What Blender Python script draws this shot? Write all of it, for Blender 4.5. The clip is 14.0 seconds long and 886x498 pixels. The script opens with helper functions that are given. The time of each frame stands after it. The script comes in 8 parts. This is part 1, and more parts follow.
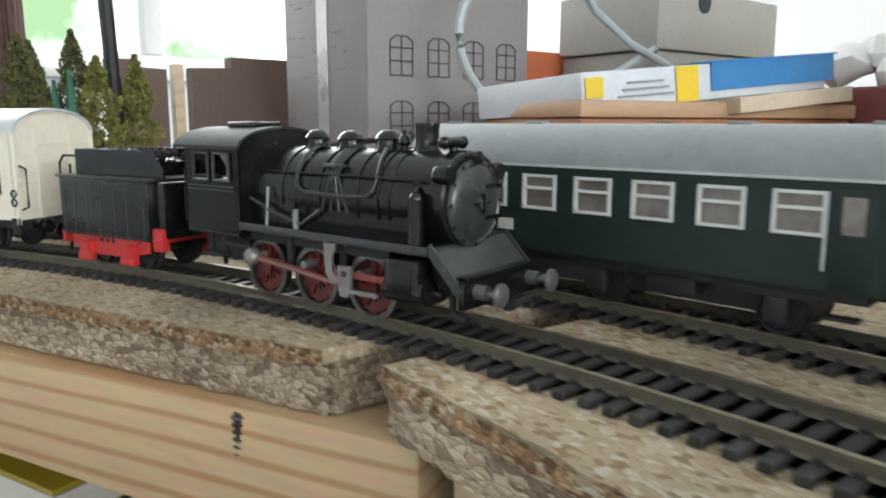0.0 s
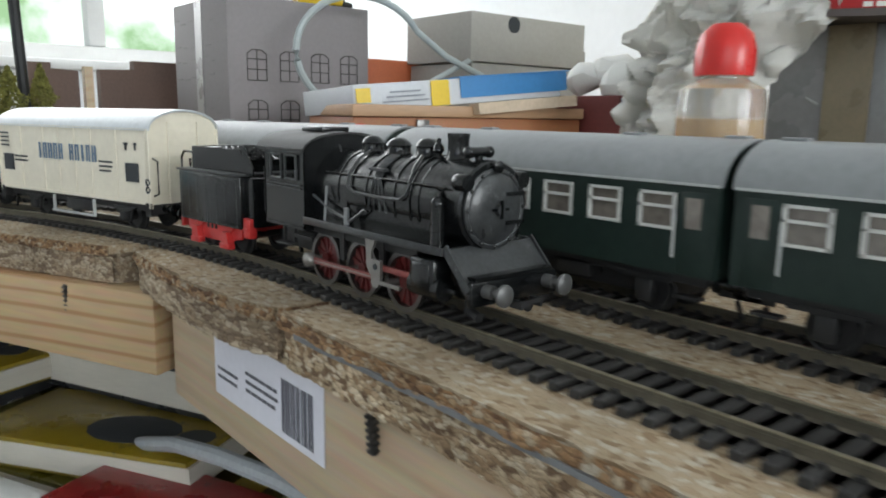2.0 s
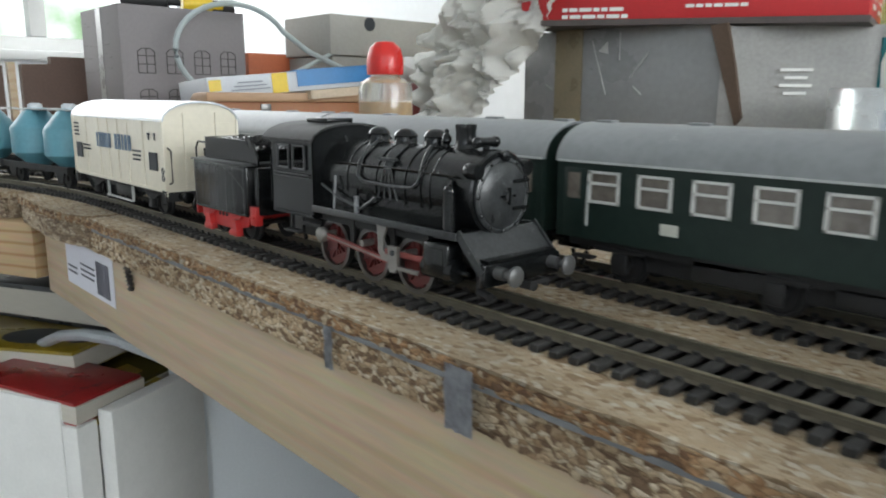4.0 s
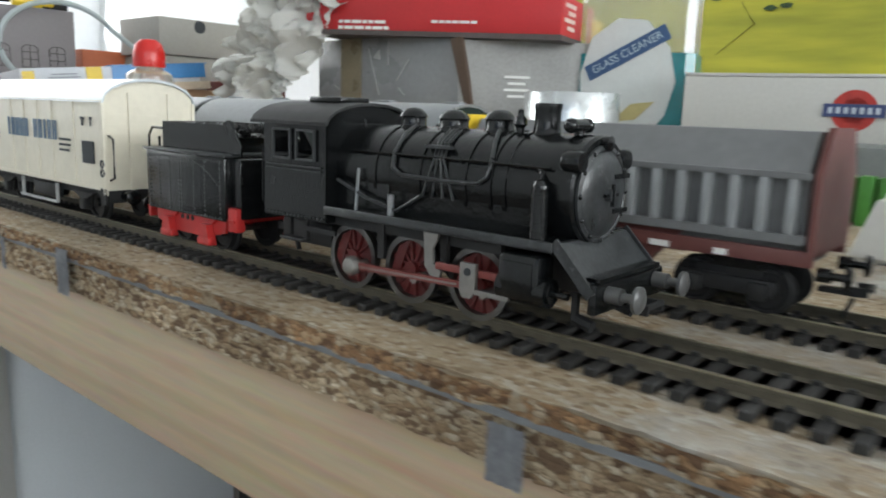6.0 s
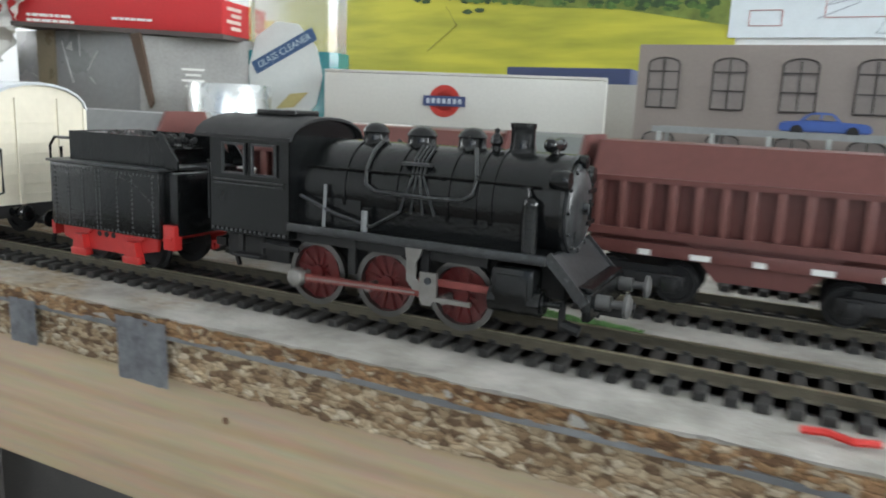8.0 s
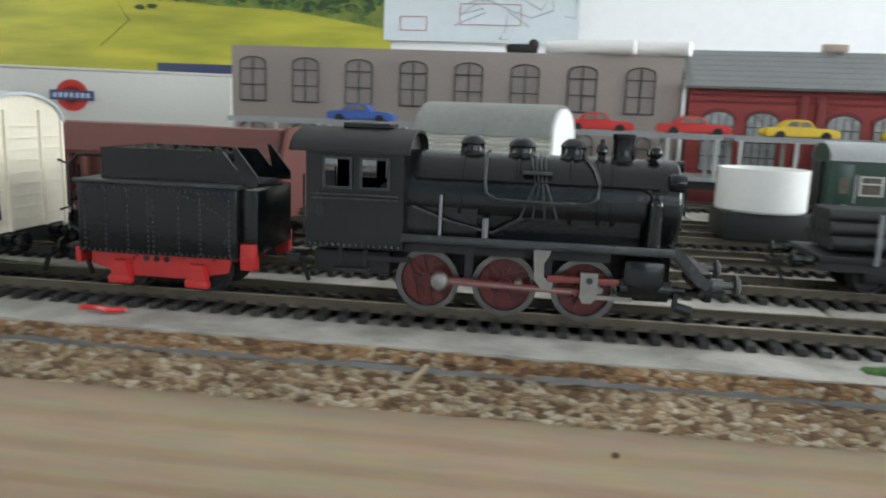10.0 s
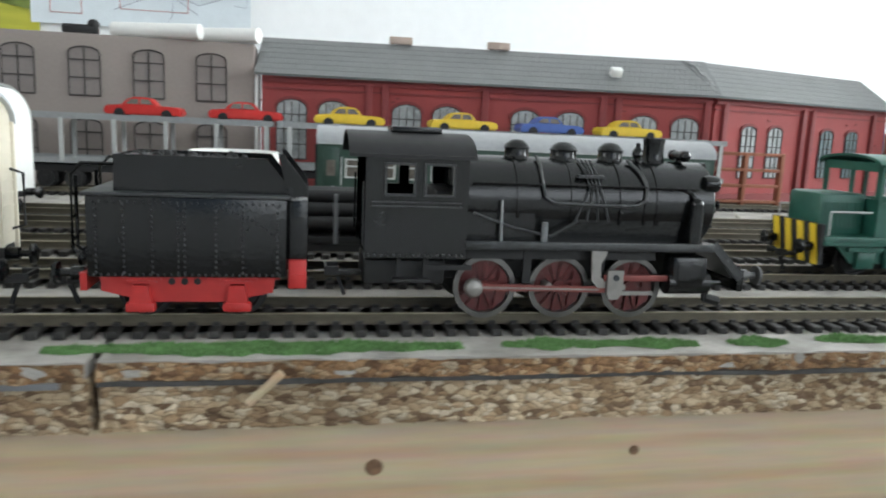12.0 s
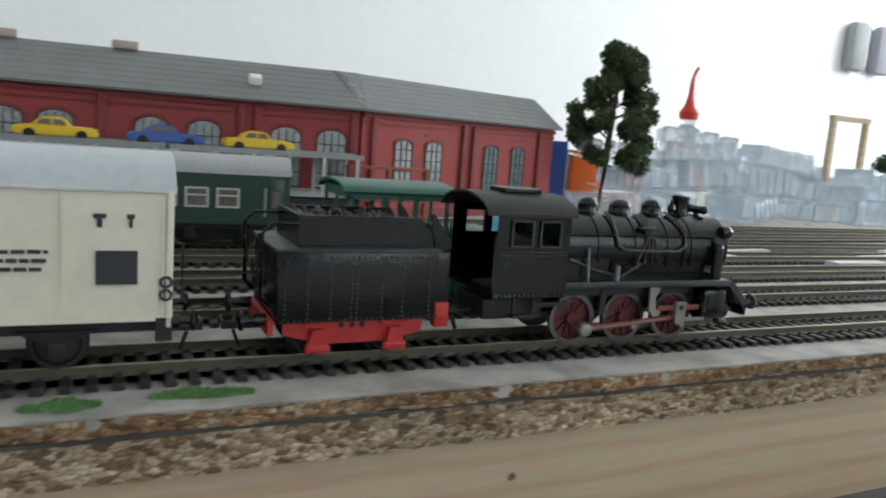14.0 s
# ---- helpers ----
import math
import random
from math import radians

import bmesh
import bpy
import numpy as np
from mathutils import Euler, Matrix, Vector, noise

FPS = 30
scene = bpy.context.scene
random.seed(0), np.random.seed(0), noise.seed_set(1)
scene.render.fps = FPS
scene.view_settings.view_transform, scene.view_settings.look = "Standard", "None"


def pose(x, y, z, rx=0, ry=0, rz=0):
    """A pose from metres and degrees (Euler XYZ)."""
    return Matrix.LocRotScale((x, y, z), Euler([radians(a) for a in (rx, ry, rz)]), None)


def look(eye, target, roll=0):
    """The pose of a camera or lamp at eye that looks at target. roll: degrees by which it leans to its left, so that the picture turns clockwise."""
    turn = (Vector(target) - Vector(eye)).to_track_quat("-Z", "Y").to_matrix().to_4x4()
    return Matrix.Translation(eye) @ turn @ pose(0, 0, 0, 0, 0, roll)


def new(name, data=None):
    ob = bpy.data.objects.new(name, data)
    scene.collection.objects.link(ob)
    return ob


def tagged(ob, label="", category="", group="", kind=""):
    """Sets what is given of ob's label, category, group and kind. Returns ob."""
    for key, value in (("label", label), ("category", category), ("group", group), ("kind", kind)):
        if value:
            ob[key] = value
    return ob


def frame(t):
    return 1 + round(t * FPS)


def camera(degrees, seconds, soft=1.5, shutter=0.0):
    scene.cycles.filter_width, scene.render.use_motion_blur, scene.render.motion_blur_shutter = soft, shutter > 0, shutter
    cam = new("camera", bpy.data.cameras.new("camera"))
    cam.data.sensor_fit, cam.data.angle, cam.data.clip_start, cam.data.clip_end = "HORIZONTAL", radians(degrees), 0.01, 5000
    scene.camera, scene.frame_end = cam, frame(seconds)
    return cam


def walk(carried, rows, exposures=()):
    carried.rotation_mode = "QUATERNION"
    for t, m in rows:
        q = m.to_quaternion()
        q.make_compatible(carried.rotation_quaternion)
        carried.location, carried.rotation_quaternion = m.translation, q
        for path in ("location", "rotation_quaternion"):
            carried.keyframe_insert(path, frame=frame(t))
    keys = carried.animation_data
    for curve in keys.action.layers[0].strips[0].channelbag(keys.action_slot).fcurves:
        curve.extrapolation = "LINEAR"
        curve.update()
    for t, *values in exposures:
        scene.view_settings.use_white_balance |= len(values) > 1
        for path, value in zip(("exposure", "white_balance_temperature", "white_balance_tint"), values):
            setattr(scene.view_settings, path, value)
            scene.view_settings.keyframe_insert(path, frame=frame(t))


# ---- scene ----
cam = camera(62.0, 14.0, soft=1.9, shutter=0.4)
PATH = [
    (0, pose(-0.6950, -0.1129, 0.0499, 80.34, -0.10, 52.81)),
    (0.5, pose(-0.6592, -0.1113, 0.0467, 80.16, -0.38, 52.41)),
    (1, pose(-0.6174, -0.1160, 0.0509, 79.68, -0.69, 51.43)),
    (1.5, pose(-0.5719, -0.1194, 0.0549, 79.53, -0.71, 50.85)),
    (2, pose(-0.5244, -0.1229, 0.0546, 79.66, -0.88, 50.25)),
    (2.5, pose(-0.4758, -0.1273, 0.0545, 79.38, -0.81, 49.68)),
    (3, pose(-0.4259, -0.1307, 0.0575, 79.08, -0.66, 49.14)),
    (3.2, pose(-0.4047, -0.1325, 0.0587, 78.67, -0.48, 48.82)),
    (5.3, pose(-0.2461, -0.1411, 0.0495, 78.93, -0.81, 44.83)),
    (5.5, pose(-0.2319, -0.1378, 0.0484, 79.04, -1.02, 43.91)),
    (6, pose(-0.1973, -0.1326, 0.0477, 79.39, -1.97, 40.53)),
    (6.5, pose(-0.1541, -0.1375, 0.0523, 79.26, -2.43, 36.61)),
    (7, pose(-0.1096, -0.1463, 0.0536, 79.13, -2.73, 33.15)),
    (7.5, pose(-0.0660, -0.1517, 0.0508, 79.19, -2.48, 29.64)),
    (7.7, pose(-0.0500, -0.1521, 0.0520, 79.14, -2.40, 28.54)),
    (9.8, pose(0.0775, -0.1952, 0.0547, 79.34, -2.52, 9.20)),
    (10, pose(0.0892, -0.1912, 0.0533, 79.61, -2.17, 7.26)),
    (10.2, pose(0.1028, -0.1879, 0.0516, 79.76, -1.94, 4.78)),
    (10.5, pose(0.1244, -0.1865, 0.0485, 79.89, -2.57, 1.33)),
    (11, pose(0.1544, -0.1878, 0.0481, 79.83, -2.56, -3.05)),
    (11.5, pose(0.1896, -0.1908, 0.0484, 79.93, -2.28, -6.79)),
    (12, pose(0.2192, -0.1855, 0.0520, 80.16, -2.60, -10.40)),
    (12.5, pose(0.2485, -0.1847, 0.0562, 80.22, -3.70, -13.27)),
    (13, pose(0.2833, -0.1915, 0.0602, 80.58, -4.35, -16.35)),
    (13.5, pose(0.3158, -0.1952, 0.0597, 80.77, -4.65, -20.07)),
    (14, pose(0.3405, -0.1925, 0.0638, 81.29, -4.37, -24.62)),
]
EXPOSURES = [(0.0, 0.22), (1.0, 0.10), (2.0, -0.16), (2.5, -0.18), (3.0, -0.2), (6.0, -0.15), (6.5, -0.1), (7.0, 0.05), (7.5, 0.06), (10.0, -0.16), (10.5, -0.2), (11.0, 0.0), (12.0, -0.04), (13.0, -0.06), (14.0, -0.64)]
walk(cam, PATH, EXPOSURES)

# ---------------------------------------------------------------- light
world = bpy.data.worlds.new("daylight")
scene.world = world
world.use_nodes = True
wn = world.node_tree
sky = wn.nodes.new("ShaderNodeTexSky")
sky.sky_type = "NISHITA"
sky.sun_disc = False
sky.sun_elevation = radians(38)
sky.sun_rotation = radians(100)
wn.nodes["Background"].inputs["Strength"].default_value = 0.12
wn.links.new(sky.outputs["Color"], wn.nodes["Background"].inputs["Color"])

sun = new("sun", bpy.data.lights.new("sun", "SUN"))
sun.data.energy = 0.8
sun.data.angle = radians(20)
sun.data.color = (1.0, 0.985, 0.95)
sun.matrix_world = look((3, 1.2, 3.2), (0, 0, 0))


def window_lamp(name, eye, target, w, h, watts, color=(1.0, 1.0, 1.0)):
    lamp = new(name, bpy.data.lights.new(name, "AREA"))
    lamp.data.shape = "RECTANGLE"
    lamp.data.size, lamp.data.size_y = w, h
    lamp.data.energy = watts
    lamp.data.color = color
    lamp.matrix_world = look(eye, target)
    return lamp


# daylight of the windows: far end, right end, and behind the camera
window_lamp("daylight_end", (-2.42, 0.3, 0.62), (0, 0.2, 0.1), 1.9, 0.8, 26, (0.95, 0.98, 1.0))
window_lamp("daylight_right", (2.42, 0.3, 0.62), (0.3, 0.2, 0.05), 2.0, 0.8, 62, (0.92, 0.98, 1.0))
window_lamp("daylight_front", (1.25, -1.86, 0.72), (0.3, 0.1, 0.0), 1.6, 0.8, 15, (0.93, 0.98, 1.0))

# ---------------------------------------------------------------- materials
MATS = {}


def mat(name, color, rough=0.5, metal=0.0, var=0.15, scale=60.0, fine=400.0, bump=0.15, dirt=None, dirt_at=0.62, spec=0.5, per_piece=0.0, stretch=(1, 1, 1), emit=0.0, alpha_trans=0.0, coat=0.0):
    """A surface with two scales of variation, wear stains and fine relief; scale in cycles a metre."""
    if name in MATS:
        return MATS[name]
    m = bpy.data.materials.new(name)
    m.use_nodes = True
    nt = m.node_tree
    N, L = nt.nodes, nt.links
    b = N["Principled BSDF"]
    co = N.new("ShaderNodeTexCoord")
    mp = N.new("ShaderNodeMapping")
    mp.inputs["Scale"].default_value = stretch
    L.new(co.outputs["Object"], mp.inputs["Vector"])
    n1 = N.new("ShaderNodeTexNoise")
    n1.inputs["Scale"].default_value = scale
    n1.inputs["Detail"].default_value = 6
    n2 = N.new("ShaderNodeTexNoise")
    n2.inputs["Scale"].default_value = fine
    n2.inputs["Detail"].default_value = 5
    for n in (n1, n2):
        L.new(mp.outputs["Vector"], n.inputs["Vector"])
    mix = N.new("ShaderNodeMix")
    mix.data_type = "RGBA"
    c = Vector(color[:3])
    lo, hi = c * (1 - var), c * (1 + var)
    mix.inputs["A"].default_value = (*lo, 1)
    mix.inputs["B"].default_value = (*[min(v, 1) for v in hi], 1)
    add = N.new("ShaderNodeMath")
    add.operation = "MULTIPLY_ADD"
    add.inputs[1].default_value = 0.5
    L.new(n2.outputs["Fac"], add.inputs[0])
    half = N.new("ShaderNodeMath")
    half.operation = "MULTIPLY"
    half.inputs[1].default_value = 0.5
    L.new(n1.outputs["Fac"], half.inputs[0])
    L.new(half.outputs[0], add.inputs[2])
    rm = N.new("ShaderNodeMapRange")
    rm.inputs["From Min"].default_value = 0.32
    rm.inputs["From Max"].default_value = 0.68
    L.new(add.outputs[0], rm.inputs["Value"])
    L.new(rm.outputs["Result"], mix.inputs["Factor"])
    out = mix.outputs["Result"]
    if per_piece:
        info = N.new("ShaderNodeObjectInfo")
        hsv = N.new("ShaderNodeHueSaturation")
        mr = N.new("ShaderNodeMapRange")
        mr.inputs["To Min"].default_value = 1 - per_piece
        mr.inputs["To Max"].default_value = 1 + per_piece
        L.new(info.outputs["Random"], mr.inputs["Value"])
        L.new(mr.outputs["Result"], hsv.inputs["Value"])
        L.new(out, hsv.inputs["Color"])
        out = hsv.outputs["Color"]
    if dirt:
        n3 = N.new("ShaderNodeTexNoise")
        n3.inputs["Scale"].default_value = scale * 1.7
        n3.inputs["Detail"].default_value = 9
        n3.inputs["Roughness"].default_value = 0.7
        L.new(mp.outputs["Vector"], n3.inputs["Vector"])
        dr = N.new("ShaderNodeMapRange")
        dr.inputs["From Min"].default_value = dirt_at
        dr.inputs["From Max"].default_value = dirt_at + 0.12
        L.new(n3.outputs["Fac"], dr.inputs["Value"])
        m2 = N.new("ShaderNodeMix")
        m2.data_type = "RGBA"
        m2.inputs["B"].default_value = (*dirt, 1)
        L.new(dr.outputs["Result"], m2.inputs["Factor"])
        L.new(out, m2.inputs["A"])
        out = m2.outputs["Result"]
    L.new(out, b.inputs["Base Color"])
    rr = N.new("ShaderNodeMapRange")
    rr.inputs["To Min"].default_value = max(rough - 0.12, 0.02)
    rr.inputs["To Max"].default_value = min(rough + 0.12, 1)
    L.new(n1.outputs["Fac"], rr.inputs["Value"])
    L.new(rr.outputs["Result"], b.inputs["Roughness"])
    b.inputs["Metallic"].default_value = metal
    b.inputs["Specular IOR Level"].default_value = spec
    b.inputs["Coat Weight"].default_value = coat
    if alpha_trans:
        b.inputs["Transmission Weight"].default_value = alpha_trans
    if emit:
        b.inputs["Emission Color"].default_value = (*color[:3], 1)
        b.inputs["Emission Strength"].default_value = emit
    if bump:
        bp = N.new("ShaderNodeBump")
        bp.inputs["Strength"].default_value = bump
        bp.inputs["Distance"].default_value = 0.0006
        L.new(n2.outputs["Fac"], bp.inputs["Height"])
        L.new(bp.outputs["Normal"], b.inputs["Normal"])
    MATS[name] = m
    return m


def chip_mat(name, tones, scale, bump, stretch=(1, 1, 1), gap=0.1):
    """Pressed wood chips: cells of several wood tones with dark joints."""
    m = bpy.data.materials.new(name)
    m.use_nodes = True
    N, L = m.node_tree.nodes, m.node_tree.links
    b = N["Principled BSDF"]
    co = N.new("ShaderNodeTexCoord")
    mp = N.new("ShaderNodeMapping")
    mp.inputs["Scale"].default_value = stretch
    L.new(co.outputs["Object"], mp.inputs["Vector"])
    wob = N.new("ShaderNodeTexNoise")
    wob.inputs["Scale"].default_value = scale * 0.9
    wob.inputs["Detail"].default_value = 4
    L.new(mp.outputs["Vector"], wob.inputs["Vector"])
    off = N.new("ShaderNodeVectorMath")
    off.operation = "MULTIPLY_ADD"
    off.inputs[1].default_value = (1.1 / scale,) * 3
    L.new(wob.outputs["Color"], off.inputs[0])
    L.new(mp.outputs["Vector"], off.inputs[2])
    v = N.new("ShaderNodeTexVoronoi")
    v.inputs["Scale"].default_value = scale
    L.new(off.outputs[0], v.inputs["Vector"])
    ramp = N.new("ShaderNodeValToRGB")
    ramp.color_ramp.interpolation = "CONSTANT"
    while len(ramp.color_ramp.elements) < len(tones):
        ramp.color_ramp.elements.new(0.5)
    for i, (e, c) in enumerate(zip(ramp.color_ramp.elements, tones)):
        e.position, e.color = i / len(tones), (*c, 1)
    sep = N.new("ShaderNodeSeparateColor")
    L.new(v.outputs["Color"], sep.inputs["Color"])
    L.new(sep.outputs[0], ramp.inputs["Fac"])
    big = N.new("ShaderNodeTexNoise")
    big.inputs["Scale"].default_value = 22
    big.inputs["Detail"].default_value = 7
    L.new(co.outputs["Object"], big.inputs["Vector"])
    bm_ = N.new("ShaderNodeMix")
    bm_.data_type = "RGBA"
    bm_.blend_type = "MULTIPLY"
    bm_.inputs["Factor"].default_value = 1.0
    br = N.new("ShaderNodeMapRange")
    br.inputs["From Min"].default_value = 0.3
    br.inputs["From Max"].default_value = 0.7
    br.inputs["To Min"].default_value = 0.62
    br.inputs["To Max"].default_value = 1.15
    L.new(big.outputs["Fac"], br.inputs["Value"])
    L.new(ramp.outputs["Color"], bm_.inputs["A"])
    L.new(br.outputs["Result"], bm_.inputs["B"])
    edge = N.new("ShaderNodeTexVoronoi")
    edge.feature = "DISTANCE_TO_EDGE"
    edge.inputs["Scale"].default_value = scale
    L.new(off.outputs[0], edge.inputs["Vector"])
    er = N.new("ShaderNodeMapRange")
    er.inputs["From Max"].default_value = gap
    L.new(edge.outputs["Distance"], er.inputs["Value"])
    dk = N.new("ShaderNodeMix")
    dk.data_type = "RGBA"
    dk.inputs["A"].default_value = (0.09, 0.055, 0.03, 1)
    L.new(er.outputs["Result"], dk.inputs["Factor"])
    L.new(bm_.outputs["Result"], dk.inputs["B"])
    L.new(dk.outputs["Result"], b.inputs["Base Color"])
    b.inputs["Roughness"].default_value = 0.85
    b.inputs["Specular IOR Level"].default_value = 0.25
    bp = N.new("ShaderNodeBump")
    bp.inputs["Strength"].default_value = bump
    bp.inputs["Distance"].default_value = 0.001
    L.new(edge.outputs["Distance"], bp.inputs["Height"])
    L.new(bp.outputs["Normal"], b.inputs["Normal"])
    MATS[name] = m
    return m


def pine_mat(name, light, dark, rings=55.0, tilt=8.0, sharp=0.45):
    m = bpy.data.materials.new(name)
    m.use_nodes = True
    N, L = m.node_tree.nodes, m.node_tree.links
    b = N["Principled BSDF"]
    co = N.new("ShaderNodeTexCoord")
    mp = N.new("ShaderNodeMapping")
    mp.inputs["Scale"].default_value = (0.10, 1, 1)
    mp.inputs["Rotation"].default_value = (0, radians(tilt), 0)
    L.new(co.outputs["Object"], mp.inputs["Vector"])
    w = N.new("ShaderNodeTexWave")
    w.wave_type = "BANDS"
    w.bands_direction = "Z"
    w.inputs["Scale"].default_value = rings
    w.inputs["Distortion"].default_value = 5.0
    w.inputs["Detail"].default_value = 3
    w.inputs["Detail Scale"].default_value = 0.6
    L.new(mp.outputs["Vector"], w.inputs["Vector"])
    n = N.new("ShaderNodeTexNoise")
    n.inputs["Scale"].default_value = 500
    n.inputs["Detail"].default_value = 5
    L.new(mp.outputs["Vector"], n.inputs["Vector"])
    r = N.new("ShaderNodeValToRGB")
    r.color_ramp.elements[0].color = (*light, 1)
    r.color_ramp.elements[1].color = (*dark, 1)
    r.color_ramp.elements[0].position = sharp
    r.color_ramp.elements[1].position = 0.97
    L.new(w.outputs["Fac"], r.inputs["Fac"])
    mx = N.new("ShaderNodeMix")
    mx.data_type = "RGBA"
    mx.blend_type = "MULTIPLY"
    mx.inputs["Factor"].default_value = 0.35
    L.new(r.outputs["Color"], mx.inputs["A"])
    L.new(n.outputs["Color"], mx.inputs["B"])
    hs = N.new("ShaderNodeHueSaturation")
    hs.inputs["Value"].default_value = 1.18
    L.new(mx.outputs["Result"], hs.inputs["Color"])
    L.new(hs.outputs["Color"], b.inputs["Base Color"])
    b.inputs["Roughness"].default_value = 0.55
    bp = N.new("ShaderNodeBump")
    bp.inputs["Strength"].default_value = 0.12
    bp.inputs["Distance"].default_value = 0.0004
    L.new(n.outputs["Fac"], bp.inputs["Height"])
    L.new(bp.outputs["Normal"], b.inputs["Normal"])
    MATS[name] = m
    return m


BLACK = mat("black_plastic", (0.0060, 0.0067, 0.0071), 0.20, var=0.35, scale=110, fine=900, bump=0.14, dirt=(0.035, 0.038, 0.038), dirt_at=0.63, spec=0.42)
# lighter black: edge wear and glossy highlights put into one colour
WORN_GLINT = mat("worn_glint_black", (0.030, 0.032, 0.033), 0.32, var=0.5, scale=160, fine=900, bump=0.08, dirt=(0.11, 0.115, 0.115), dirt_at=0.60)
BLACK_DULL = mat("black_dull", (0.009, 0.009, 0.0095), 0.6, var=0.3, scale=120, bump=0.12)
RED = mat("red_plastic", (0.42, 0.02, 0.018), 0.42, var=0.15, bump=0.06)
RED_DK = mat("red_wheel", (0.085, 0.008, 0.0075), 0.42, var=0.25, bump=0.08)
STEEL = mat("tyre_steel", (0.13, 0.127, 0.122), 0.30, metal=0.9, var=0.2, bump=0.05)
ROD = mat("rod_metal", (0.24, 0.23, 0.215), 0.42, metal=0.6, var=0.2, bump=0.08)
ROD_RED = mat("rod_red", (0.20, 0.045, 0.038), 0.45, metal=0.1, var=0.2, bump=0.08)
CREAM = mat("cream_paint", (0.69, 0.64, 0.52), 0.45, var=0.06, scale=40, bump=0.04, dirt=(0.5, 0.44, 0.32), dirt_at=0.68)
SILVER = mat("silver_roof", (0.52, 0.55, 0.57), 0.38, metal=0.25, var=0.1, scale=50, bump=0.05, dirt=(0.4, 0.42, 0.42), dirt_at=0.66)
ROOF_GREY = mat("grey_roof", (0.205, 0.215, 0.22), 0.42, var=0.12, scale=40, bump=0.05, dirt=(0.38, 0.39, 0.38), dirt_at=0.64)
COACH_GREEN = mat("coach_green", (0.011, 0.022, 0.018), 0.45, spec=0.3, var=0.2, scale=40, bump=0.05)
COACH_GREEN2 = mat("far_coach_green", (0.020, 0.050, 0.034), 0.4, var=0.18, scale=40, bump=0.05)
BROWN_RED = mat("hopper_brown", (0.135, 0.045, 0.038), 0.5, var=0.12, scale=60, bump=0.06, dirt=(0.19, 0.085, 0.07), dirt_at=0.66)
GREY_RIB = mat("rib_grey", (0.30, 0.31, 0.31), 0.5, var=0.1)
TEAL = mat("teal_paint", (0.10, 0.27, 0.33), 0.4, var=0.12, bump=0.05)
WHITE_P = mat("white_plastic", (0.78, 0.78, 0.75), 0.42, var=0.04, bump=0.04)
GREY_P = mat("grey_plastic", (0.42, 0.43, 0.42), 0.45, var=0.1)
INK = mat("ink", (0.03, 0.035, 0.04), 0.7, var=0.1, bump=0)
INK_BLUE = mat("ink_blue", (0.13, 0.20, 0.29), 0.7, var=0.1, bump=0)
GLASS = mat("window_film", (0.16, 0.14, 0.12), 0.08, var=0.3, scale=160, bump=0, coat=0.5)
YELLOW = mat("yellow_plastic", (0.72, 0.50, 0.03), 0.4, var=0.08)
BLUE = mat("blue_plastic", (0.05, 0.11, 0.36), 0.4, var=0.1)
CARRED = mat("car_red", (0.55, 0.025, 0.02), 0.35, var=0.1)
LOCO_GREEN = mat("loco_green", (0.014, 0.085, 0.06), 0.4, var=0.15, bump=0.05, dirt=(0.05, 0.17, 0.13), dirt_at=0.64)
SLEEPER = mat("sleeper_black", (0.022, 0.021, 0.020), 0.55, var=0.3, scale=200, bump=0.15, per_piece=0.35)
RAIL_SIDE = mat("rail_side", (0.105, 0.092, 0.066), 0.5, metal=0.35, var=0.25, scale=90, bump=0.1)
RAIL_TOP = mat("rail_top", (0.36, 0.32, 0.23), 0.34, metal=0.75, var=0.2, scale=60, bump=0.05)
BOARD_TOP = chip_mat("board_top", [(0.38, 0.30, 0.20), (0.35, 0.265, 0.17), (0.42, 0.345, 0.245), (0.38, 0.29, 0.19), (0.25, 0.175, 0.105), (0.47, 0.41, 0.32), (0.40, 0.315, 0.215)], 760, 0.35, (0.6, 1, 1), 0.02)
BOARD_GREY = mat("painted_grey_board", (0.41, 0.40, 0.375), 0.8, var=0.16, scale=35, fine=300, bump=0.35, dirt=(0.30, 0.29, 0.27), dirt_at=0.6, stretch=(0.4, 1, 1), spec=0.2)
LIP = chip_mat("torn_lip", [(0.36, 0.22, 0.115), (0.27, 0.155, 0.08), (0.42, 0.29, 0.17), (0.16, 0.09, 0.05), (0.33, 0.19, 0.095), (0.45, 0.36, 0.25)], 780, 0.9, (0.6, 1, 1), 0.07)
SEAM = mat("seam_strip", (0.17, 0.175, 0.18), 0.6, var=0.3, scale=70, bump=0.2, stretch=(0.3, 1, 1))
GRASS = mat("grass_mat", (0.12, 0.23, 0.085), 0.9, var=0.35, scale=120, fine=900, bump=0.8, spec=0.1)
TAPE = mat("grey_tape", (0.30, 0.31, 0.33), 0.38, var=0.35, scale=130, fine=600, bump=0.4, dirt=(0.17, 0.175, 0.185), dirt_at=0.58)
CHIP = chip_mat("chipboard_edge", [(0.52, 0.40, 0.26), (0.34, 0.23, 0.135), (0.62, 0.52, 0.38), (0.44, 0.32, 0.2), (0.20, 0.13, 0.08), (0.58, 0.46, 0.31)], 700, 0.9, (0.55, 1, 1.1), 0.06)
CHIP_FINE = chip_mat("chipboard_old", [(0.42, 0.34, 0.24), (0.32, 0.24, 0.16), (0.46, 0.38, 0.28), (0.22, 0.16, 0.11), (0.37, 0.29, 0.2)], 600, 0.9, (0.35, 1, 1.1), 0.06)
PINE = pine_mat("pine_beam", (0.50, 0.385, 0.255), (0.455, 0.335, 0.212), 30, 3, 0.55)
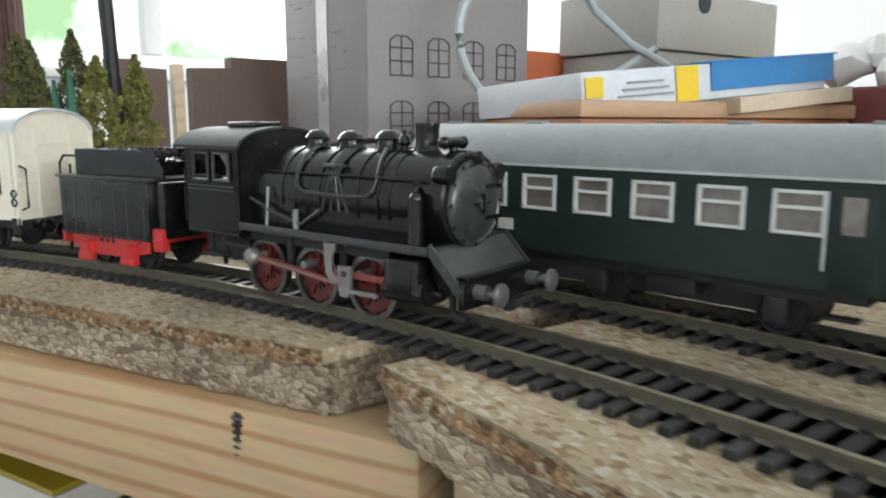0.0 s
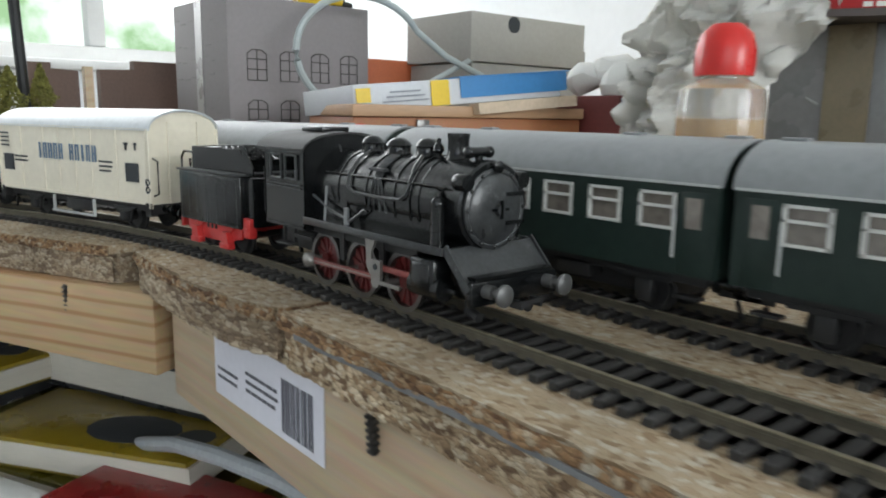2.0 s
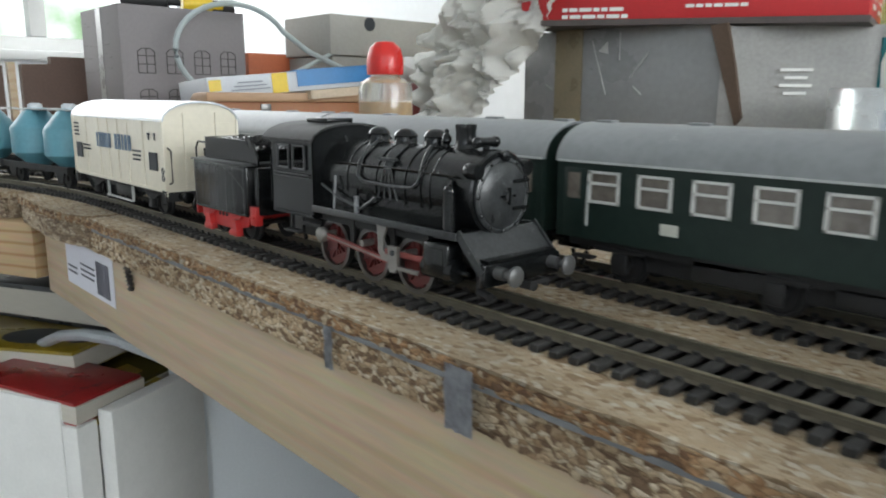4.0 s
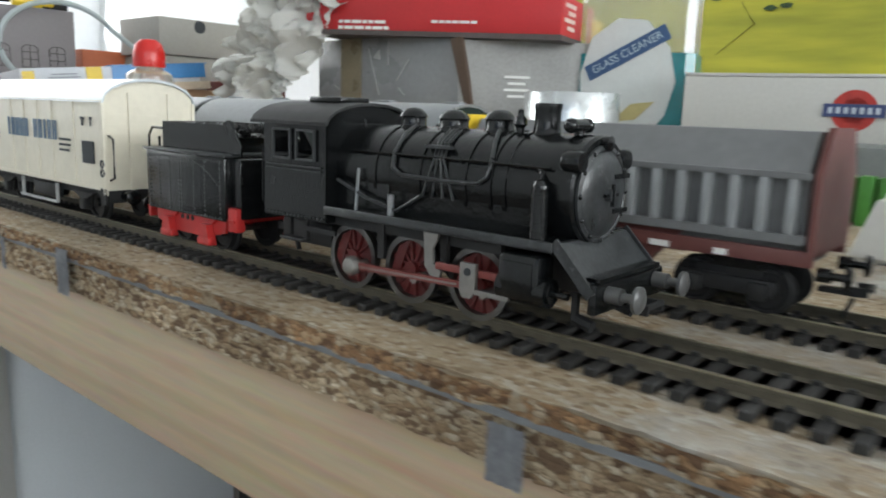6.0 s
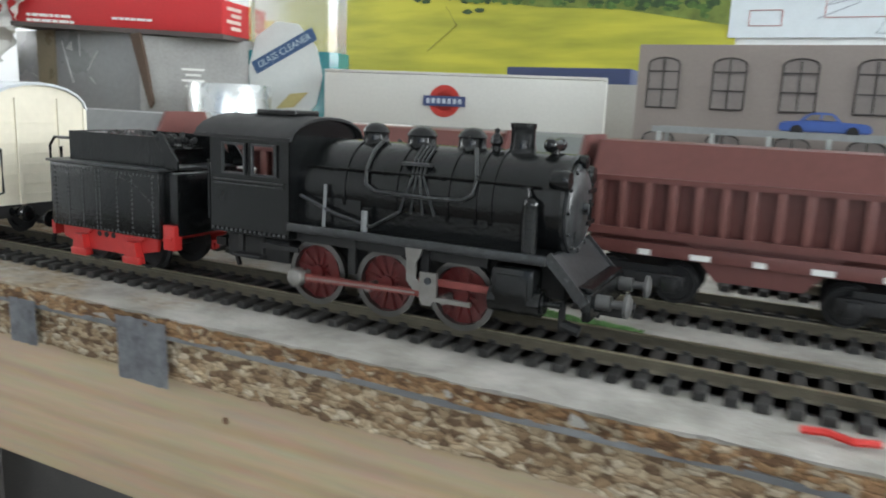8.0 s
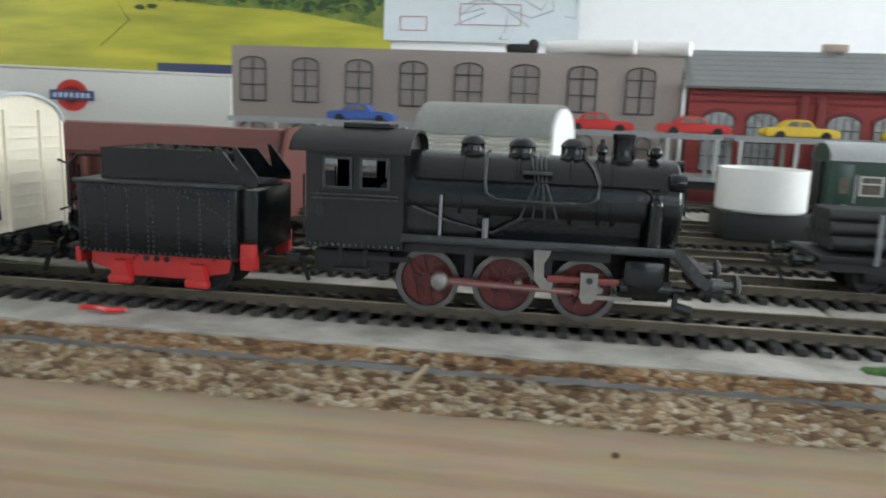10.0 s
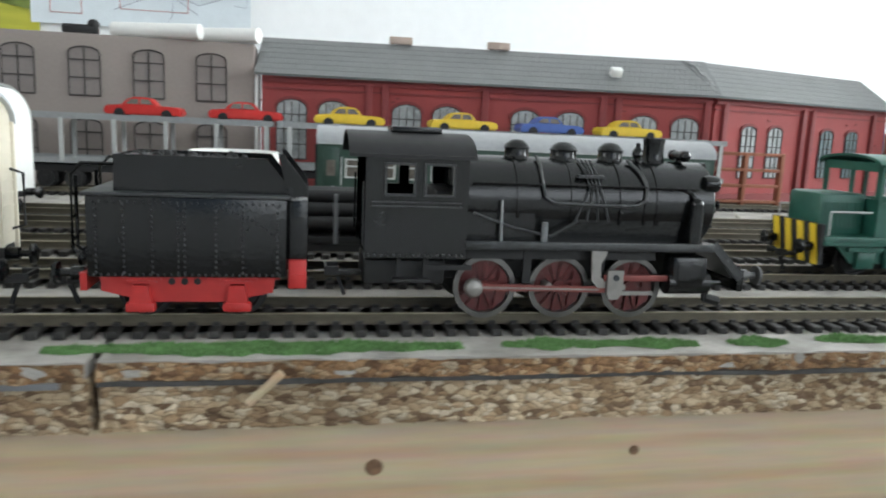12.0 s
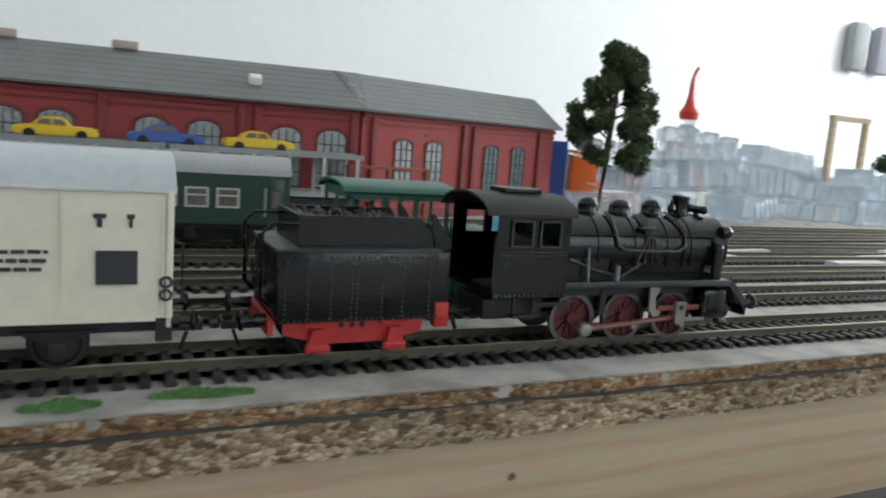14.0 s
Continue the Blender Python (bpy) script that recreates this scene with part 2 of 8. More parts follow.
PINE2 = pine_mat("pine_beam_old", (0.44, 0.31, 0.175), (0.335, 0.195, 0.09), 44, 12, 0.72)
WALL = mat("white_wall", (0.86, 0.875, 0.885), 0.8, var=0.03, scale=4, fine=60, bump=0.1)

# ---------------------------------------------------------------- mesh helpers


def box(bm, c, s, m=None, bev=0.0):
    g = bmesh.ops.create_cube(bm, size=1.0)
    vs = g["verts"]
    bmesh.ops.scale(bm, vec=s, verts=vs)
    if bev:
        es = list({e for v in vs for e in v.link_edges})
        r = bmesh.ops.bevel(bm, geom=es, offset=bev, segments=2, affect="EDGES", profile=0.5)
        vs = list({v for f in r["faces"] for v in f.verts} | {v for v in vs if v.is_valid})
    bmesh.ops.transform(bm, matrix=Matrix.Translation(c) @ (m or Matrix()), verts=vs)
    return vs


def cyl(bm, p0, p1, r0, r1=None, seg=20):
    p0, p1 = Vector(p0), Vector(p1)
    d = p1 - p0
    g = bmesh.ops.create_cone(bm, cap_ends=True, segments=seg, radius1=r0, radius2=r0 if r1 is None else r1, depth=d.length)
    q = d.to_track_quat("Z", "Y").to_matrix().to_4x4()
    bmesh.ops.transform(bm, matrix=Matrix.Translation((p0 + p1) / 2) @ q, verts=g["verts"])
    return g["verts"]


def ball(bm, c, s, seg=14):
    g = bmesh.ops.create_uvsphere(bm, u_segments=seg, v_segments=max(seg // 2, 5), radius=1.0)
    bmesh.ops.transform(bm, matrix=Matrix.LocRotScale(c, None, s if not isinstance(s, float) else (s, s, s)), verts=g["verts"])
    return g["verts"]


def lathe(bm, c, prof, seg=24, m=None):
    """Turn a profile of (radius, height) round the upright axis through c."""
    rings = []
    m = Matrix.Translation(c) @ (m or Matrix())
    for r, h in prof:
        rings.append([bm.verts.new(m @ Vector((r * math.cos(2 * math.pi * i / seg), r * math.sin(2 * math.pi * i / seg), h))) for i in range(seg)])
    for a, b in zip(rings, rings[1:]):
        for i in range(seg):
            j = (i + 1) % seg
            bm.faces.new((a[i], a[j], b[j], b[i]))
    if prof[0][0] > 1e-6:
        bm.faces.new(rings[0][::-1])
    if prof[-1][0] > 1e-6:
        bm.faces.new(rings[-1])


def prism(bm, poly, a, b, axis="y"):
    """Extrude a polygon: along y its points are (x, z), along x they are (y, z), along z (x, y)."""
    def at(p, d):
        return {"y": (p[0], d, p[1]), "x": (d, p[0], p[1]), "z": (p[0], p[1], d)}[axis]
    va = [bm.verts.new(at(p, a)) for p in poly]
    vb = [bm.verts.new(at(p, b)) for p in poly]
    n = len(poly)
    bm.faces.new(va)
    bm.faces.new(vb[::-1])
    for i in range(n):
        j = (i + 1) % n
        bm.faces.new((va[i], vb[i], vb[j], va[j]))
    bmesh.ops.recalc_face_normals(bm, faces=bm.faces)


def tube(bm, pts, r, seg=8):
    pts = [Vector(p) for p in pts]
    rings = []
    for i, p in enumerate(pts):
        d = (pts[min(i + 1, len(pts) - 1)] - pts[max(i - 1, 0)]).normalized()
        q = d.to_track_quat("Z", "Y")
        rings.append([bm.verts.new(p + q @ Vector((r * math.cos(2 * math.pi * k / seg), r * math.sin(2 * math.pi * k / seg), 0))) for k in range(seg)])
    for a, b in zip(rings, rings[1:]):
        for k in range(seg):
            j = (k + 1) % seg
            bm.faces.new((a[k], a[j], b[j], b[k]))
    bm.faces.new(rings[0][::-1])
    bm.faces.new(rings[-1])


def fin(name, bm, material, parent=None, label="", m=None, angle=35):
    me = bpy.data.meshes.new(name)
    bmesh.ops.recalc_face_normals(bm, faces=bm.faces)
    bm.to_mesh(me)
    bm.free()
    for p in me.polygons:
        p.use_smooth = True
    me.set_sharp_from_angle(angle=radians(angle))
    me.materials.append(material)
    ob = new(name, me)
    if parent:
        ob.parent = parent
    if m is not None:
        ob.matrix_basis = m
    if label:
        tagged(ob, label=label)
    return ob


def part(name, bm, material, parent, label="", m=None, angle=35):
    return fin(name, bm, material, parent, label, m, angle)


def same_mesh(name, ob, parent, m):
    o = new(name, ob.data)
    o.parent = parent
    o.matrix_basis = m
    return o


def thing(name, label, category, m=None, group="", kind=""):
    e = new(name)
    e.empty_display_size = 0.01
    if m is not None:
        e.matrix_basis = m
    return tagged(e, label, category, group, kind)


def solid(name, bm, material, label, category, kind="", group="", m=None, angle=35):
    return tagged(fin(name, bm, material, None, "", m, angle), label, category, group, kind)


def bm_new():
    return bmesh.new()


def one_box(c, s, bev=0.0, m=None):
    bm = bmesh.new()
    box(bm, c, s, m, bev)
    return bm


def bars(bm, x0, x1, z, y, rows, h, gap, rng, thick=0.0002):
    """Unreadable lines of print, as plain bars on an upright face at y."""
    for i in range(rows):
        x = x0
        zz = z - i * (h + gap)
        while x < x1 - h:
            w = min(rng.uniform(1.5, 4) * h, x1 - x)
            box(bm, (x + w / 2, y, zz), (w, thick, h))
            x += w + h * 0.6


def letters(name, text, size, material, parent, m, width=None):
    cu = bpy.data.curves.new(name, "FONT")
    cu.body = text
    cu.size = size
    cu.extrude = size * 0.01
    cu.align_x = "CENTER"
    cu.align_y = "CENTER"
    tmp = bpy.data.objects.new("tmp", cu)
    scene.collection.objects.link(tmp)
    dg = bpy.context.evaluated_depsgraph_get()
    me = bpy.data.meshes.new_from_object(tmp.evaluated_get(dg))
    bpy.data.objects.remove(tmp)
    if width:
        xs = [v.co.x for v in me.vertices]
        k = width / max(max(xs) - min(xs), 1e-6)
        for v in me.vertices:
            v.co.x *= k
    me.materials.clear()
    me.materials.append(material)
    ob = new(name, me)
    ob.parent = parent
    ob.matrix_basis = m
    return ob

# ---------------------------------------------------------------- the room
FLOOR_Z, CEIL_Z = -0.78, 1.45
X0, X1, Y0, Y1 = -2.5, 2.5, -1.95, 0.95
FLOOR = mat("floor_boards", (0.12, 0.10, 0.085), 0.6, var=0.25, scale=8, fine=80)
solid("floor", one_box(((X0 + X1) / 2, (Y0 + Y1) / 2, FLOOR_Z - 0.03), (5.4, 3.3, 0.06)), FLOOR, "dark worn floor of the room under the table", "floor", "structure")
solid("ceiling", one_box((0, (Y0 + Y1) / 2, CEIL_Z + 0.03), (5.4, 3.3, 0.06)), WALL, "plain white painted ceiling", "ceiling", "structure")
solid("wall_back", one_box((0, Y1 + 0.05, (FLOOR_Z + CEIL_Z) / 2), (5.4, 0.1, CEIL_Z - FLOOR_Z)), WALL, "plain white wall behind the model layout", "wall", "structure")


def pierced_wall(name, label, along, fixed, a0, a1, o0, o1, z0, z1):
    """A wall with one window opening; along 'x' or 'y', its inner face at fixed."""
    bm = bm_new()
    th = 0.1
    def blk(u0, u1, w0, w1):
        c, s = ((u0 + u1) / 2, fixed, (w0 + w1) / 2), (u1 - u0, th, w1 - w0)
        if along == "y":
            c, s = (c[1], c[0], c[2]), (s[1], s[0], s[2])
        box(bm, c, s)
    blk(a0, a1, FLOOR_Z, z0)
    blk(a0, a1, z1, CEIL_Z)
    blk(a0, o0, z0, z1)
    blk(o1, a1, z0, z1)
    return solid(name, bm, WALL, label, "wall", "structure")


pierced_wall("wall_end", "white end wall with a wide bright window", "y", X0 - 0.05, Y0, Y1, -1.5, 0.85, 0.17, 1.1)
pierced_wall("wall_right", "white right wall with a wide bright window", "y", X1 + 0.05, Y0, Y1, -0.9, 0.85, 0.10, 1.15)
pierced_wall("wall_front", "white wall behind the viewer with a window", "x", Y0 - 0.05, X0, X1, -0.4, 2.2, 0.25, 1.25)
FRAME_W = mat("window_white", (0.74, 0.74, 0.72), 0.45, var=0.04)


def window_frame(name, along, fixed, o0, o1, z0, z1, mullions):
    w = thing(name, "white painted wooden window frame with bright panes", "window", kind="structure")
    def bar(nm, u0, u1, w0, w1, d=0.06):
        c, s = ((u0 + u1) / 2, fixed, (w0 + w1) / 2), (u1 - u0, d, w1 - w0)
        if along == "y":
            c, s = (c[1], c[0], c[2]), (s[1], s[0], s[2])
        part(nm, one_box(c, s, 0.004), FRAME_W, w)
    bar("window_frame", o0, o1, z0, z0 + 0.035)
    bar("window_frame", o0, o1, z1 - 0.035, z1)
    for u in mullions:
        bar("mullion", u - 0.02, u + 0.02, z0 + 0.036, z1 - 0.036, 0.05)
    bar("window_sill", o0 - 0.02, o1 + 0.02, z0 - 0.025, z0 - 0.001, 0.16)


window_frame("window_1", "y", X0 - 0.03, -1.5, 0.85, 0.17, 1.1, (-1.48, -0.75, -0.12, 0.42, 0.83))
window_frame("window_2", "y", X1 + 0.03, -0.9, 0.85, 0.10, 1.15, (-0.88, 0.0, 0.83))
window_frame("window_3", "x", Y0 - 0.03, -0.4, 2.2, 0.25, 1.25, (-0.38, 0.90, 2.18))


def outdoor_mat(name, strength, green):
    m = bpy.data.materials.new(name)
    m.use_nodes = True
    N, L = m.node_tree.nodes, m.node_tree.links
    N.remove(N["Principled BSDF"])
    e = N.new("ShaderNodeEmission")
    co = N.new("ShaderNodeTexCoord")
    n = N.new("ShaderNodeTexNoise")
    n.inputs["Scale"].default_value = 0.9
    n.inputs["Detail"].default_value = 8
    L.new(co.outputs["Object"], n.inputs["Vector"])
    r = N.new("ShaderNodeValToRGB")
    r.color_ramp.elements[0].position, r.color_ramp.elements[0].color = 0.40, (*green, 1)
    r.color_ramp.elements[1].position, r.color_ramp.elements[1].color = 0.52, (0.92, 0.97, 1.0, 1)
    L.new(n.outputs["Fac"], r.inputs["Fac"])
    L.new(r.outputs["Color"], e.inputs["Color"])
    e.inputs["Strength"].default_value = strength
    L.new(e.outputs[0], N["Material Output"].inputs["Surface"])
    return m


solid("backdrop", one_box((-7, 0, 1.0), (0.05, 12, 7)), outdoor_mat("garden_light", 2.2, (0.22, 0.36, 0.20)), "bright overcast garden outside the end window", "backdrop", "structure")
solid("backdrop", one_box((7, 0, 1.0), (0.05, 12, 7)), outdoor_mat("sky_light", 2.4, (0.75, 0.80, 0.80)), "bright overcast sky outside the right window", "backdrop", "structure")

# ---------------------------------------------------------------- baseboards
TRACK_R, CURVE_X = 0.60, -0.718
rng = random.Random(4)


def top_mat(name):
    """Bare board that turns into flaking grey paint further along."""
    m = BOARD_TOP.copy()
    m.name = name
    N, L = m.node_tree.nodes, m.node_tree.links
    b = N["Principled BSDF"]
    src = b.inputs["Base Color"].links[0].from_socket
    co = N.new("ShaderNodeTexCoord")
    sx = N.new("ShaderNodeSeparateXYZ")
    L.new(co.outputs["Object"], sx.inputs[0])
    n = N.new("ShaderNodeTexNoise")
    n.inputs["Scale"].default_value = 18
    n.inputs["Detail"].default_value = 10
    n.inputs["Roughness"].default_value = 0.65
    L.new(co.outputs["Object"], n.inputs["Vector"])
    a = N.new("ShaderNodeMath")
    a.operation = "MULTIPLY_ADD"
    a.inputs[1].default_value = 0.55
    L.new(n.outputs["Fac"], a.inputs[0])
    L.new(sx.outputs["X"], a.inputs[2])
    mr = N.new("ShaderNodeMapRange")
    mr.inputs["From Min"].default_value = 0.02
    mr.inputs["From Max"].default_value = 0.10
    mr.inputs["To Max"].default_value = 0.82
    L.new(a.outputs[0], mr.inputs["Value"])
    n2 = N.new("ShaderNodeTexNoise")
    n2.inputs["Scale"].default_value = 60
    n2.inputs["Detail"].default_value = 8
    L.new(co.outputs["Object"], n2.inputs["Vector"])
    rp = N.new("ShaderNodeValToRGB")
    rp.color_ramp.elements[0].position, rp.color_ramp.elements[0].color = 0.36, (0.27, 0.27, 0.255, 1)
    rp.color_ramp.elements[1].position, rp.color_ramp.elements[1].color = 0.62, (0.48, 0.47, 0.445, 1)
    L.new(n2.outputs["Fac"], rp.inputs["Fac"])
    mx = N.new("ShaderNodeMix")
    mx.data_type = "RGBA"
    L.new(mr.outputs["Result"], mx.inputs["Factor"])
    L.new(src, mx.inputs["A"])
    L.new(rp.outputs["Color"], mx.inputs["B"])
    L.new(mx.outputs["Result"], b.inputs["Base Color"])
    return m


TOP_MAIN = top_mat("board_top_painted")


def board(name, label, front, back, top, core, seed, t_top=0.0036, t_core=0.0125, lip=0.0012):
    """A slab of chipboard with a thin top layer; front is the visible edge from left to right, back the far corners from right to left."""
    root = thing(name, label, "baseboard", kind="structure")
    r = random.Random(seed)
    pts = []
    for (xa, ya), (xb, yb) in zip(front, front[1:]):
        n = max(int(math.hypot(xb - xa, yb - ya) / 0.003), 1)
        nx, ny = (yb - ya), -(xb - xa)
        ln = math.hypot(nx, ny)
        for i in range(n):
            f = i / n
            d = lip * (0.7 * noise.noise((xa + (xb - xa) * f) * Vector((90, 0, 0)) + Vector((seed, 0, 0))) + r.uniform(-0.3, 0.35))
            pts.append((xa + (xb - xa) * f + nx / ln * d, ya + (yb - ya) * f + ny / ln * d))
    pts.append(front[-1])
    bm = bm_new()
    prism(bm, pts + list(back), -t_top, 0, "z")
    part("top_layer", bm, top, root, "thin worn top layer with a torn front lip")
    # torn fibres under the lip
    bm = bm_new()
    for (xa, ya), (xb, yb) in zip(front, front[1:]):
        ln = math.hypot(xb - xa, yb - ya)
        nx, ny = (yb - ya) / ln, -(xb - xa) / ln
        cols = max(int(ln / 0.0016), 2)
        rows = 4
        grid = []
        for i in range(cols + 1):
            f = i / cols
            col = []
            for k in range(rows + 1):
                z = -0.0002 - k / rows * (t_top + 0.0004)
                d = 0.0009 + 0.0013 * noise.noise(Vector((f * ln * 260 + seed * 7, z * 500, 1.3))) + 0.0009 * noise.noise(Vector((f * ln * 60, 3.1, seed)))
                col.append(bm.verts.new((xa + (xb - xa) * f + nx * d, ya + (yb - ya) * f + ny * d, z)))
            grid.append(col)
        for a, b in zip(grid, grid[1:]):
            for k in range(rows):
                bm.faces.new((a[k], b[k], b[k + 1], a[k + 1]))
    part("torn_lip", bm, LIP, root, "torn brown fibre edge", angle=60)
    # core with rough chips
    bm = bm_new()
    inset = 0.0012
    zt, zb = -t_top - 0.0006, -t_top - t_core
    for (xa, ya), (xb, yb) in zip(front, front[1:]):
        ln = math.hypot(xb - xa, yb - ya)
        nx, ny = (yb - ya) / ln, -(xb - xa) / ln
        cols, rows = max(int(ln / 0.0011), 2), 12
        grid = []
        for i in range(cols + 1):
            f = i / cols
            col = []
            for k in range(rows + 1):
                z = zt + (zb - zt) * k / rows
                d = -inset + 0.0011 * noise.noise(Vector((f * ln * 300 + seed * 13, z * 420, 0.5))) + 0.0006 * noise.noise(Vector((f * ln * 900, z * 1100, seed)))
                col.append(bm.verts.new((xa + (xb - xa) * f + nx * d, ya + (yb - ya) * f + ny * d, z)))
            grid.append(col)
        for a, b in zip(grid, grid[1:]):
            for k in range(rows):
                bm.faces.new((a[k], b[k], b[k + 1], a[k + 1]))
    part("chip_edge", bm, core, root, "rough pressed wood chip edge", angle=50)
    bm = bm_new()
    fr = [(p[0], p[1]) for p in front]
    prism(bm, [(x, y + 0.003) for x, y in fr] + list(back), zb, -t_top - 0.0002, "z")
    part("slab", bm, core, root)
    return root


board("baseboard_left", "worn chipboard baseboard piece with torn brown top layer", [(-1.62, -0.405), (-0.838, -0.0380)], [(-0.838, 0.90), (-1.62, 0.90)], BOARD_TOP, CHIP_FINE, 3)
board("baseboard_middle", "short chipboard baseboard piece with a torn curved lip", [(-0.8205, -0.0330), (-0.754, -0.0362), (-0.726, -0.0335), (-0.7100, -0.0285), (-0.7085, -0.012)], [(-0.7085, 0.90), (-0.8205, 0.90)], BOARD_TOP, CHIP_FINE, 5)
board("baseboard_main", "long chipboard baseboard, bare and then grey painted", [(-0.7045, -0.0305), (0.1755, -0.0305)], [(0.1755, 0.90), (-0.7045, 0.90)], TOP_MAIN, CHIP, 8)
board("baseboard_right", "long grey painted chipboard baseboard", [(0.1775, -0.0298), (1.75, -0.0298)], [(1.75, 0.90), (0.1775, 0.90)], TOP_MAIN, CHIP, 11)

# grey seam strip between the top layer and the chips
bm = bm_new()
for k in range(221):
    xa = -0.696 + k * 0.00392
    w = 0.0041
    dz = 0.0004 * noise.noise(Vector((xa * 40, 0, 2)))
    box(bm, (xa + w / 2, -0.0308 + 0.0004 * noise.noise(Vector((xa * 70, 5, 2))), -0.0046 + dz), (w, 0.0012, 0.0013))
solid("seam_strip", bm, SEAM, "thin grey metal strip along the baseboard edge", "edge strip", "structure")
bm = bm_new()
for k in range(300):
    xa = 0.180 + k * 0.005
    dz = 0.0007 * noise.noise(Vector((xa * 22, 0, 7)))
    box(bm, (xa, -0.0299 + 0.0003 * noise.noise(Vector((xa * 60, 5, 2))), -0.0048 + dz), (0.0052, 0.0012, 0.0011 + 0.0006 * noise.noise(Vector((xa * 35, 0, 9)))))
solid("seam_strip", bm, mat("dark_seam", (0.06, 0.058, 0.055), 0.8, var=0.4), "dark open seam along the baseboard edge", "edge strip", "structure")


def tape(x0, x1, z0, z1, seed):
    bm = bm_new()
    n = 10
    g = []
    for i in range(n + 1):
        f = i / n
        col = []
        for k in range(7):
            z = z1 + (z0 - z1) * k / 6
            d = 0.0004 * noise.noise(Vector((f * 9 + seed, z * 400, 1)))
            edge = 0.0009 * noise.noise(Vector((z * 600, seed, 3))) if i in (0, n) else 0
            col.append(bm.verts.new((x0 + (x1 - x0) * f + edge, -0.0324 + d, z + 0.0006 * noise.noise(Vector((f * 8, seed, 8))))))
        g.append(col)
    for a, b in zip(g, g[1:]):
        for k in range(6):
            bm.faces.new((a[k], b[k], b[k + 1], a[k + 1]))
    r = bmesh.ops.solidify(bm, geom=bm.faces[:], thickness=0.0002)
    return solid("tape", bm, TAPE, "grey cloth tape stuck over the board edge", "tape", group="tape strips on the board edge")


for a, b, c, d, s in ((-0.178, -0.161, -0.0175, -0.0012, 1), (-0.220, -0.209, -0.0155, -0.003, 2), (-0.270, -0.262, -0.0175, -0.006, 3), (-0.450, -0.441, -0.0165, -0.001, 5), (-0.499, -0.495, -0.0160, -0.004, 7)):
    tape(a, b, c, d, s)

# pine beams that carry the boards
bm = bm_new()
box(bm, (0.47, -0.0145, -0.0371), (2.556, 0.020, 0.0400), bev=0.0008)
solid("beam_front", bm, PINE, "long pale pine beam under the baseboard edge", "beam", "structure")
bm = bm_new()
a = math.atan2(0.468, 1.0)
box(bm, (0, 0, 0), (0.80, 0.020, 0.0335), bev=0.001)
solid("beam_left", bm, PINE2, "yellow pine beam under the left baseboard piece", "beam", "structure", m=Matrix.Translation((-1.1790, -0.1905, -0.0335)) @ Matrix.Rotation(a, 4, "Z"))
for x, y, z, rz in ((-0.858, -0.0505, -0.024, 24), (-0.666, -0.0262, -0.023, 0)):
    bm = bm_new()
    lathe(bm, (0, 0, 0), [(0.0011, -0.006), (0.0011, 0.006)], 8)
    for k in range(6):
        lathe(bm, (0, 0, -0.005 + k * 0.002), [(0.0011, -0.0004), (0.0019, 0.0), (0.0011, 0.0004)], 8)
    solid("screw", bm, STEEL, "half driven steel screw beside the pine beam", "screw", m=pose(x, y, z, 8, 6, rz), group="screws in the beam")

# price label on the beam
lab = thing("price_label", "white paper price label with a bar code on the beam", "label", m=pose(-0.7285, -0.0248, -0.0310))
part("paper", one_box((0, 0, 0), (0.074, 0.0003, 0.024), 0), mat("label_paper", (0.66, 0.66, 0.72), 0.6, var=0.05), lab)
lr = random.Random(3)
x = 0.013
bm = bm_new()
while x < 0.031:
    w = lr.choice((0.0004, 0.0006, 0.0010))
    box(bm, (x, -0.0003, -0.001), (w, 0.0002, 0.017))
    x += w + lr.choice((0.0006, 0.0009))
tagged(part("bar_code", bm, mat("bar_grey", (0.10, 0.10, 0.12), 0.7), lab), kind="stuff")
bm = bm_new()
bars(bm, -0.012, 0.010, 0.002, -0.0003, 3, 0.0011, 0.0018, lr)
bars(bm, -0.034, -0.018, -0.002, -0.0003, 2, 0.0011, 0.0018, lr)
tagged(part("print", bm, mat("bar_grey", (0.10, 0.10, 0.12)), lab), kind="stuff")

# knots in the pine
for x, z, r in ((0.236, -0.0285, 0.0021), (0.301, -0.0268, 0.0013), (-0.15, -0.026, 0.001), (0.209, -0.045, 0.0012), (0.447, -0.030, 0.0012), (0.112, -0.0245, 0.0009)):
    bm = bm_new()
    lathe(bm, (0, 0, 0), [(r, 0.0), (r * 0.8, 0.0003), (r * 0.45, 0.0002), (0.00001, 0.0003)], 14)
    solid("knot", bm, mat("knot_wood", (0.17, 0.095, 0.05), 0.6, var=0.4, scale=300), "small dark knot in the pine beam", "knot", "structure", m=pose(x, -0.0246, z, 90))


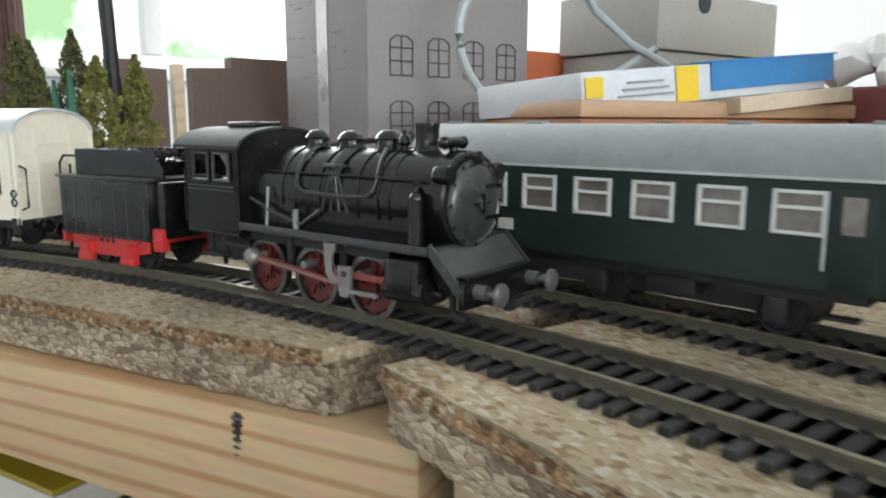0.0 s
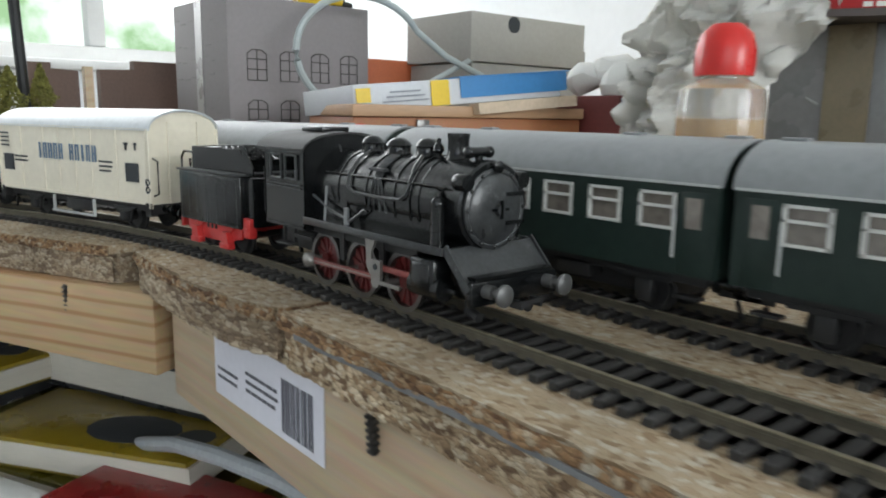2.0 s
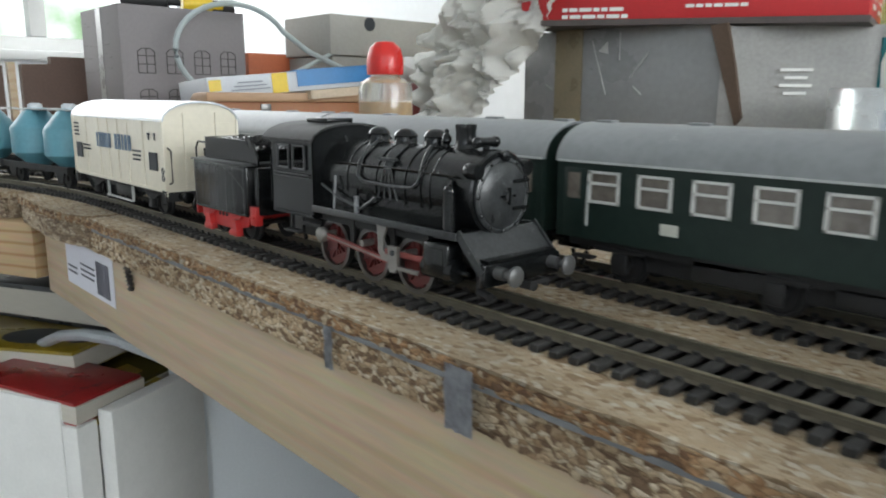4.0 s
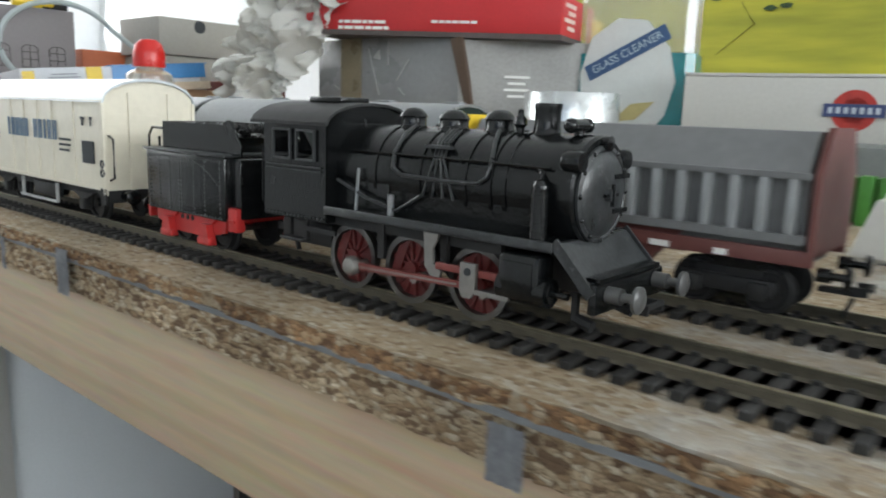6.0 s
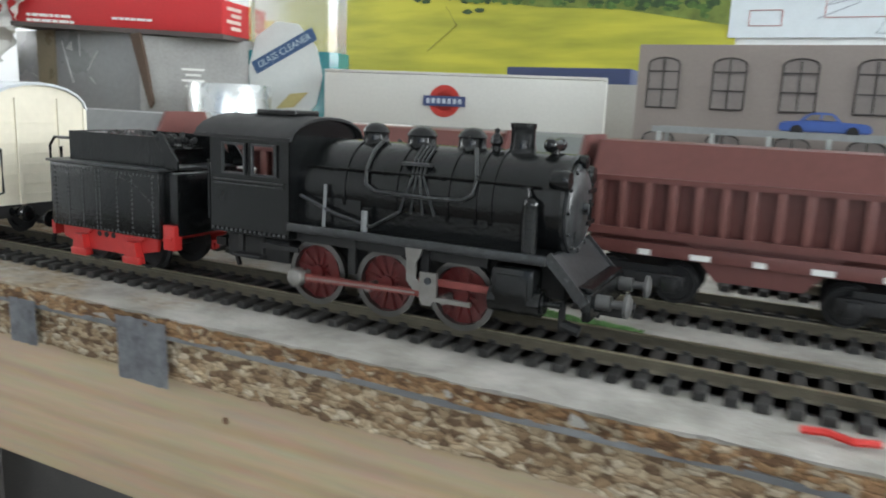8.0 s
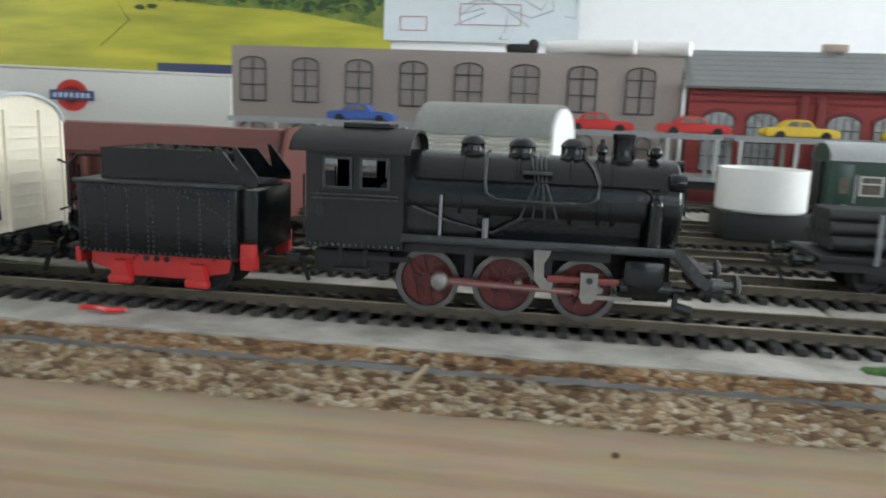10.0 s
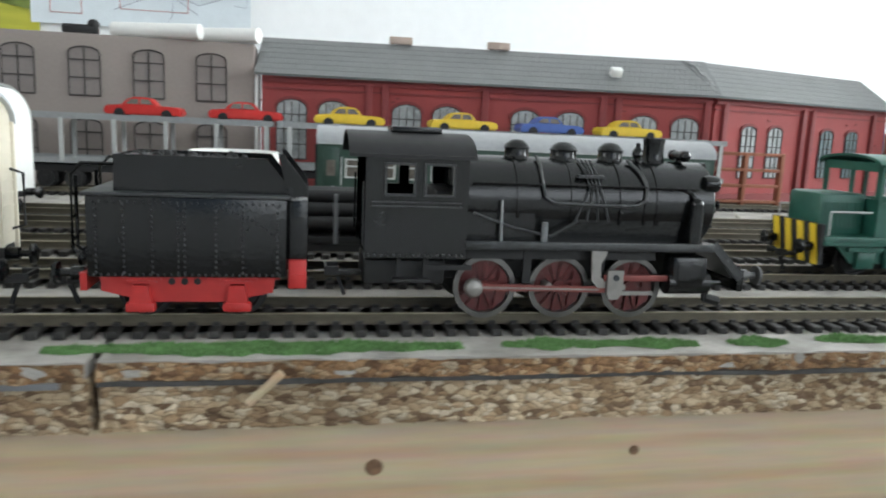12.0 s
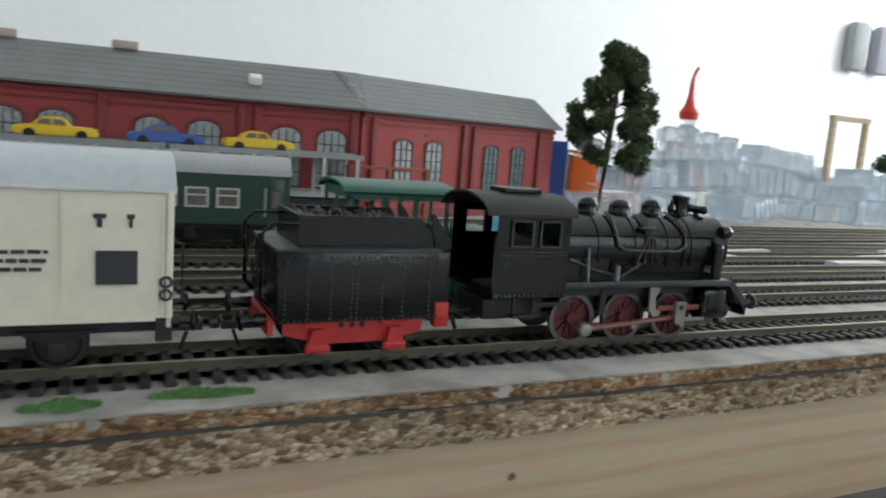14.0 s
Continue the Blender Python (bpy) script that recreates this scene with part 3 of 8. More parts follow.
# grass mats on the grey board
def grass(x0, x1, y0, y1, seed):
    r = random.Random(seed)
    bm = bm_new()
    for _ in range(int((x1 - x0) * (y1 - y0) * 6e6)):
        x, y = r.uniform(x0, x1), r.uniform(y0, y1)
        e = min((x - x0) / (x1 - x0), (x1 - x) / (x1 - x0)) * 2
        if abs(y - (y0 + y1) / 2) > (y1 - y0) / 2 * (0.35 + 0.65 * e) * (0.75 + 0.5 * noise.noise(Vector((x * 150, y * 150, seed)))):
            continue
        h = r.uniform(0.0004, 0.0011)
        a = r.uniform(0, 6.28)
        w = 0.0005
        p = [bm.verts.new((x + w * math.cos(a + i * 2.09), y + w * math.sin(a + i * 2.09), 0.0001)) for i in range(3)]
        q = bm.verts.new((x + r.uniform(-1, 1) * h * 0.6, y + r.uniform(-1, 1) * h * 0.6, h))
        for i in range(3):
            bm.faces.new((p[i], p[(i + 1) % 3], q))
    return solid("grass_mat", bm, GRASS, "patch of green scatter grass on the grey board", "grass", "stuff")


for i, g in enumerate(((0.165, 0.256, -0.0295, -0.0155), (0.266, 0.296, -0.0275, -0.0165), (0.296, 0.316, -0.028, -0.0170), (0.325, 0.341, -0.0275, -0.0170), (0.351, 0.374, -0.0265, -0.0155), (-0.115, -0.06, 0.0175, 0.030))):
    grass(*g, i)

# ---------------------------------------------------------------- tracks
RAIL_Z = 0.0045


def on_track(s, off=0.0):
    """Pose at the length s along the main track; it bends towards the viewer left of CURVE_X. off: metres to the far side."""
    if s >= CURVE_X:
        return s, off, 0.0
    a = (CURVE_X - s) / TRACK_R
    r = TRACK_R + off
    return CURVE_X - r * math.sin(a), -TRACK_R + r * math.cos(a), a


def rail_mesh(bm, pts, y, top=False):
    prof = [(-0.0009, 0.0017), (0.0009, 0.0017), (0.0004, 0.0023), (0.0004, 0.0036), (0.0006, 0.0038), (0.0006, 0.0043), (-0.0006, 0.0043), (-0.0006, 0.0038), (-0.0004, 0.0036), (-0.0004, 0.0023)]
    if top:
        prof = [(-0.0005, 0.00432), (0.0005, 0.00432), (0.0005, 0.0045), (-0.0005, 0.0045)]
    rings = []
    for x, yy, a in pts:
        rings.append([bm.verts.new((x - math.sin(a) * (y + p), yy + math.cos(a) * (y + p), z)) for p, z in prof])
    for a, b in zip(rings, rings[1:]):
        n = len(prof)
        for i in range(n):
            j = (i + 1) % n
            bm.faces.new((a[i], b[i], b[j], a[j]))
    bm.faces.new(rings[0])
    bm.faces.new(rings[-1][::-1])


def sleeper_mesh():
    bm = bm_new()
    box(bm, (0, 0, 0.0010), (0.0027, 0.0300, 0.0018), bev=0.0003)
    for y in (-0.00825, 0.00825):
        for d in (-0.0015, 0.0015):
            box(bm, (0, y + d, 0.0022), (0.0016, 0.0009, 0.0010))
    me = bpy.data.meshes.new("sleeper")
    bm.to_mesh(me)
    bm.free()
    me.materials.append(SLEEPER)
    return me


SLEEPER_ME = sleeper_mesh()
TRACK_WEB = mat("track_web", (0.035, 0.032, 0.028), 0.75, var=0.4, scale=90, fine=500, bump=0.3, dirt=(0.10, 0.09, 0.075), dirt_at=0.62)
PITCH = 0.0056


def make_track(name, label, pts, lengths, singles):
    """pts: the line of the rails; lengths: poses of the sleepers; singles: a range of them that are parts of their own."""
    t = thing(name, label, "model track", kind="structure")
    for y in (-0.00825, 0.00825):
        bm = bm_new()
        rail_mesh(bm, pts, y)
        rail = part("rail", bm, RAIL_SIDE, t)
        bm = bm_new()
        rail_mesh(bm, pts, y, True)
        part("rail_head", bm, RAIL_TOP, rail, "worn bright rail head")
    bm = bm_new()
    for (xa, ya, aa), (xb, yb, ab) in zip(pts, pts[1:]):
        q = [bm.verts.new((x - math.sin(a) * w, y + math.cos(a) * w, 0.0006)) for x, y, a, w in ((xa, ya, aa, -0.0105), (xb, yb, ab, -0.0105), (xb, yb, ab, 0.0105), (xa, ya, aa, 0.0105))]
        bm.faces.new(q)
    bmesh.ops.solidify(bm, geom=bm.faces[:], thickness=0.0005)
    part("track_web", bm, TRACK_WEB, t, "dark plastic web between the sleepers")
    bm = bm_new()
    for i, (x, y, a) in enumerate(lengths):
        jig = random.Random(i).uniform(-0.0002, 0.0002)
        m = pose(x + jig, y, 0, 0, 0, math.degrees(a))
        if singles[0] <= i < singles[1]:
            o = new("sleeper", SLEEPER_ME)
            o.parent = t
            o.matrix_basis = m
        else:
            box(bm, (x, y, 0.0010), (0.0027, 0.0300, 0.0018), Matrix.Rotation(a, 4, "Z"))
    if bm.verts:
        tagged(part("sleepers", bm, SLEEPER, t), kind="stuff")
    else:
        bm.free()
    return t


def straight(x0, x1, y, a=0.0):
    n = int((x1 - x0) / PITCH)
    line = [(x0, y, a), (x1, y + (x1 - x0) * math.tan(a), a)]
    return line, [(x0 + (k + 0.5) * PITCH, y + (k + 0.5) * PITCH * math.tan(a), a) for k in range(n)]


S0 = -1.45
line = [on_track(S0 + k * 0.02) for k in range(36)] + [on_track(CURVE_X), on_track(1.7)]
pos = [on_track(S0 + (k + 0.5) * PITCH) for k in range(int((1.7 - S0) / PITCH))]
TR1 = make_track("track", "black sleepered model track with worn brown rails", line, pos, (110, 410))
line = [on_track(S0 + k * 0.02, 0.0503) for k in range(36)] + [on_track(CURVE_X, 0.0503), on_track(1.7, 0.0503)]
pos = [on_track(S0 + (k + 0.5) * PITCH, 0.0503) for k in range(int((1.7 - S0) / PITCH))]
make_track("track", "second black sleepered track beside the main one", line, pos, (110, 410))
for y, xa in ((0.098, -0.05), (0.146, -0.1), (0.188, -0.12), (0.284, -0.1)):
    make_track("track", "black sleepered siding track with dull rails", *straight(xa, 1.7, y), (0, 0))
make_track("track", "branch track that runs off at a slight angle", *straight(0.56, 1.7, 0.225, 0.05), (0, 0))

# ---------------------------------------------------------------- the moving train
WHEEL_R = 0.0073


def arch(hw, z0, z1, n=10):
    """Half ellipse over a width, from one eave to the other: (y, z) points."""
    return [(hw * math.cos(math.pi * i / n), z0 + (z1 - z0) * math.sin(math.pi * i / n)) for i in range(n + 1)]


def spoked_wheel(parent, name, x, y, z, r, spokes, rim_mat, hub_mat, side, crank=True):
    """A wheel that stands in the xz plane; its outer side faces side * y."""
    w = new(name)
    w.empty_display_size = 0.005
    w.parent = parent
    w.matrix_basis = pose(x, y, z)
    bm = bm_new()
    turn = Matrix.Rotation(radians(90), 4, "X")
    pr = [(r * 0.935, -0.0009), (r * 0.955, -0.0012), (r, -0.0010), (r, 0.0008), (r * 1.10, 0.0010), (r * 1.10, 0.0015), (r * 0.915, 0.0015), (r * 0.915, -0.0004), (r * 0.935, -0.0009)]
    lathe(bm, (0, 0, 0), pr, 36, Matrix.Rotation(radians(-90 * side), 4, "X"))
    part("tyre", bm, rim_mat, w, "bright worn steel tyre")
    bm = bm_new()
    cyl(bm, (0, 0.0016, 0), (0, -0.0016, 0), r * 0.24, seg=16)
    prism(bm, [(-r * 0.80, -r * 0.42), (-r * 0.45, -r * 0.70), (-r * 0.45, r * 0.70), (-r * 0.80, r * 0.42)], -0.0008, 0.0008, "y")
    cyl(bm, (0, -0.0008 * side, 0), (0, -0.0002 * side, 0), r * 0.914, seg=28)
    hub = part("wheel_centre", bm, hub_mat, w, "red spoked wheel centre")
    first = None
    for k in range(spokes):
        sm = Matrix.Rotation(2 * math.pi * k / spokes, 4, "Y")
        if first is None:
            first = part("spoke", one_box((r * 0.57, 0, 0), (r * 0.66, 0.0012, r * 0.10)), hub_mat, hub)
        else:
            same_mesh("spoke", first, hub, sm)
    if crank:
        bm = bm_new()
        cyl(bm, (r * 0.5, 0, 0), (r * 0.5, 0.0042 * side, 0), r * 0.14, seg=12)
        part("crank_pin", bm, ROD, w)
    return w


def wheelset(parent, x, r, mats=None):
    """A plain axle with two small solid wheels, under a wagon."""
    w = new("wheelset")
    w.empty_display_size = 0.005
    w.parent = parent
    w.matrix_basis = pose(x, 0, r)
    bm = bm_new()
    for s in (-1, 1):
        lathe(bm, (0, 0, 0), [(0.0008, 0.0068), (r * 0.75, 0.0068), (r * 0.8, 0.0062), (r * 1.14, 0.0064), (r * 1.14, 0.0072), (r, 0.0076), (r, 0.0094), (r * 0.86, 0.0094), (r * 0.8, 0.0086), (r * 0.3, 0.0086), (r * 0.26, 0.0096), (0.0004, 0.0096)], 24, Matrix.Rotation(radians(90 * s), 4, "X"))
    part("wheel", bm, BLACK_DULL, w)
    bm = bm_new()
    cyl(bm, (0, -0.0075, 0), (0, 0.0075, 0), 0.0009, seg=8)
    part("axle", bm, STEEL, w)
    return w


def buffer_pair(parent, x, z, out, mat_b=None, gap=0.0100):
    for s in (-1, 1):
        bm = bm_new()
        lathe(bm, (0, 0, 0), [(0.0016, 0), (0.0016, 0.0030), (0.0009, 0.0031), (0.0009, 0.0056), (0.0026, 0.0058), (0.0026, 0.0065), (0.0018, 0.0070), (0.00001, 0.0071)], 16, Matrix.Rotation(radians(90 * out), 4, "Y"))
        part("buffer", bm, mat_b or BLACK, parent, "", pose(x, s * gap, z))


def coupling(parent, x, z, out, drop=True):
    bm = bm_new()
    box(bm, (x + out * 0.004, 0, z), (0.009, 0.003, 0.0012), bev=0.0002)
    for s in (-1, 1):
        box(bm, (x + out * 0.0085, s * 0.0032, z + 0.001), (0.0035, 0.0007, 0.0020))
    box(bm, (x + out * 0.0100, 0, z + 0.0016), (0.0007, 0.0072, 0.0010))
    if drop:
        box(bm, (x + out * 0.0060, 0, z - 0.0035), (0.0009, 0.0010, 0.005), Matrix.Rotation(0.35 * out, 4, "Y"))
    part("coupling", bm, BLACK_DULL, parent, "black hook and loop coupling")


LOCO = thing("steam_locomotive", "black model steam locomotive with red spoked wheels, running", "model locomotive")


def build_loco(root):
    P = lambda n, bm, m=BLACK, lab="", **k: part(n, bm, m, root, lab, **k)
    # frame, footplate
    bm = bm_new()
    box(bm, (0.0165, 0, 0.0125), (0.088, 0.0085, 0.009), bev=0.0004)
    box(bm, (-0.020, 0, 0.0105), (0.020, 0.018, 0.006), bev=0.0005)
    P("frame", bm, BLACK_DULL)
    bm = bm_new()
    box(bm, (0.0265, 0, 0.0186), (0.0655, 0.0290, 0.0013), bev=0.0003)
    board_o = P("running_board", bm, BLACK, "footplate along both sides of the boiler")
    # grey strip paints the bright highlight and wear along the footplate edge
    for s in (-1, 1):
        bm = bm_new()
        box(bm, (0.0265, s * 0.0147, 0.0184), (0.0655, 0.0006, 0.0020), bev=0.0002)
        part("edge_angle", bm, WORN_GLINT, board_o, "footplate edge painted grey for wear and its bright highlight")
    # front apron that slopes down to the buffer beam
    bm = bm_new()
    prism(bm, [(0.0585, 0.0192), (0.0600, 0.0192), (0.0672, 0.0118), (0.0672, 0.0105), (0.0655, 0.0105)], -0.0138, 0.0138, "y")
    for s in (-1, 1):
        box(bm, (0.0635, s * 0.0142, 0.0150), (0.0125, 0.0006, 0.0022), Matrix.Rotation(radians(46), 4, "Y"))
    P("front_apron", bm, WORN_GLINT, "dusty sloped front apron")
    bm = bm_new()
    prism(bm, [(0.052, 0.0193), (0.0605, 0.0193), (0.0605, 0.0215), (0.0585, 0.0245), (0.0545, 0.0265), (0.052, 0.0265)], -0.0062, 0.0062, "y")
    P("smokebox_saddle", bm)
    bm = bm_new()
    box(bm, (0.0680, 0, 0.0098), (0.0018, 0.0285, 0.0058), bev=0.0004)
    box(bm, (0.0672, 0.0, 0.0132), (0.0030, 0.0255, 0.0008))
    beam = P("buffer_beam", bm, BLACK)
    buffer_pair(root, 0.0690, 0.0105, 1, mat("buffer_grey", (0.10, 0.10, 0.098), 0.35, metal=0.3))
    coupling(root, 0.0640, 0.0060, 1, False)
    bm = bm_new()
    for s in (-1, 1):
        box(bm, (0.0615, s * 0.0085, 0.0062), (0.0012, 0.0012, 0.006))
        cyl(bm, (0.0615, s * 0.0085, 0.004), (0.0655, s * 0.0085, 0.003), 0.0013, seg=8)
    P("rail_guard", bm, BLACK_DULL)
    # boiler and smokebox
    bm = bm_new()
    cz, r = 0.0284, 0.0111
    rot = Matrix.Rotation(radians(90), 4, "Y")
    lathe(bm, (0, 0, cz), [(r, -0.0062), (r, 0.0440), (r + 0.0003, 0.0441), (r + 0.0003, 0.0452), (r, 0.0453), (r, 0.0600), (r - 0.0005, 0.0606), (0.0001, 0.0606)], 40, rot)
    P("boiler", bm)
    for x in (0.0075, 0.0215, 0.0345, 0.0412):
        bm = bm_new()
        lathe(bm, (0, 0, cz), [(r + 0.0001, x - 0.0005), (r + 0.00035, x - 0.0004), (r + 0.00035, x + 0.0004), (r + 0.0001, x + 0.0005)], 40, rot)
        P("boiler_band", bm)
    bm = bm_new()
    lathe(bm, (0, 0, cz - 0.0005), [(0.0098, 0.0604), (0.0098, 0.0611), (0.0090, 0.0614), (0.0086, 0.0611), (0.0080, 0.0616), (0.0044, 0.0621), (0.0014, 0.0622), (0.0012, 0.0634), (0.00001, 0.0635)], 36, rot)
    door = P("smokebox_door", bm, WORN_GLINT, "round dusty smokebox door")
    bm = bm_new()
    for k in range(12):
        a = 2 * math.pi * k / 12
        ball(bm, (0.0613, 0.0092 * math.cos(a), cz - 0.0005 + 0.0092 * math.sin(a)), 0.0005, 8)
    box(bm, (0.0630, 0, cz - 0.0005), (0.0006, 0.0052, 0.0006))
    box(bm, (0.0634, 0, cz - 0.0005), (0.0006, 0.0006, 0.0044))
    for dz in (-0.004, 0.003):
        box(bm, (0.0618, 0.0056, cz + dz), (0.0012, 0.0060, 0.0009))
    part("door_latch", bm, BLACK, door)
    # firebox flanks under the boiler
    bm = bm_new()
    prism(bm, [(-0.0108, 0.0192), (0.0108, 0.0192), (0.0108, 0.0285), (-0.0108, 0.0285)], -0.006, 0.012, "x")
    prism(bm, [(-0.0098, 0.0192), (0.0098, 0.0192), (0.0106, 0.0265), (-0.0106, 0.0265)], 0.012, 0.0515, "x")
    P("firebox", bm)
    # domes
    for x, rr, h in ((0.0093, 0.0031, 0.0430), (0.0220, 0.0034, 0.0428), (0.0350, 0.0032, 0.0431)):
        bm = bm_new()
        lathe(bm, (x, 0, 0), [(rr + 0.0022, 0.0372), (rr + 0.0008, 0.0386), (rr, 0.0398), (rr, h - 0.0016), (rr + 0.0003, h - 0.0013), (rr * 0.9, h - 0.0003), (rr * 0.55, h + 0.0006), (0.00001, h + 0.0009)], 24)
        P("dome", bm, BLACK, "rounded black boiler dome")
    bm = bm_new()
    lathe(bm, (0.0472, 0, 0), [(0.0042, 0.0378), (0.0030, 0.0396), (0.0027, 0.0412), (0.0027, 0.0440), (0.0029, 0.0446), (0.0029, 0.0455), (0.0024, 0.0455), (0.0023, 0.0430), (0.00001, 0.0430)], 24)
    P("chimney", bm, BLACK, "straight black chimney with a thin rim")
    bm = bm_new()
    lathe(bm, (0.0418, -0.002, 0), [(0.0009, 0.0375), (0.0009, 0.0402), (0.0015, 0.0410), (0.0013, 0.0422), (0.0006, 0.0430), (0.0006, 0.0440), (0.00001, 0.0443)], 12)
    P("whistle", bm)
    bm = bm_new()
    cyl(bm, (0.0548, -0.0032, 0.0412), (0.0548, 0.0032, 0.0412), 0.0013, seg=12)
    cyl(bm, (0.0548, 0, 0.0380), (0.0548, 0, 0.0412), 0.0010, seg=10)
    for s in (-1, 1):
        ball(bm, (0.0548, s * 0.0032, 0.0412), 0.0016, 10)
    P("air_pump", bm)
    # lamps on the smokebox
    for s in (-1, 1):
        bm = bm_new()
        lathe(bm, (0.0575, s * 0.0092, 0.0345), [(0.0019, 0.0), (0.0022, 0.0008), (0.0022, 0.0034), (0.0019, 0.0040), (0.00001, 0.0041)], 16, rot)
        cyl(bm, (0.0585, s * 0.0092, 0.0320), (0.0585, s * 0.0075, 0.0305), 0.0009, seg=8)
        P("headlamp", bm, BLACK, "small round headlamp")
    bm = bm_new()
    lathe(bm, (0.0600, 0, 0.0380), [(0.0013, 0), (0.0015, 0.0006), (0.0015, 0.0022), (0.00001, 0.0026)], 14, rot)
    P("headlamp", bm, BLACK, "small round headlamp")
    # pipes and handrails on both flanks
    for s in (-1, 1):
        def on(x, a, extra=0.0008):
            return (x, s * (r + extra) * math.cos(a), cz + (r + extra) * math.sin(a))
        # glossy black pipe; its highlights are painted in as a greyer colour
        bm = bm_new()
        loop = [on(0.0135, 1.25), on(0.0135, 0.9), on(0.0135, 0.45), on(0.0140, 0.15), on(0.0165, 0.03), on(0.030, 0.0), on(0.0385, 0.02), on(0.0408, 0.14), on(0.0412, 0.45), on(0.0400, 0.8), on(0.0380, 1.2)]
        tube(bm, loop, 0.00045, 8)
        P("feed_pipe", bm, WORN_GLINT, "looped glossy feed pipe with its highlights painted grey")
        bm = bm_new()
        tube(bm, [on(-0.004, 0.42), on(0.020, 0.42), on(0.040, 0.42), on(0.0555, 0.40)], 0.0003, 6)
        for x in (0.003, 0.018, 0.033, 0.048):
            ball(bm, on(x, 0.42, 0.0004), 0.0006, 8)
        P("handrail", bm, BLACK)
        bm = bm_new()
        for k in range(4):
            tube(bm, [on(0.0245 + k * 0.0011, 1.2, 0.0005), on(0.0250 + k * 0.0010, 0.75), on(0.0258 + k * 0.0009, 0.38), on(0.0225 + k * 0.0030, -0.35, 0.0006)], 0.00032, 6)
        box(bm, on(0.0262, 0.62, 0.0010), (0.0070, 0.0016, 0.0007))
        P("sand_pipe", bm, WORN_GLINT)
        bm = bm_new()
        cyl(bm, (0.0030, s * 0.0128, 0.0192), (0.0030, s * 0.0120, 0.0292), 0.0004, seg=8)
        cyl(bm, (0.0142, s * 0.0124, 0.0192), (0.0142, s * 0.0124, 0.0240), 0.0008, seg=10)
        P("rod_stand", bm, mat("rod_grey", (0.20, 0.205, 0.21), 0.35, metal=0.3), "grey upright rods on the footplate")
        bm = bm_new()
        tube(bm, [(-0.004, s * 0.0124, 0.026), (0.006, s * 0.0124, 0.0225), (0.016, s * 0.0124, 0.0205), (0.023, s * 0.0122, 0.0245)], 0.0004, 6)
        P("reach_rod", bm, WORN_GLINT, "thin black reversing rod")
        bm = bm_new()
        cyl(bm, (0.0545, s * 0.0126, 0.0192), (0.0545, s * 0.0126, 0.0290), 0.0017, seg=14)
        for k in range(5):
            cyl(bm, (0.0545, s * 0.0126, 0.0202 + k * 0.0018), (0.0545, s * 0.0126, 0.0208 + k * 0.0018), 0.0019, seg=14)
        ball(bm, (0.0545, s * 0.0126, 0.0292), 0.0018, 10)
        P("steam_pump", bm, BLACK, "ribbed upright pump cylinder")
        bm = bm_new()
        tube(bm, [(0.0545, s * 0.0126, 0.0300), (0.0535, s * 0.0105, 0.0320), (0.0500, s * 0.0095, 0.0330)], 0.0006, 8)
        P("pump_pipe", bm)
        # cylinders
        bm = bm_new()
        box(bm, (0.0525, s * 0.0130, 0.0118), (0.0098, 0.0062, 0.0092), bev=0.0012)
        cyl(bm, (0.0472, s * 0.0132, 0.0092), (0.0586, s * 0.0132, 0.0092), 0.0030, seg=18)
        cyl(bm, (0.0586, s * 0.0132, 0.0092), (0.0592, s * 0.0132, 0.0092), 0.0022, seg=14)
        cyl(bm, (0.0592, s * 0.0132, 0.0092), (0.0625, s * 0.0132, 0.0092), 0.0007, seg=8)
        box(bm, (0.0525, s * 0.0161, 0.0118), (0.0070, 0.0006, 0.0062), bev=0.0002)
        P("cylinder", bm, BLACK, "black outside cylinder block")
        # motion bracket and slide bar
        bm = bm_new()
        prism(bm, [(0.0262, 0.0178), (0.0306, 0.0178), (0.0302, 0.0160), (0.0290, 0.0140), (0.0292, 0.0105), (0.0315, 0.0092), (0.0310, 0.0078), (0.0285, 0.0078), (0.0268, 0.0098), (0.0266, 0.0140)], s * 0.0136, s * 0.0143, "y")
        P("bracket", bm, ROD, "bare metal slide bar bracket")
        bm = bm_new()
        box(bm, (0.0395, s * 0.0140, 0.0104), (0.0190, 0.0010, 0.0016), bev=0.0002)
        P("slide_bar", bm, ROD_RED, "dull red slide bar")
        bm = bm_new()
        box(bm, (-0.010, s * 0.0128, 0.0125), (0.012, 0.0008, 0.0012))
        box(bm, (-0.022, s * 0.0125, 0.0130), (0.0010, 0.0010, 0.006))
        box(bm, (-0.0155, s * 0.0125, 0.0120), (0.0010, 0.0010, 0.006))
        box(bm, (-0.0190, s * 0.0135, 0.0095), (0.009, 0.003, 0.0008), bev=0.0002)
        P("cab_step", bm, BLACK_DULL)
        bm = bm_new()
        for xx in (0.0105, 0.030):
            box(bm, (xx, s * 0.0112, 0.0130), (0.0020, 0.0010, 0.0090))
        box(bm, (0.015, s * 0.0105, 0.0160), (0.060, 0.0016, 0.0030))
        P("spring_hanger", bm, BLACK_DULL)
    # cab
    zf, ze, zr = 0.0150, 0.0395, 0.0445
    hw = 0.0145
    bm = bm_new()
    box(bm, (-0.018, 0, zf + 0.0006), (0.024, 0.0280, 0.0012))
    cab = P("cab", bm, BLACK, "square black driver's cab")
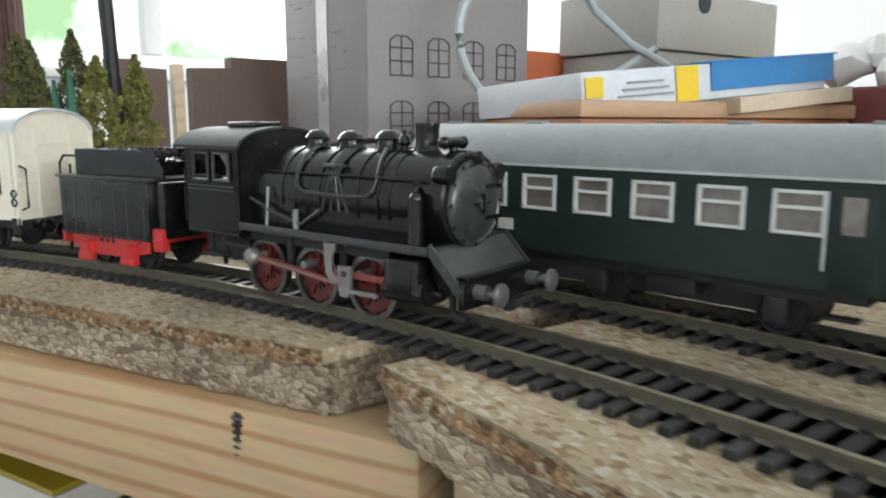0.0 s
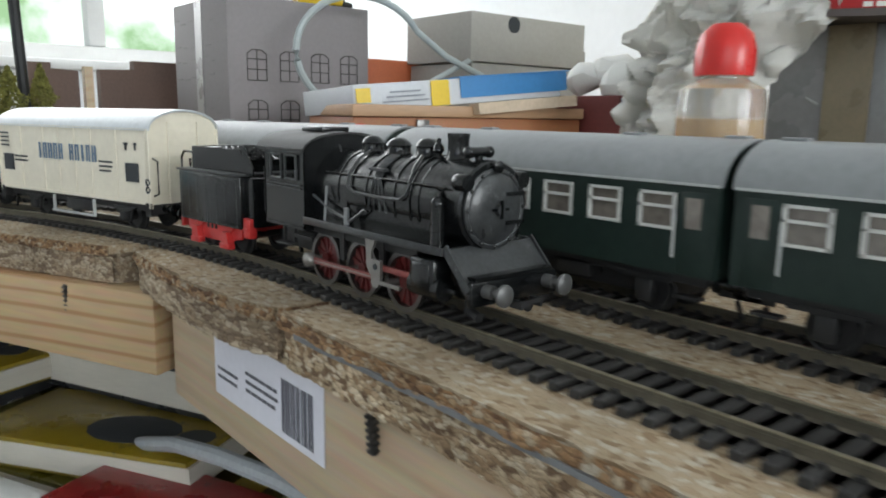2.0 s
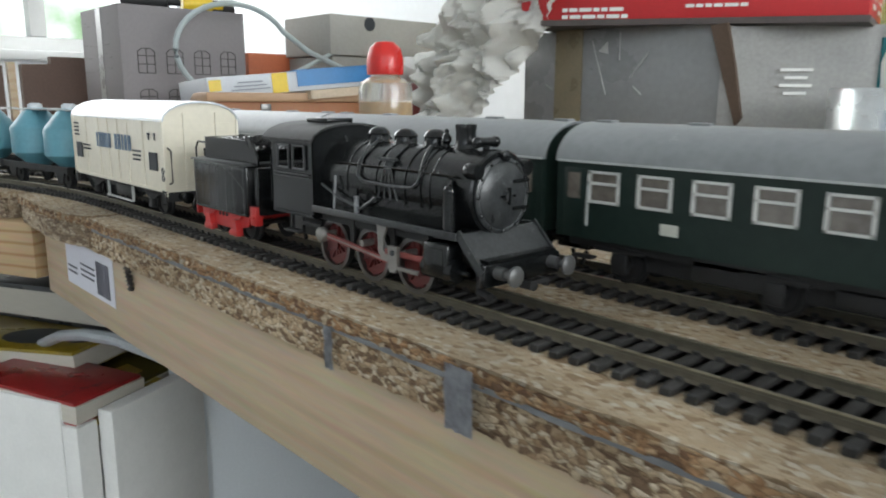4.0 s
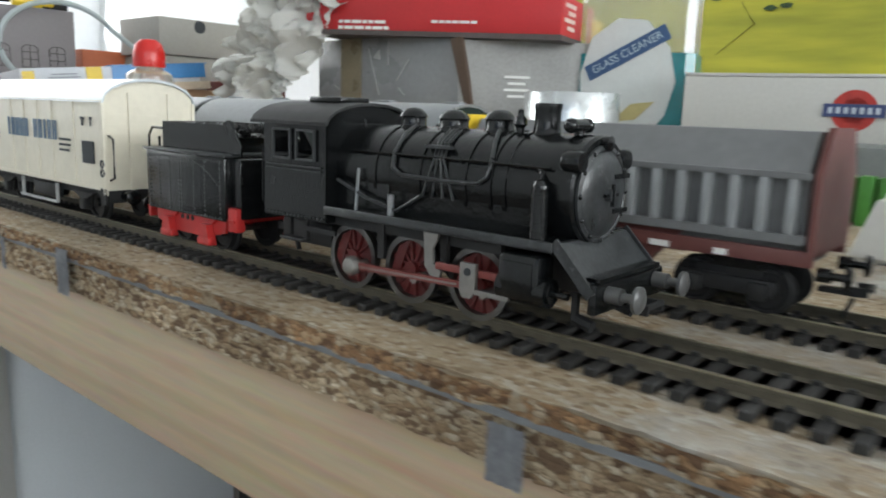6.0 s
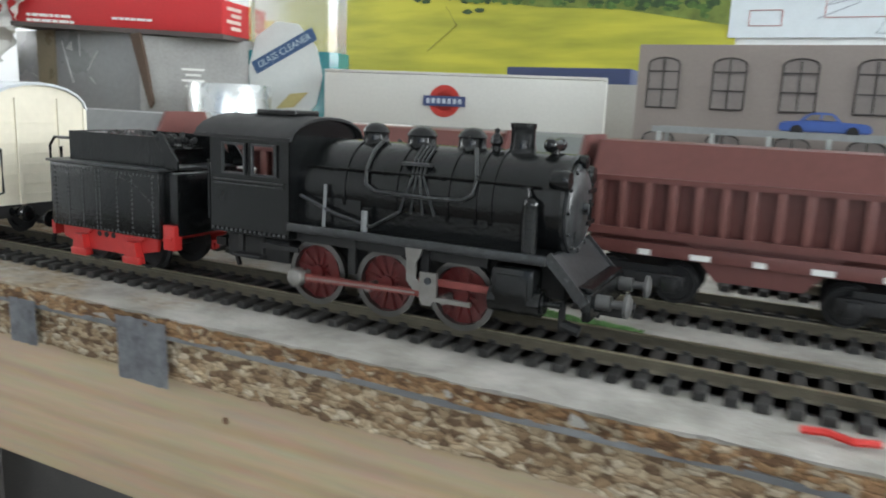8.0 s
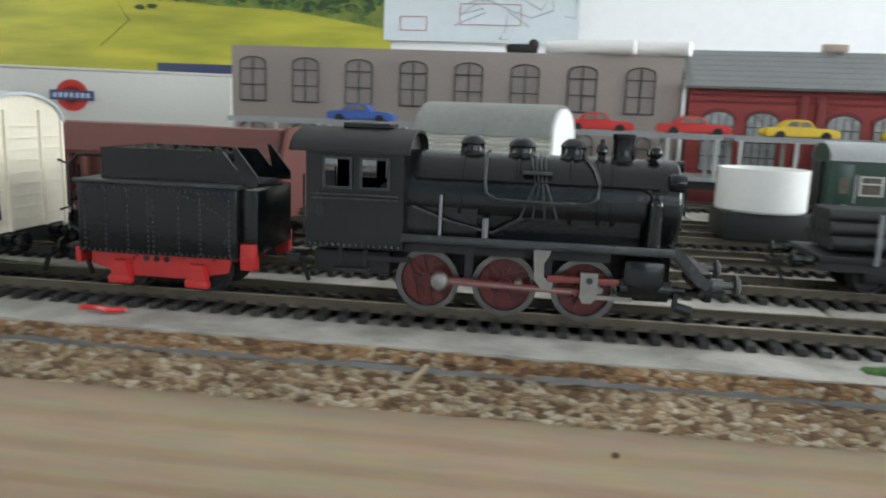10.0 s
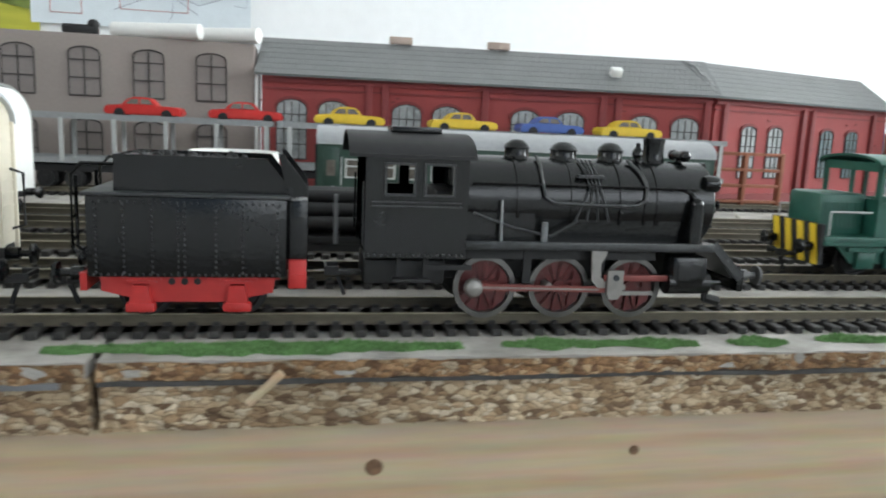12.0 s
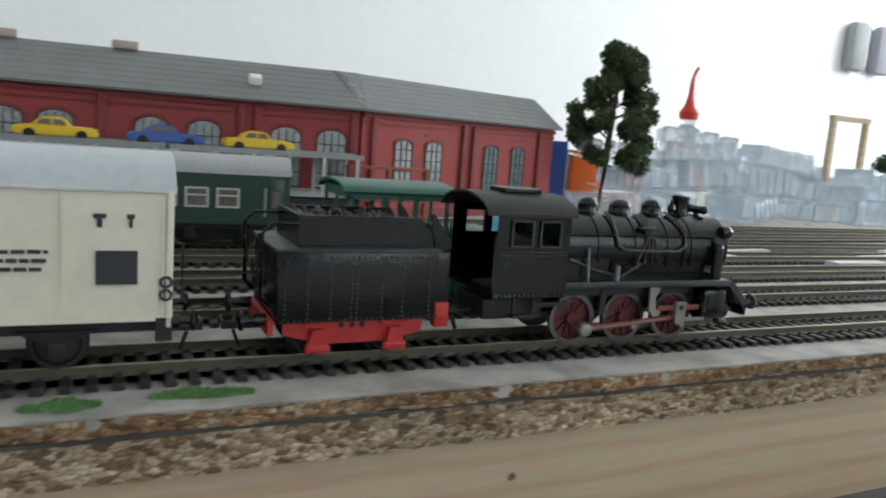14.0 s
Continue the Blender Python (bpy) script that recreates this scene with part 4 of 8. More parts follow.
    for s in (-1, 1):
        bm = bm_new()
        y = s * hw
        outer = [(-0.0305, zf), (-0.0060, zf), (-0.0060, ze), (-0.0305, ze)]
        cuts = ((-0.0258, -0.0190), (-0.0165, -0.0097))
        vs = {}
        def v(x, yy, z):
            key = (round(x, 6), round(yy, 6), round(z, 6))
            if key not in vs:
                vs[key] = bm.verts.new(key)
            return vs[key]
        xs = [-0.0305, -0.0258, -0.0190, -0.0165, -0.0097, -0.0060]
        zs = [zf, 0.0302, 0.0372, ze]
        for i in range(5):
            for k in range(3):
                if k == 1 and i in (1, 3):
                    continue
                bm.faces.new((v(xs[i], y, zs[k]), v(xs[i + 1], y, zs[k]), v(xs[i + 1], y, zs[k + 1]), v(xs[i], y, zs[k + 1])))
        bmesh.ops.solidify(bm, geom=bm.faces[:], thickness=0.0008)
        part("cab_side", bm, BLACK, cab, "riveted cab side with two windows")
    bm = bm_new()
    prism(bm, [(-0.0141, zf), (0.0141, zf), (0.0141, ze)] + [(p[0] * 0.97, p[1]) for p in arch(hw, ze, zr - 0.0006)] + [(-0.0141, ze)], -0.0067, -0.0059, "x")
    part("cab_front", bm, BLACK, cab)
    for s in (-1, 1):
        for xa in (-0.02245, -0.0131):
            bm = bm_new()
            for dx in (-0.0034, 0.0034):
                box(bm, (xa + dx, s * 0.0150, 0.0337), (0.0005, 0.0006, 0.0074))
            for dz in (-0.0036, 0.0036):
                box(bm, (xa, s * 0.0150, 0.0337 + dz), (0.0073, 0.0006, 0.0005))
            # frame greyed to carry painted highlight as well as wear
            part("window_frame", bm, WORN_GLINT, cab, "thin window frame painted grey for wear and highlight")
        bm = bm_new()
        box(bm, (-0.0182, s * 0.0150, 0.0284), (0.0215, 0.0003, 0.0003))
        box(bm, (-0.0182, s * 0.0150, 0.0274), (0.0215, 0.0003, 0.0003))
        part("lining", bm, WORN_GLINT, cab)
        bm = bm_new()
        for k in range(16):
            ball(bm, (-0.0295 + k * 0.0015, s * 0.0149, 0.0158), 0.00035, 6)
        part("rivet_row", bm, WORN_GLINT, cab)
        bm = bm_new()
        cyl(bm, (-0.0310, s * 0.0146, 0.018), (-0.0310, s * 0.0146, 0.033), 0.0003, seg=6)
        part("cab_handrail", bm, BLACK, cab)
    bm = bm_new()
    outer = arch(hw + 0.0012, ze - 0.0006, zr)
    inner = arch(hw + 0.0006, ze - 0.0006, zr - 0.0007)
    prism(bm, outer + inner[::-1], -0.0345, -0.0045, "x")
    for s in (-1, 1):
        box(bm, (-0.0195, s * (hw + 0.001), ze - 0.0004), (0.0300, 0.0008, 0.0008))
    part("cab_roof", bm, BLACK_DULL, cab, "curved black cab roof")
    bm = bm_new()
    box(bm, (-0.0175, 0, zr + 0.0005), (0.0125, 0.0100, 0.0016), bev=0.0004)
    part("roof_vent", bm, BLACK, cab)
    bm = bm_new()
    box(bm, (-0.0100, 0, 0.0240), (0.006, 0.018, 0.014), bev=0.001)
    part("boiler_back", bm, BLACK_DULL, cab)
    coupling(root, -0.029, 0.0085, -1)


build_loco(LOCO)
CRANK, ROD_LENGTH = 0.0037, 0.0362
DRIVERS, RODS = [], []
for s in (-1, 1):
    for x in (0.0, 0.0195, 0.039):
        DRIVERS.append((spoked_wheel(LOCO, "driving_wheel", x, s * 0.0094, WHEEL_R, WHEEL_R, 12, STEEL, RED_DK, s), s))
    bm = bm_new()
    prism(bm, [(0.0, -0.0009), (0.018, -0.00065), (ROD_LENGTH, -0.00075), (ROD_LENGTH, 0.00075), (0.018, 0.00065), (0.0, 0.0009)], -0.0005, 0.0005, "y")
    rod = part("connecting_rod", bm, ROD_RED, LOCO, "long thin dull red connecting rod")
    bm = bm_new()
    box(bm, (0.0175, s * 0.0006, 0), (0.0300, 0.0002, 0.0004))
    part("rod_groove", bm, ROD, rod, "bare metal line along the rod")
    bm = bm_new()
    lathe(bm, (0, 0, 0), [(0.0021, -0.0006), (0.0023, 0.0002), (0.0023, 0.0014), (0.0019, 0.0020), (0.0011, 0.0023), (0.00001, 0.0024)], 18, Matrix.Rotation(radians(-90 * s), 4, "X"))
    part("rod_knob", bm, ROD, rod, "round bare metal crank end")
    RODS.append((rod, s))
# crosshead plates that slide with the rods
CROSS = []
for s in (-1, 1):
    bm = bm_new()
    prism(bm, [(-0.0012, -0.0022), (0.0010, -0.0022), (0.0022, -0.0004), (0.0022, 0.0052), (-0.0019, 0.0052), (-0.0019, -0.0008)], -0.0005, 0.0005, "y")
    box(bm, (0.0060, 0, -0.0006), (0.0090, 0.0008, 0.0010))
    cross = part("crosshead", bm, ROD, LOCO, "bare metal crosshead plate")
    bm = bm_new()
    cyl(bm, (0.0002, s * 0.0004, 0.0034), (0.0002, s * 0.0008, 0.0034), 0.0008, seg=14)
    part("bolt_hole", bm, INK, cross)
    CROSS.append((cross, s))

# tender
TENDER = thing("tender", "black riveted coal tender with a bright red frame", "model tender")


def build_tender(root):
    """Origin under the middle of the tender at rail height."""
    L0, L1, hw = -0.0216, 0.0216, 0.0152
    bm = bm_new()
    box(bm, (0, 0, 0.0193), (L1 - L0, 2 * hw, 0.0186), bev=0.0008)
    body = part("tank", bm, BLACK, root, "rectangular riveted black tank")
    bm = bm_new()
    box(bm, (0, 0, 0.0287), (L1 - L0 + 0.0012, 2 * hw + 0.0012, 0.0008), bev=0.0002)
    part("tank_rim", bm, mat("worn_rim", (0.035, 0.037, 0.038), 0.4, var=0.4, scale=160, dirt=(0.09, 0.09, 0.088), dirt_at=0.6), body, "rim worn grey along its edge")
    bm = bm_new()
    for s in (-1, 1):
        for x in (-0.0195, -0.0137, -0.0077, -0.0022, -0.0008, 0.0060, 0.0118, 0.0195):
            for k in range(13):
                ball(bm, (x, s * hw, 0.0112 + k * 0.00127), 0.00033, 5)
        for k in range(28):
            ball(bm, (-0.0200 + k * 0.00148, s * hw, 0.0107), 0.00033, 5)
            ball(bm, (-0.0200 + k * 0.00148, s * hw, 0.0270), 0.00030, 5)
        for k in range(14):
            ball(bm, (0.0055 + k * 0.00105, s * hw, 0.0262 - 0.0006 * k * k * 0.05 - 0.00012 * k), 0.00028, 5)
    tagged(part("rivets", bm, mat("rivet_grey", (0.03, 0.032, 0.033), 0.35, var=0.3), body, "rows of small rivet heads"), kind="stuff")
    bm = bm_new()
    poly = [(-0.0162, 0.0290), (0.0216, 0.0290), (0.0216, 0.0312), (0.0168, 0.0372), (-0.0162, 0.0372)]
    for s in (-1, 1):
        prism(bm, poly, s * 0.0122, s * 0.0114, "y")
    box(bm, (-0.0158, 0, 0.0331), (0.0008, 0.0236, 0.0082))
    box(bm, (0.0, 0, 0.0322), (0.030, 0.0228, 0.006), Matrix.Rotation(0.12, 4, "Y"))
    part("coal_bunker", bm, BLACK, root, "raised coal bunker with a sloped end")
    bm = bm_new()
    r = random.Random(9)
    for _ in range(170):
        c = (r.uniform(-0.0145, 0.012), r.uniform(-0.0098, 0.0098), 0.0353 + r.uniform(-0.0008, 0.0014))
        g = bmesh.ops.create_icosphere(bm, subdivisions=1, radius=r.uniform(0.0006, 0.0013))
        bmesh.ops.transform(bm, matrix=Matrix.LocRotScale(c, Euler((r.random() * 3, r.random() * 3, 0)), (1, r.uniform(0.6, 1), r.uniform(0.6, 1))), verts=g["verts"])
    tagged(part("coal", bm, BLACK_DULL, root, "heap of small black coal"), kind="stuff")
    bm = bm_new()
    box(bm, (0.0240, 0, 0.0195), (0.0046, 0.0262, 0.0170), bev=0.0006)
    prism(bm, [(0.0216, 0.0288), (0.0262, 0.0288), (0.0262, 0.0312), (0.0205, 0.0385), (0.0195, 0.0385)], -0.0128, -0.0121, "y")
    prism(bm, [(0.0216, 0.0288), (0.0262, 0.0288), (0.0262, 0.0312), (0.0205, 0.0385), (0.0195, 0.0385)], 0.0121, 0.0128, "y")
    part("front_plate", bm, BLACK, root)
    bm = bm_new()
    for s in (-1, 1):
        prism(bm, [(-0.0192, 0.0104), (0.0192, 0.0104), (0.0184, 0.0062), (0.0145, 0.0054), (0.0085, 0.0040), (-0.0085, 0.0040), (-0.0145, 0.0054), (-0.0192, 0.0066)], s * 0.0122, s * 0.0132, "y")
    box(bm, (0, 0, 0.0098), (0.040, 0.0230, 0.0018))
    frame_o = part("tender_frame", bm, RED, root, "bright red tender frame")
    for s in (-1, 1):
        for x in (-0.0105, 0.0105):
            bm = bm_new()
            prism(bm, [(x - 0.0016, 0.0082), (x + 0.0016, 0.0082), (x + 0.0028, 0.0022), (x - 0.0028, 0.0022)], s * 0.0128, s * 0.0154, "y")
            box(bm, (x, s * 0.0146, 0.0032), (0.0064, 0.0022, 0.0022), bev=0.0005)
            part("axle_box", bm, RED, frame_o)
            bm = bm_new()
            for k in range(3):
                box(bm, (x, s * 0.0136, 0.0102 - k * 0.0007), (0.0105 - k * 0.002, 0.0012, 0.0006))
            part("leaf_spring", bm, RED, frame_o)
        bm = bm_new()
        box(bm, (0.0240, s * 0.0130, 0.0108), (0.0042, 0.0030, 0.0068), bev=0.0004)
        box(bm, (0.0240, s * 0.0147, 0.0105), (0.0030, 0.0006, 0.0008))
        part("step", bm, RED, frame_o)
        bm = bm_new()
        for k in range(3):
            cyl(bm, (-0.004 + k * 0.0028, s * 0.0130, 0.0088), (-0.004 + k * 0.0028, s * 0.0134, 0.0088), 0.0008, seg=10)
        part("frame_hole", bm, BLACK_DULL, frame_o)
    bm = bm_new()
    for s in (-1, 1):
        tube(bm, [(-0.0228, s * 0.0120, 0.014), (-0.0250, s * 0.0120, 0.016), (-0.0250, s * 0.0120, 0.0325), (-0.0228, s * 0.0120, 0.0350), (-0.0160, s * 0.0120, 0.0350)], 0.00045, 6)
        for z in (0.018, 0.023, 0.028):
            cyl(bm, (-0.0250, s * 0.0120, z), (-0.0250, s * 0.0085, z), 0.0004, seg=6)
        tube(bm, [(-0.0228, s * 0.0085, 0.014), (-0.0250, s * 0.0085, 0.016), (-0.0250, s * 0.0085, 0.032)], 0.00045, 6)
    part("ladder", bm, BLACK, root, "thin black end ladder and rail")
    bm = bm_new()
    box(bm, (-0.0226, 0, 0.0088), (0.0014, 0.0280, 0.0040))
    part("buffer_beam", bm, RED, root)
    buffer_pair(root, -0.0230, 0.0100, -1, BLACK)
    coupling(root, -0.0225, 0.0062, -1)
    return [(wheelset(root, x, 0.0058), 0.0058) for x in (-0.0105, 0.0105)]


TENDER_AXLES = build_tender(TENDER)

# refrigerated van
VAN = thing("refrigerator_van", "cream refrigerator van with a silver arched roof and blue lettering", "model wagon")


def build_van(root):
    hl, hw = 0.0590, 0.0166
    z0, z1, zr = 0.0125, 0.0428, 0.0505
    bm = bm_new()
    prism(bm, [(-hw, z0), (hw, z0)] + arch(hw, z1, zr - 0.0008), -hl, hl, "x")
    body = part("body", bm, CREAM, root, "cream planked body")
    bm = bm_new()
    o, i = arch(hw + 0.0006, z1 - 0.0008, zr), arch(hw + 0.0001, z1 - 0.0008, zr - 0.0009)
    prism(bm, o + i[::-1], -hl - 0.0012, hl + 0.0012, "x")
    roof = part("roof", bm, SILVER, root, "silver arched roof")
    bm = bm_new()
    for s in (-1, 1):
        for x in (-0.0575, -0.0385, -0.0190, -0.0064, 0.0064, 0.0190, 0.0372, 0.0575):
            box(bm, (x, s * (hw + 0.0001), (z0 + z1) / 2), (0.0007, 0.0006, z1 - z0 - 0.001))
        box(bm, (0, s * (hw + 0.0001), z0 + 0.0006), (2 * hl, 0.0007, 0.0012))
        box(bm, (0, s * (hw + 0.0001), z1 - 0.0004), (2 * hl, 0.0007, 0.0007))
        for x in (-hl, hl):
            box(bm, (x, s * hw, (z0 + z1) / 2 - 0.001), (0.0016, 0.0012, z1 - z0 + 0.0015), bev=0.0003)
    part("rib", bm, CREAM, body)
    for e in (-1, 1):
        for y in (-0.0072, 0.0072):
            part("end_post", one_box((e * (hl + 0.0003), y, 0.0290), (0.0010, 0.0014, 0.033)), CREAM, body)
        for k in range(9):
            part("end_plank", one_box((e * (hl + 0.0001), 0, 0.0155 + k * 0.0032), (0.0005, 2 * hw - 0.002, 0.0003)), CREAM, body)
        for s in (-1, 1):
            bm = bm_new()
            tube(bm, [(e * hl, s * 0.0148, 0.016), (e * (hl + 0.003), s * 0.0148, 0.017), (e * (hl + 0.003), s * 0.0148, 0.030), (e * hl, s * 0.0148, 0.031)], 0.0004, 6)
            part("hand_grip", bm, BLACK_DULL, root)
            part("step", one_box((e * (hl - 0.001), s * 0.0168, 0.0105), (0.0036, 0.0008, 0.0055)), BLACK_DULL, root)
    rg = random.Random(12)
    for s in (-1, 1):
        yy = s * (hw + 0.0004)
        turn = pose(0, 0, 0, 90, 0, 0) if s < 0 else pose(0, 0, 0, 90, 0, 180)
        bm = bm_new()
        for k in range(11):
            if k != 5:
                w = 0.0012 if k in (0, 8) else 0.0028
                xx = s * -1 * (-0.0215 + k * 0.0043)
                for dx in (-w / 2 + 0.0004, w / 2 - 0.0004):
                    box(bm, (xx + dx, yy, 0.0315), (0.0008, 0.0003, 0.0070))
                box(bm, (xx, yy, 0.0315 + (0.0031 if k % 2 else 0.0)), (w, 0.0003, 0.0008))
        tagged(part("lettering", bm, INK_BLUE, body, "row of tall blue letter shapes"), kind="stuff")
        bm = bm_new()
        for x in (0.0480, -0.0500):
            box(bm, (x, yy, 0.0250), (0.0085, 0.0004, 0.0076))
        for x, w in ((0.0445, 0.0026), (0.0508, 0.0016)):
            box(bm, (x, yy, 0.0365), (w, 0.0003, 0.0010))
            box(bm, (x, yy, 0.0352), (w * 0.4, 0.0003, 0.0024))
        bars(bm, 0.0250, 0.0345, 0.0285, yy, 3, 0.0008, 0.0011, rg, 0.0003)
        bars(bm, -0.0560, -0.0490, 0.0385, yy, 4, 0.0008, 0.0011, rg, 0.0003)
        bars(bm, -0.0440, -0.0330, 0.0280, yy, 2, 0.0008, 0.0011, rg, 0.0003)
        part("print", bm, INK, body)
        bm = bm_new()
        for dz in (0.0216, 0.0186):
            lathe(bm, (0.0583, yy, dz), [(0.0008, -0.0002), (0.0015, -0.0002), (0.0015, 0.0003), (0.0008, 0.0003), (0.0008, -0.0002)], 14, Matrix.Rotation(radians(90), 4, "X"))
        part("lashing_ring", bm, INK, body)
    bm = bm_new()
    for s in (-1, 1):
        box(bm, (0, s * 0.0125, 0.0108), (2 * hl - 0.004, 0.0010, 0.0034))
    box(bm, (0, 0, 0.0120), (2 * hl - 0.003, 0.028, 0.0008))
    for x in (-hl + 0.0006, hl - 0.0006):
        box(bm, (x, 0, 0.0105), (0.0012, 0.031, 0.0040))
    frame_o = part("underframe", bm, BLACK_DULL, root, "black steel underframe")
    for s in (-1, 1):
        for x in (-0.036, 0.036):
            bm = bm_new()
            prism(bm, [(x - 0.0052, 0.0110), (x + 0.0052, 0.0110), (x + 0.0024, 0.0035), (x - 0.0024, 0.0035)], s * 0.0120, s * 0.0128, "y")
            box(bm, (x, s * 0.0138, 0.0058), (0.0040, 0.0024, 0.0040), bev=0.0005)
            for k in range(4):
                box(bm, (x, s * 0.0136, 0.0098 - k * 0.0006), (0.0160 - k * 0.003, 0.0014, 0.0005))
            part("axle_guard", bm, BLACK_DULL, frame_o)
        bm = bm_new()
        box(bm, (0.004, s * 0.0140, 0.0085), (0.020, 0.0020, 0.0050), bev=0.0003)
        part("brake_box", bm, BLACK_DULL, frame_o)
        bm = bm_new()
        box(bm, (0.0, s * 0.0155, 0.0045), (0.034, 0.0009, 0.0009))
        for x in (-0.016, 0.016):
            box(bm, (x, s * 0.0150, 0.0080), (0.0009, 0.0010, 0.0070))
        part("foot_board", bm, GREY_P, frame_o, "worn grey foot board")
    for e in (-1, 1):
        buffer_pair(root, e * hl, 0.0105, e, BLACK)
        coupling(root, e * (hl - 0.001), 0.0062, e)
    return [(wheelset(root, x, 0.0058), 0.0058) for x in (-0.036, 0.036)]


VAN_AXLES = build_van(VAN)


# teal silo wagons behind the van
def build_silo(name):
    root = thing(name, "teal powder silo wagon with sloped silver shoulders", "model wagon", group="teal silo wagons behind the van")
    for x in (-0.0215, 0.0215):
        bm = bm_new()
        lathe(bm, (x, 0, 0), [(0.004, 0.0085), (0.0135, 0.0170), (0.0150, 0.0185), (0.0150, 0.0330), (0.0140, 0.0345), (0.0072, 0.0430), (0.0060, 0.0435), (0.0060, 0.0450), (0.00001, 0.0452)], 24)
        tank = part("silo_tank", bm, TEAL, root, "round teal tank with a cone top")
        bm = bm_new()
        cyl(bm, (x, 0, 0.0445), (x, 0, 0.0472), 0.0040, seg=14)
        box(bm, (x, 0, 0.0475), (0.0105, 0.0016, 0.0008))
        part("hatch", bm, SILVER, tank, "silver filling hatch")
    bm = bm_new()
    for s in (-1, 1):
        box(bm, (0, s * 0.0128, 0.0112), (0.0860, 0.0012, 0.0036))
        for x in (-0.030, 0.030):
            prism(bm, [(x - 0.005, 0.010), (x + 0.005, 0.010), (x + 0.0024, 0.0035), (x - 0.0024, 0.0035)], s * 0.0120, s * 0.0130, "y")
    for x in (-0.0425, 0.0425):
        box(bm, (x, 0, 0.0110), (0.0012, 0.030, 0.0042))
    part("underframe", bm, BLACK_DULL, root)
    bm = bm_new()
    for s in (-1, 1):
        tube(bm, [(-0.042, s * 0.006, 0.0445), (0.042, s * 0.006, 0.0445)], 0.0004, 6)
    box(bm, (0, 0, 0.0440), (0.082, 0.009, 0.0006))
    part("walkway", bm, GREY_P, root)
    for e in (-1, 1):
        buffer_pair(root, e * 0.043, 0.0105, e, BLACK)
        coupling(root, e * 0.042, 0.0062, e)
    return root, [(wheelset(root, x, 0.0058), 0.0058) for x in (-0.030, 0.030)]


SILOS = [build_silo("silo_wagon") for _ in range(2)]

# ---------------------------------------------------------------- standing rolling stock
T2 = 0.0503


def coach(m, label, length, hw, z0, ze, zr, windows, win_w, win_z, body_mat, roof_mat, group, doors=True, bogie=False):
    root = thing("passenger_coach", label, "model coach", m=m, group=group)
    hl = length / 2
    bm = bm_new()
    wz0, wz1 = win_z
    for s in (-1, 1):
        y = s * hw
        box(bm, (0, y, (z0 + wz0) / 2), (length, 0.0010, wz0 - z0))
        box(bm, (0, y, (wz1 + ze) / 2), (length, 0.0010, ze - wz1))
        edges = [-hl]
        for x in windows:
            edges += [x - win_w / 2, x + win_w / 2]
        edges.append(hl)
        for a, b in zip(edges[::2], edges[1::2]):
            box(bm, ((a + b) / 2, y, (wz0 + wz1) / 2), (b - a, 0.0010, wz1 - wz0))
    for e in (-1, 1):
        prism(bm, [(-hw, z0), (hw, z0)] + arch(hw, ze, zr - 0.0008), e * hl - 0.0004, e * hl + 0.0004, "x")
    box(bm, (0, 0, z0 + 0.0005), (length, 2 * hw, 0.0010))
    body = part("body", bm, body_mat, root, "dark green coach body")
    bm = bm_new()
    o, i = arch(hw + 0.0008, ze, zr, 14), arch(hw + 0.0001, ze, zr - 0.0008, 14)
    prism(bm, o + i[::-1], -hl - 0.0008, hl + 0.0008, "x")
    roof = part("roof", bm, roof_mat, root, "grey rounded roof")
    bm = bm_new()
    for s in (-1, 1):
        box(bm, (0, s * (hw + 0.0006), ze + 0.0002), (length, 0.0007, 0.0006))
    part("gutter", bm, GREY_P, roof, "pale gutter line")
    for x in (-hl * 0.92, -hl * 0.45, hl * 0.45, hl * 0.92):
        bm = bm_new()
        box(bm, (x, 0, zr), (0.0060, 0.0036, 0.0012), bev=0.0003)
        part("roof_vent", bm, roof_mat, roof)
    for s in (-1, 1):
        for x in windows:
            bm = bm_new()
            for dx in (-win_w / 2, win_w / 2):
                box(bm, (x + dx, s * (hw + 0.0005), (wz0 + wz1) / 2), (0.0009, 0.0008, wz1 - wz0 + 0.0008))
            for z in (wz0, wz1, wz0 + (wz1 - wz0) * 0.62):
                box(bm, (x, s * (hw + 0.0005), z), (win_w + 0.0008, 0.0008, 0.0007))
            w = part("window", bm, mat("window_white_frame", (0.58, 0.58, 0.55), 0.4, var=0.06), body, "pale framed coach window")
            part("pane", one_box((x, s * (hw - 0.0004), (wz0 + wz1) / 2), (win_w, 0.0003, wz1 - wz0)), GLASS, w)
        if doors:
            for e in (-1, 1):
                bm = bm_new()
                box(bm, (e * (hl - 0.0062), s * (hw + 0.0003), (z0 + ze) / 2 - 0.0006), (0.0076, 0.0006, ze - z0 - 0.002), bev=0.0002)
                d = part("door", bm, body_mat, body)
                bm = bm_new()
                box(bm, (e * (hl - 0.0062), s * (hw + 0.0007), (wz0 + wz1) / 2), (0.0042, 0.0004, wz1 - wz0 - 0.001))
                part("pane", bm, GLASS, d)
                bm = bm_new()
                cyl(bm, (e * (hl - 0.0112), s * (hw + 0.0008), z0 + 0.004), (e * (hl - 0.0112), s * (hw + 0.0008), ze - 0.006), 0.00035, seg=6)
                part("door_handle", bm, GREY_P, d)
        bm = bm_new()
        box(bm, (-hl * 0.42, s * (hw + 0.0006), z0 + 0.0060), (0.0052, 0.0003, 0.0030))
        part("number_plate", bm, mat("plate_pale", (0.5, 0.5, 0.44), 0.5), body, "small pale plate")
    bm = bm_new()
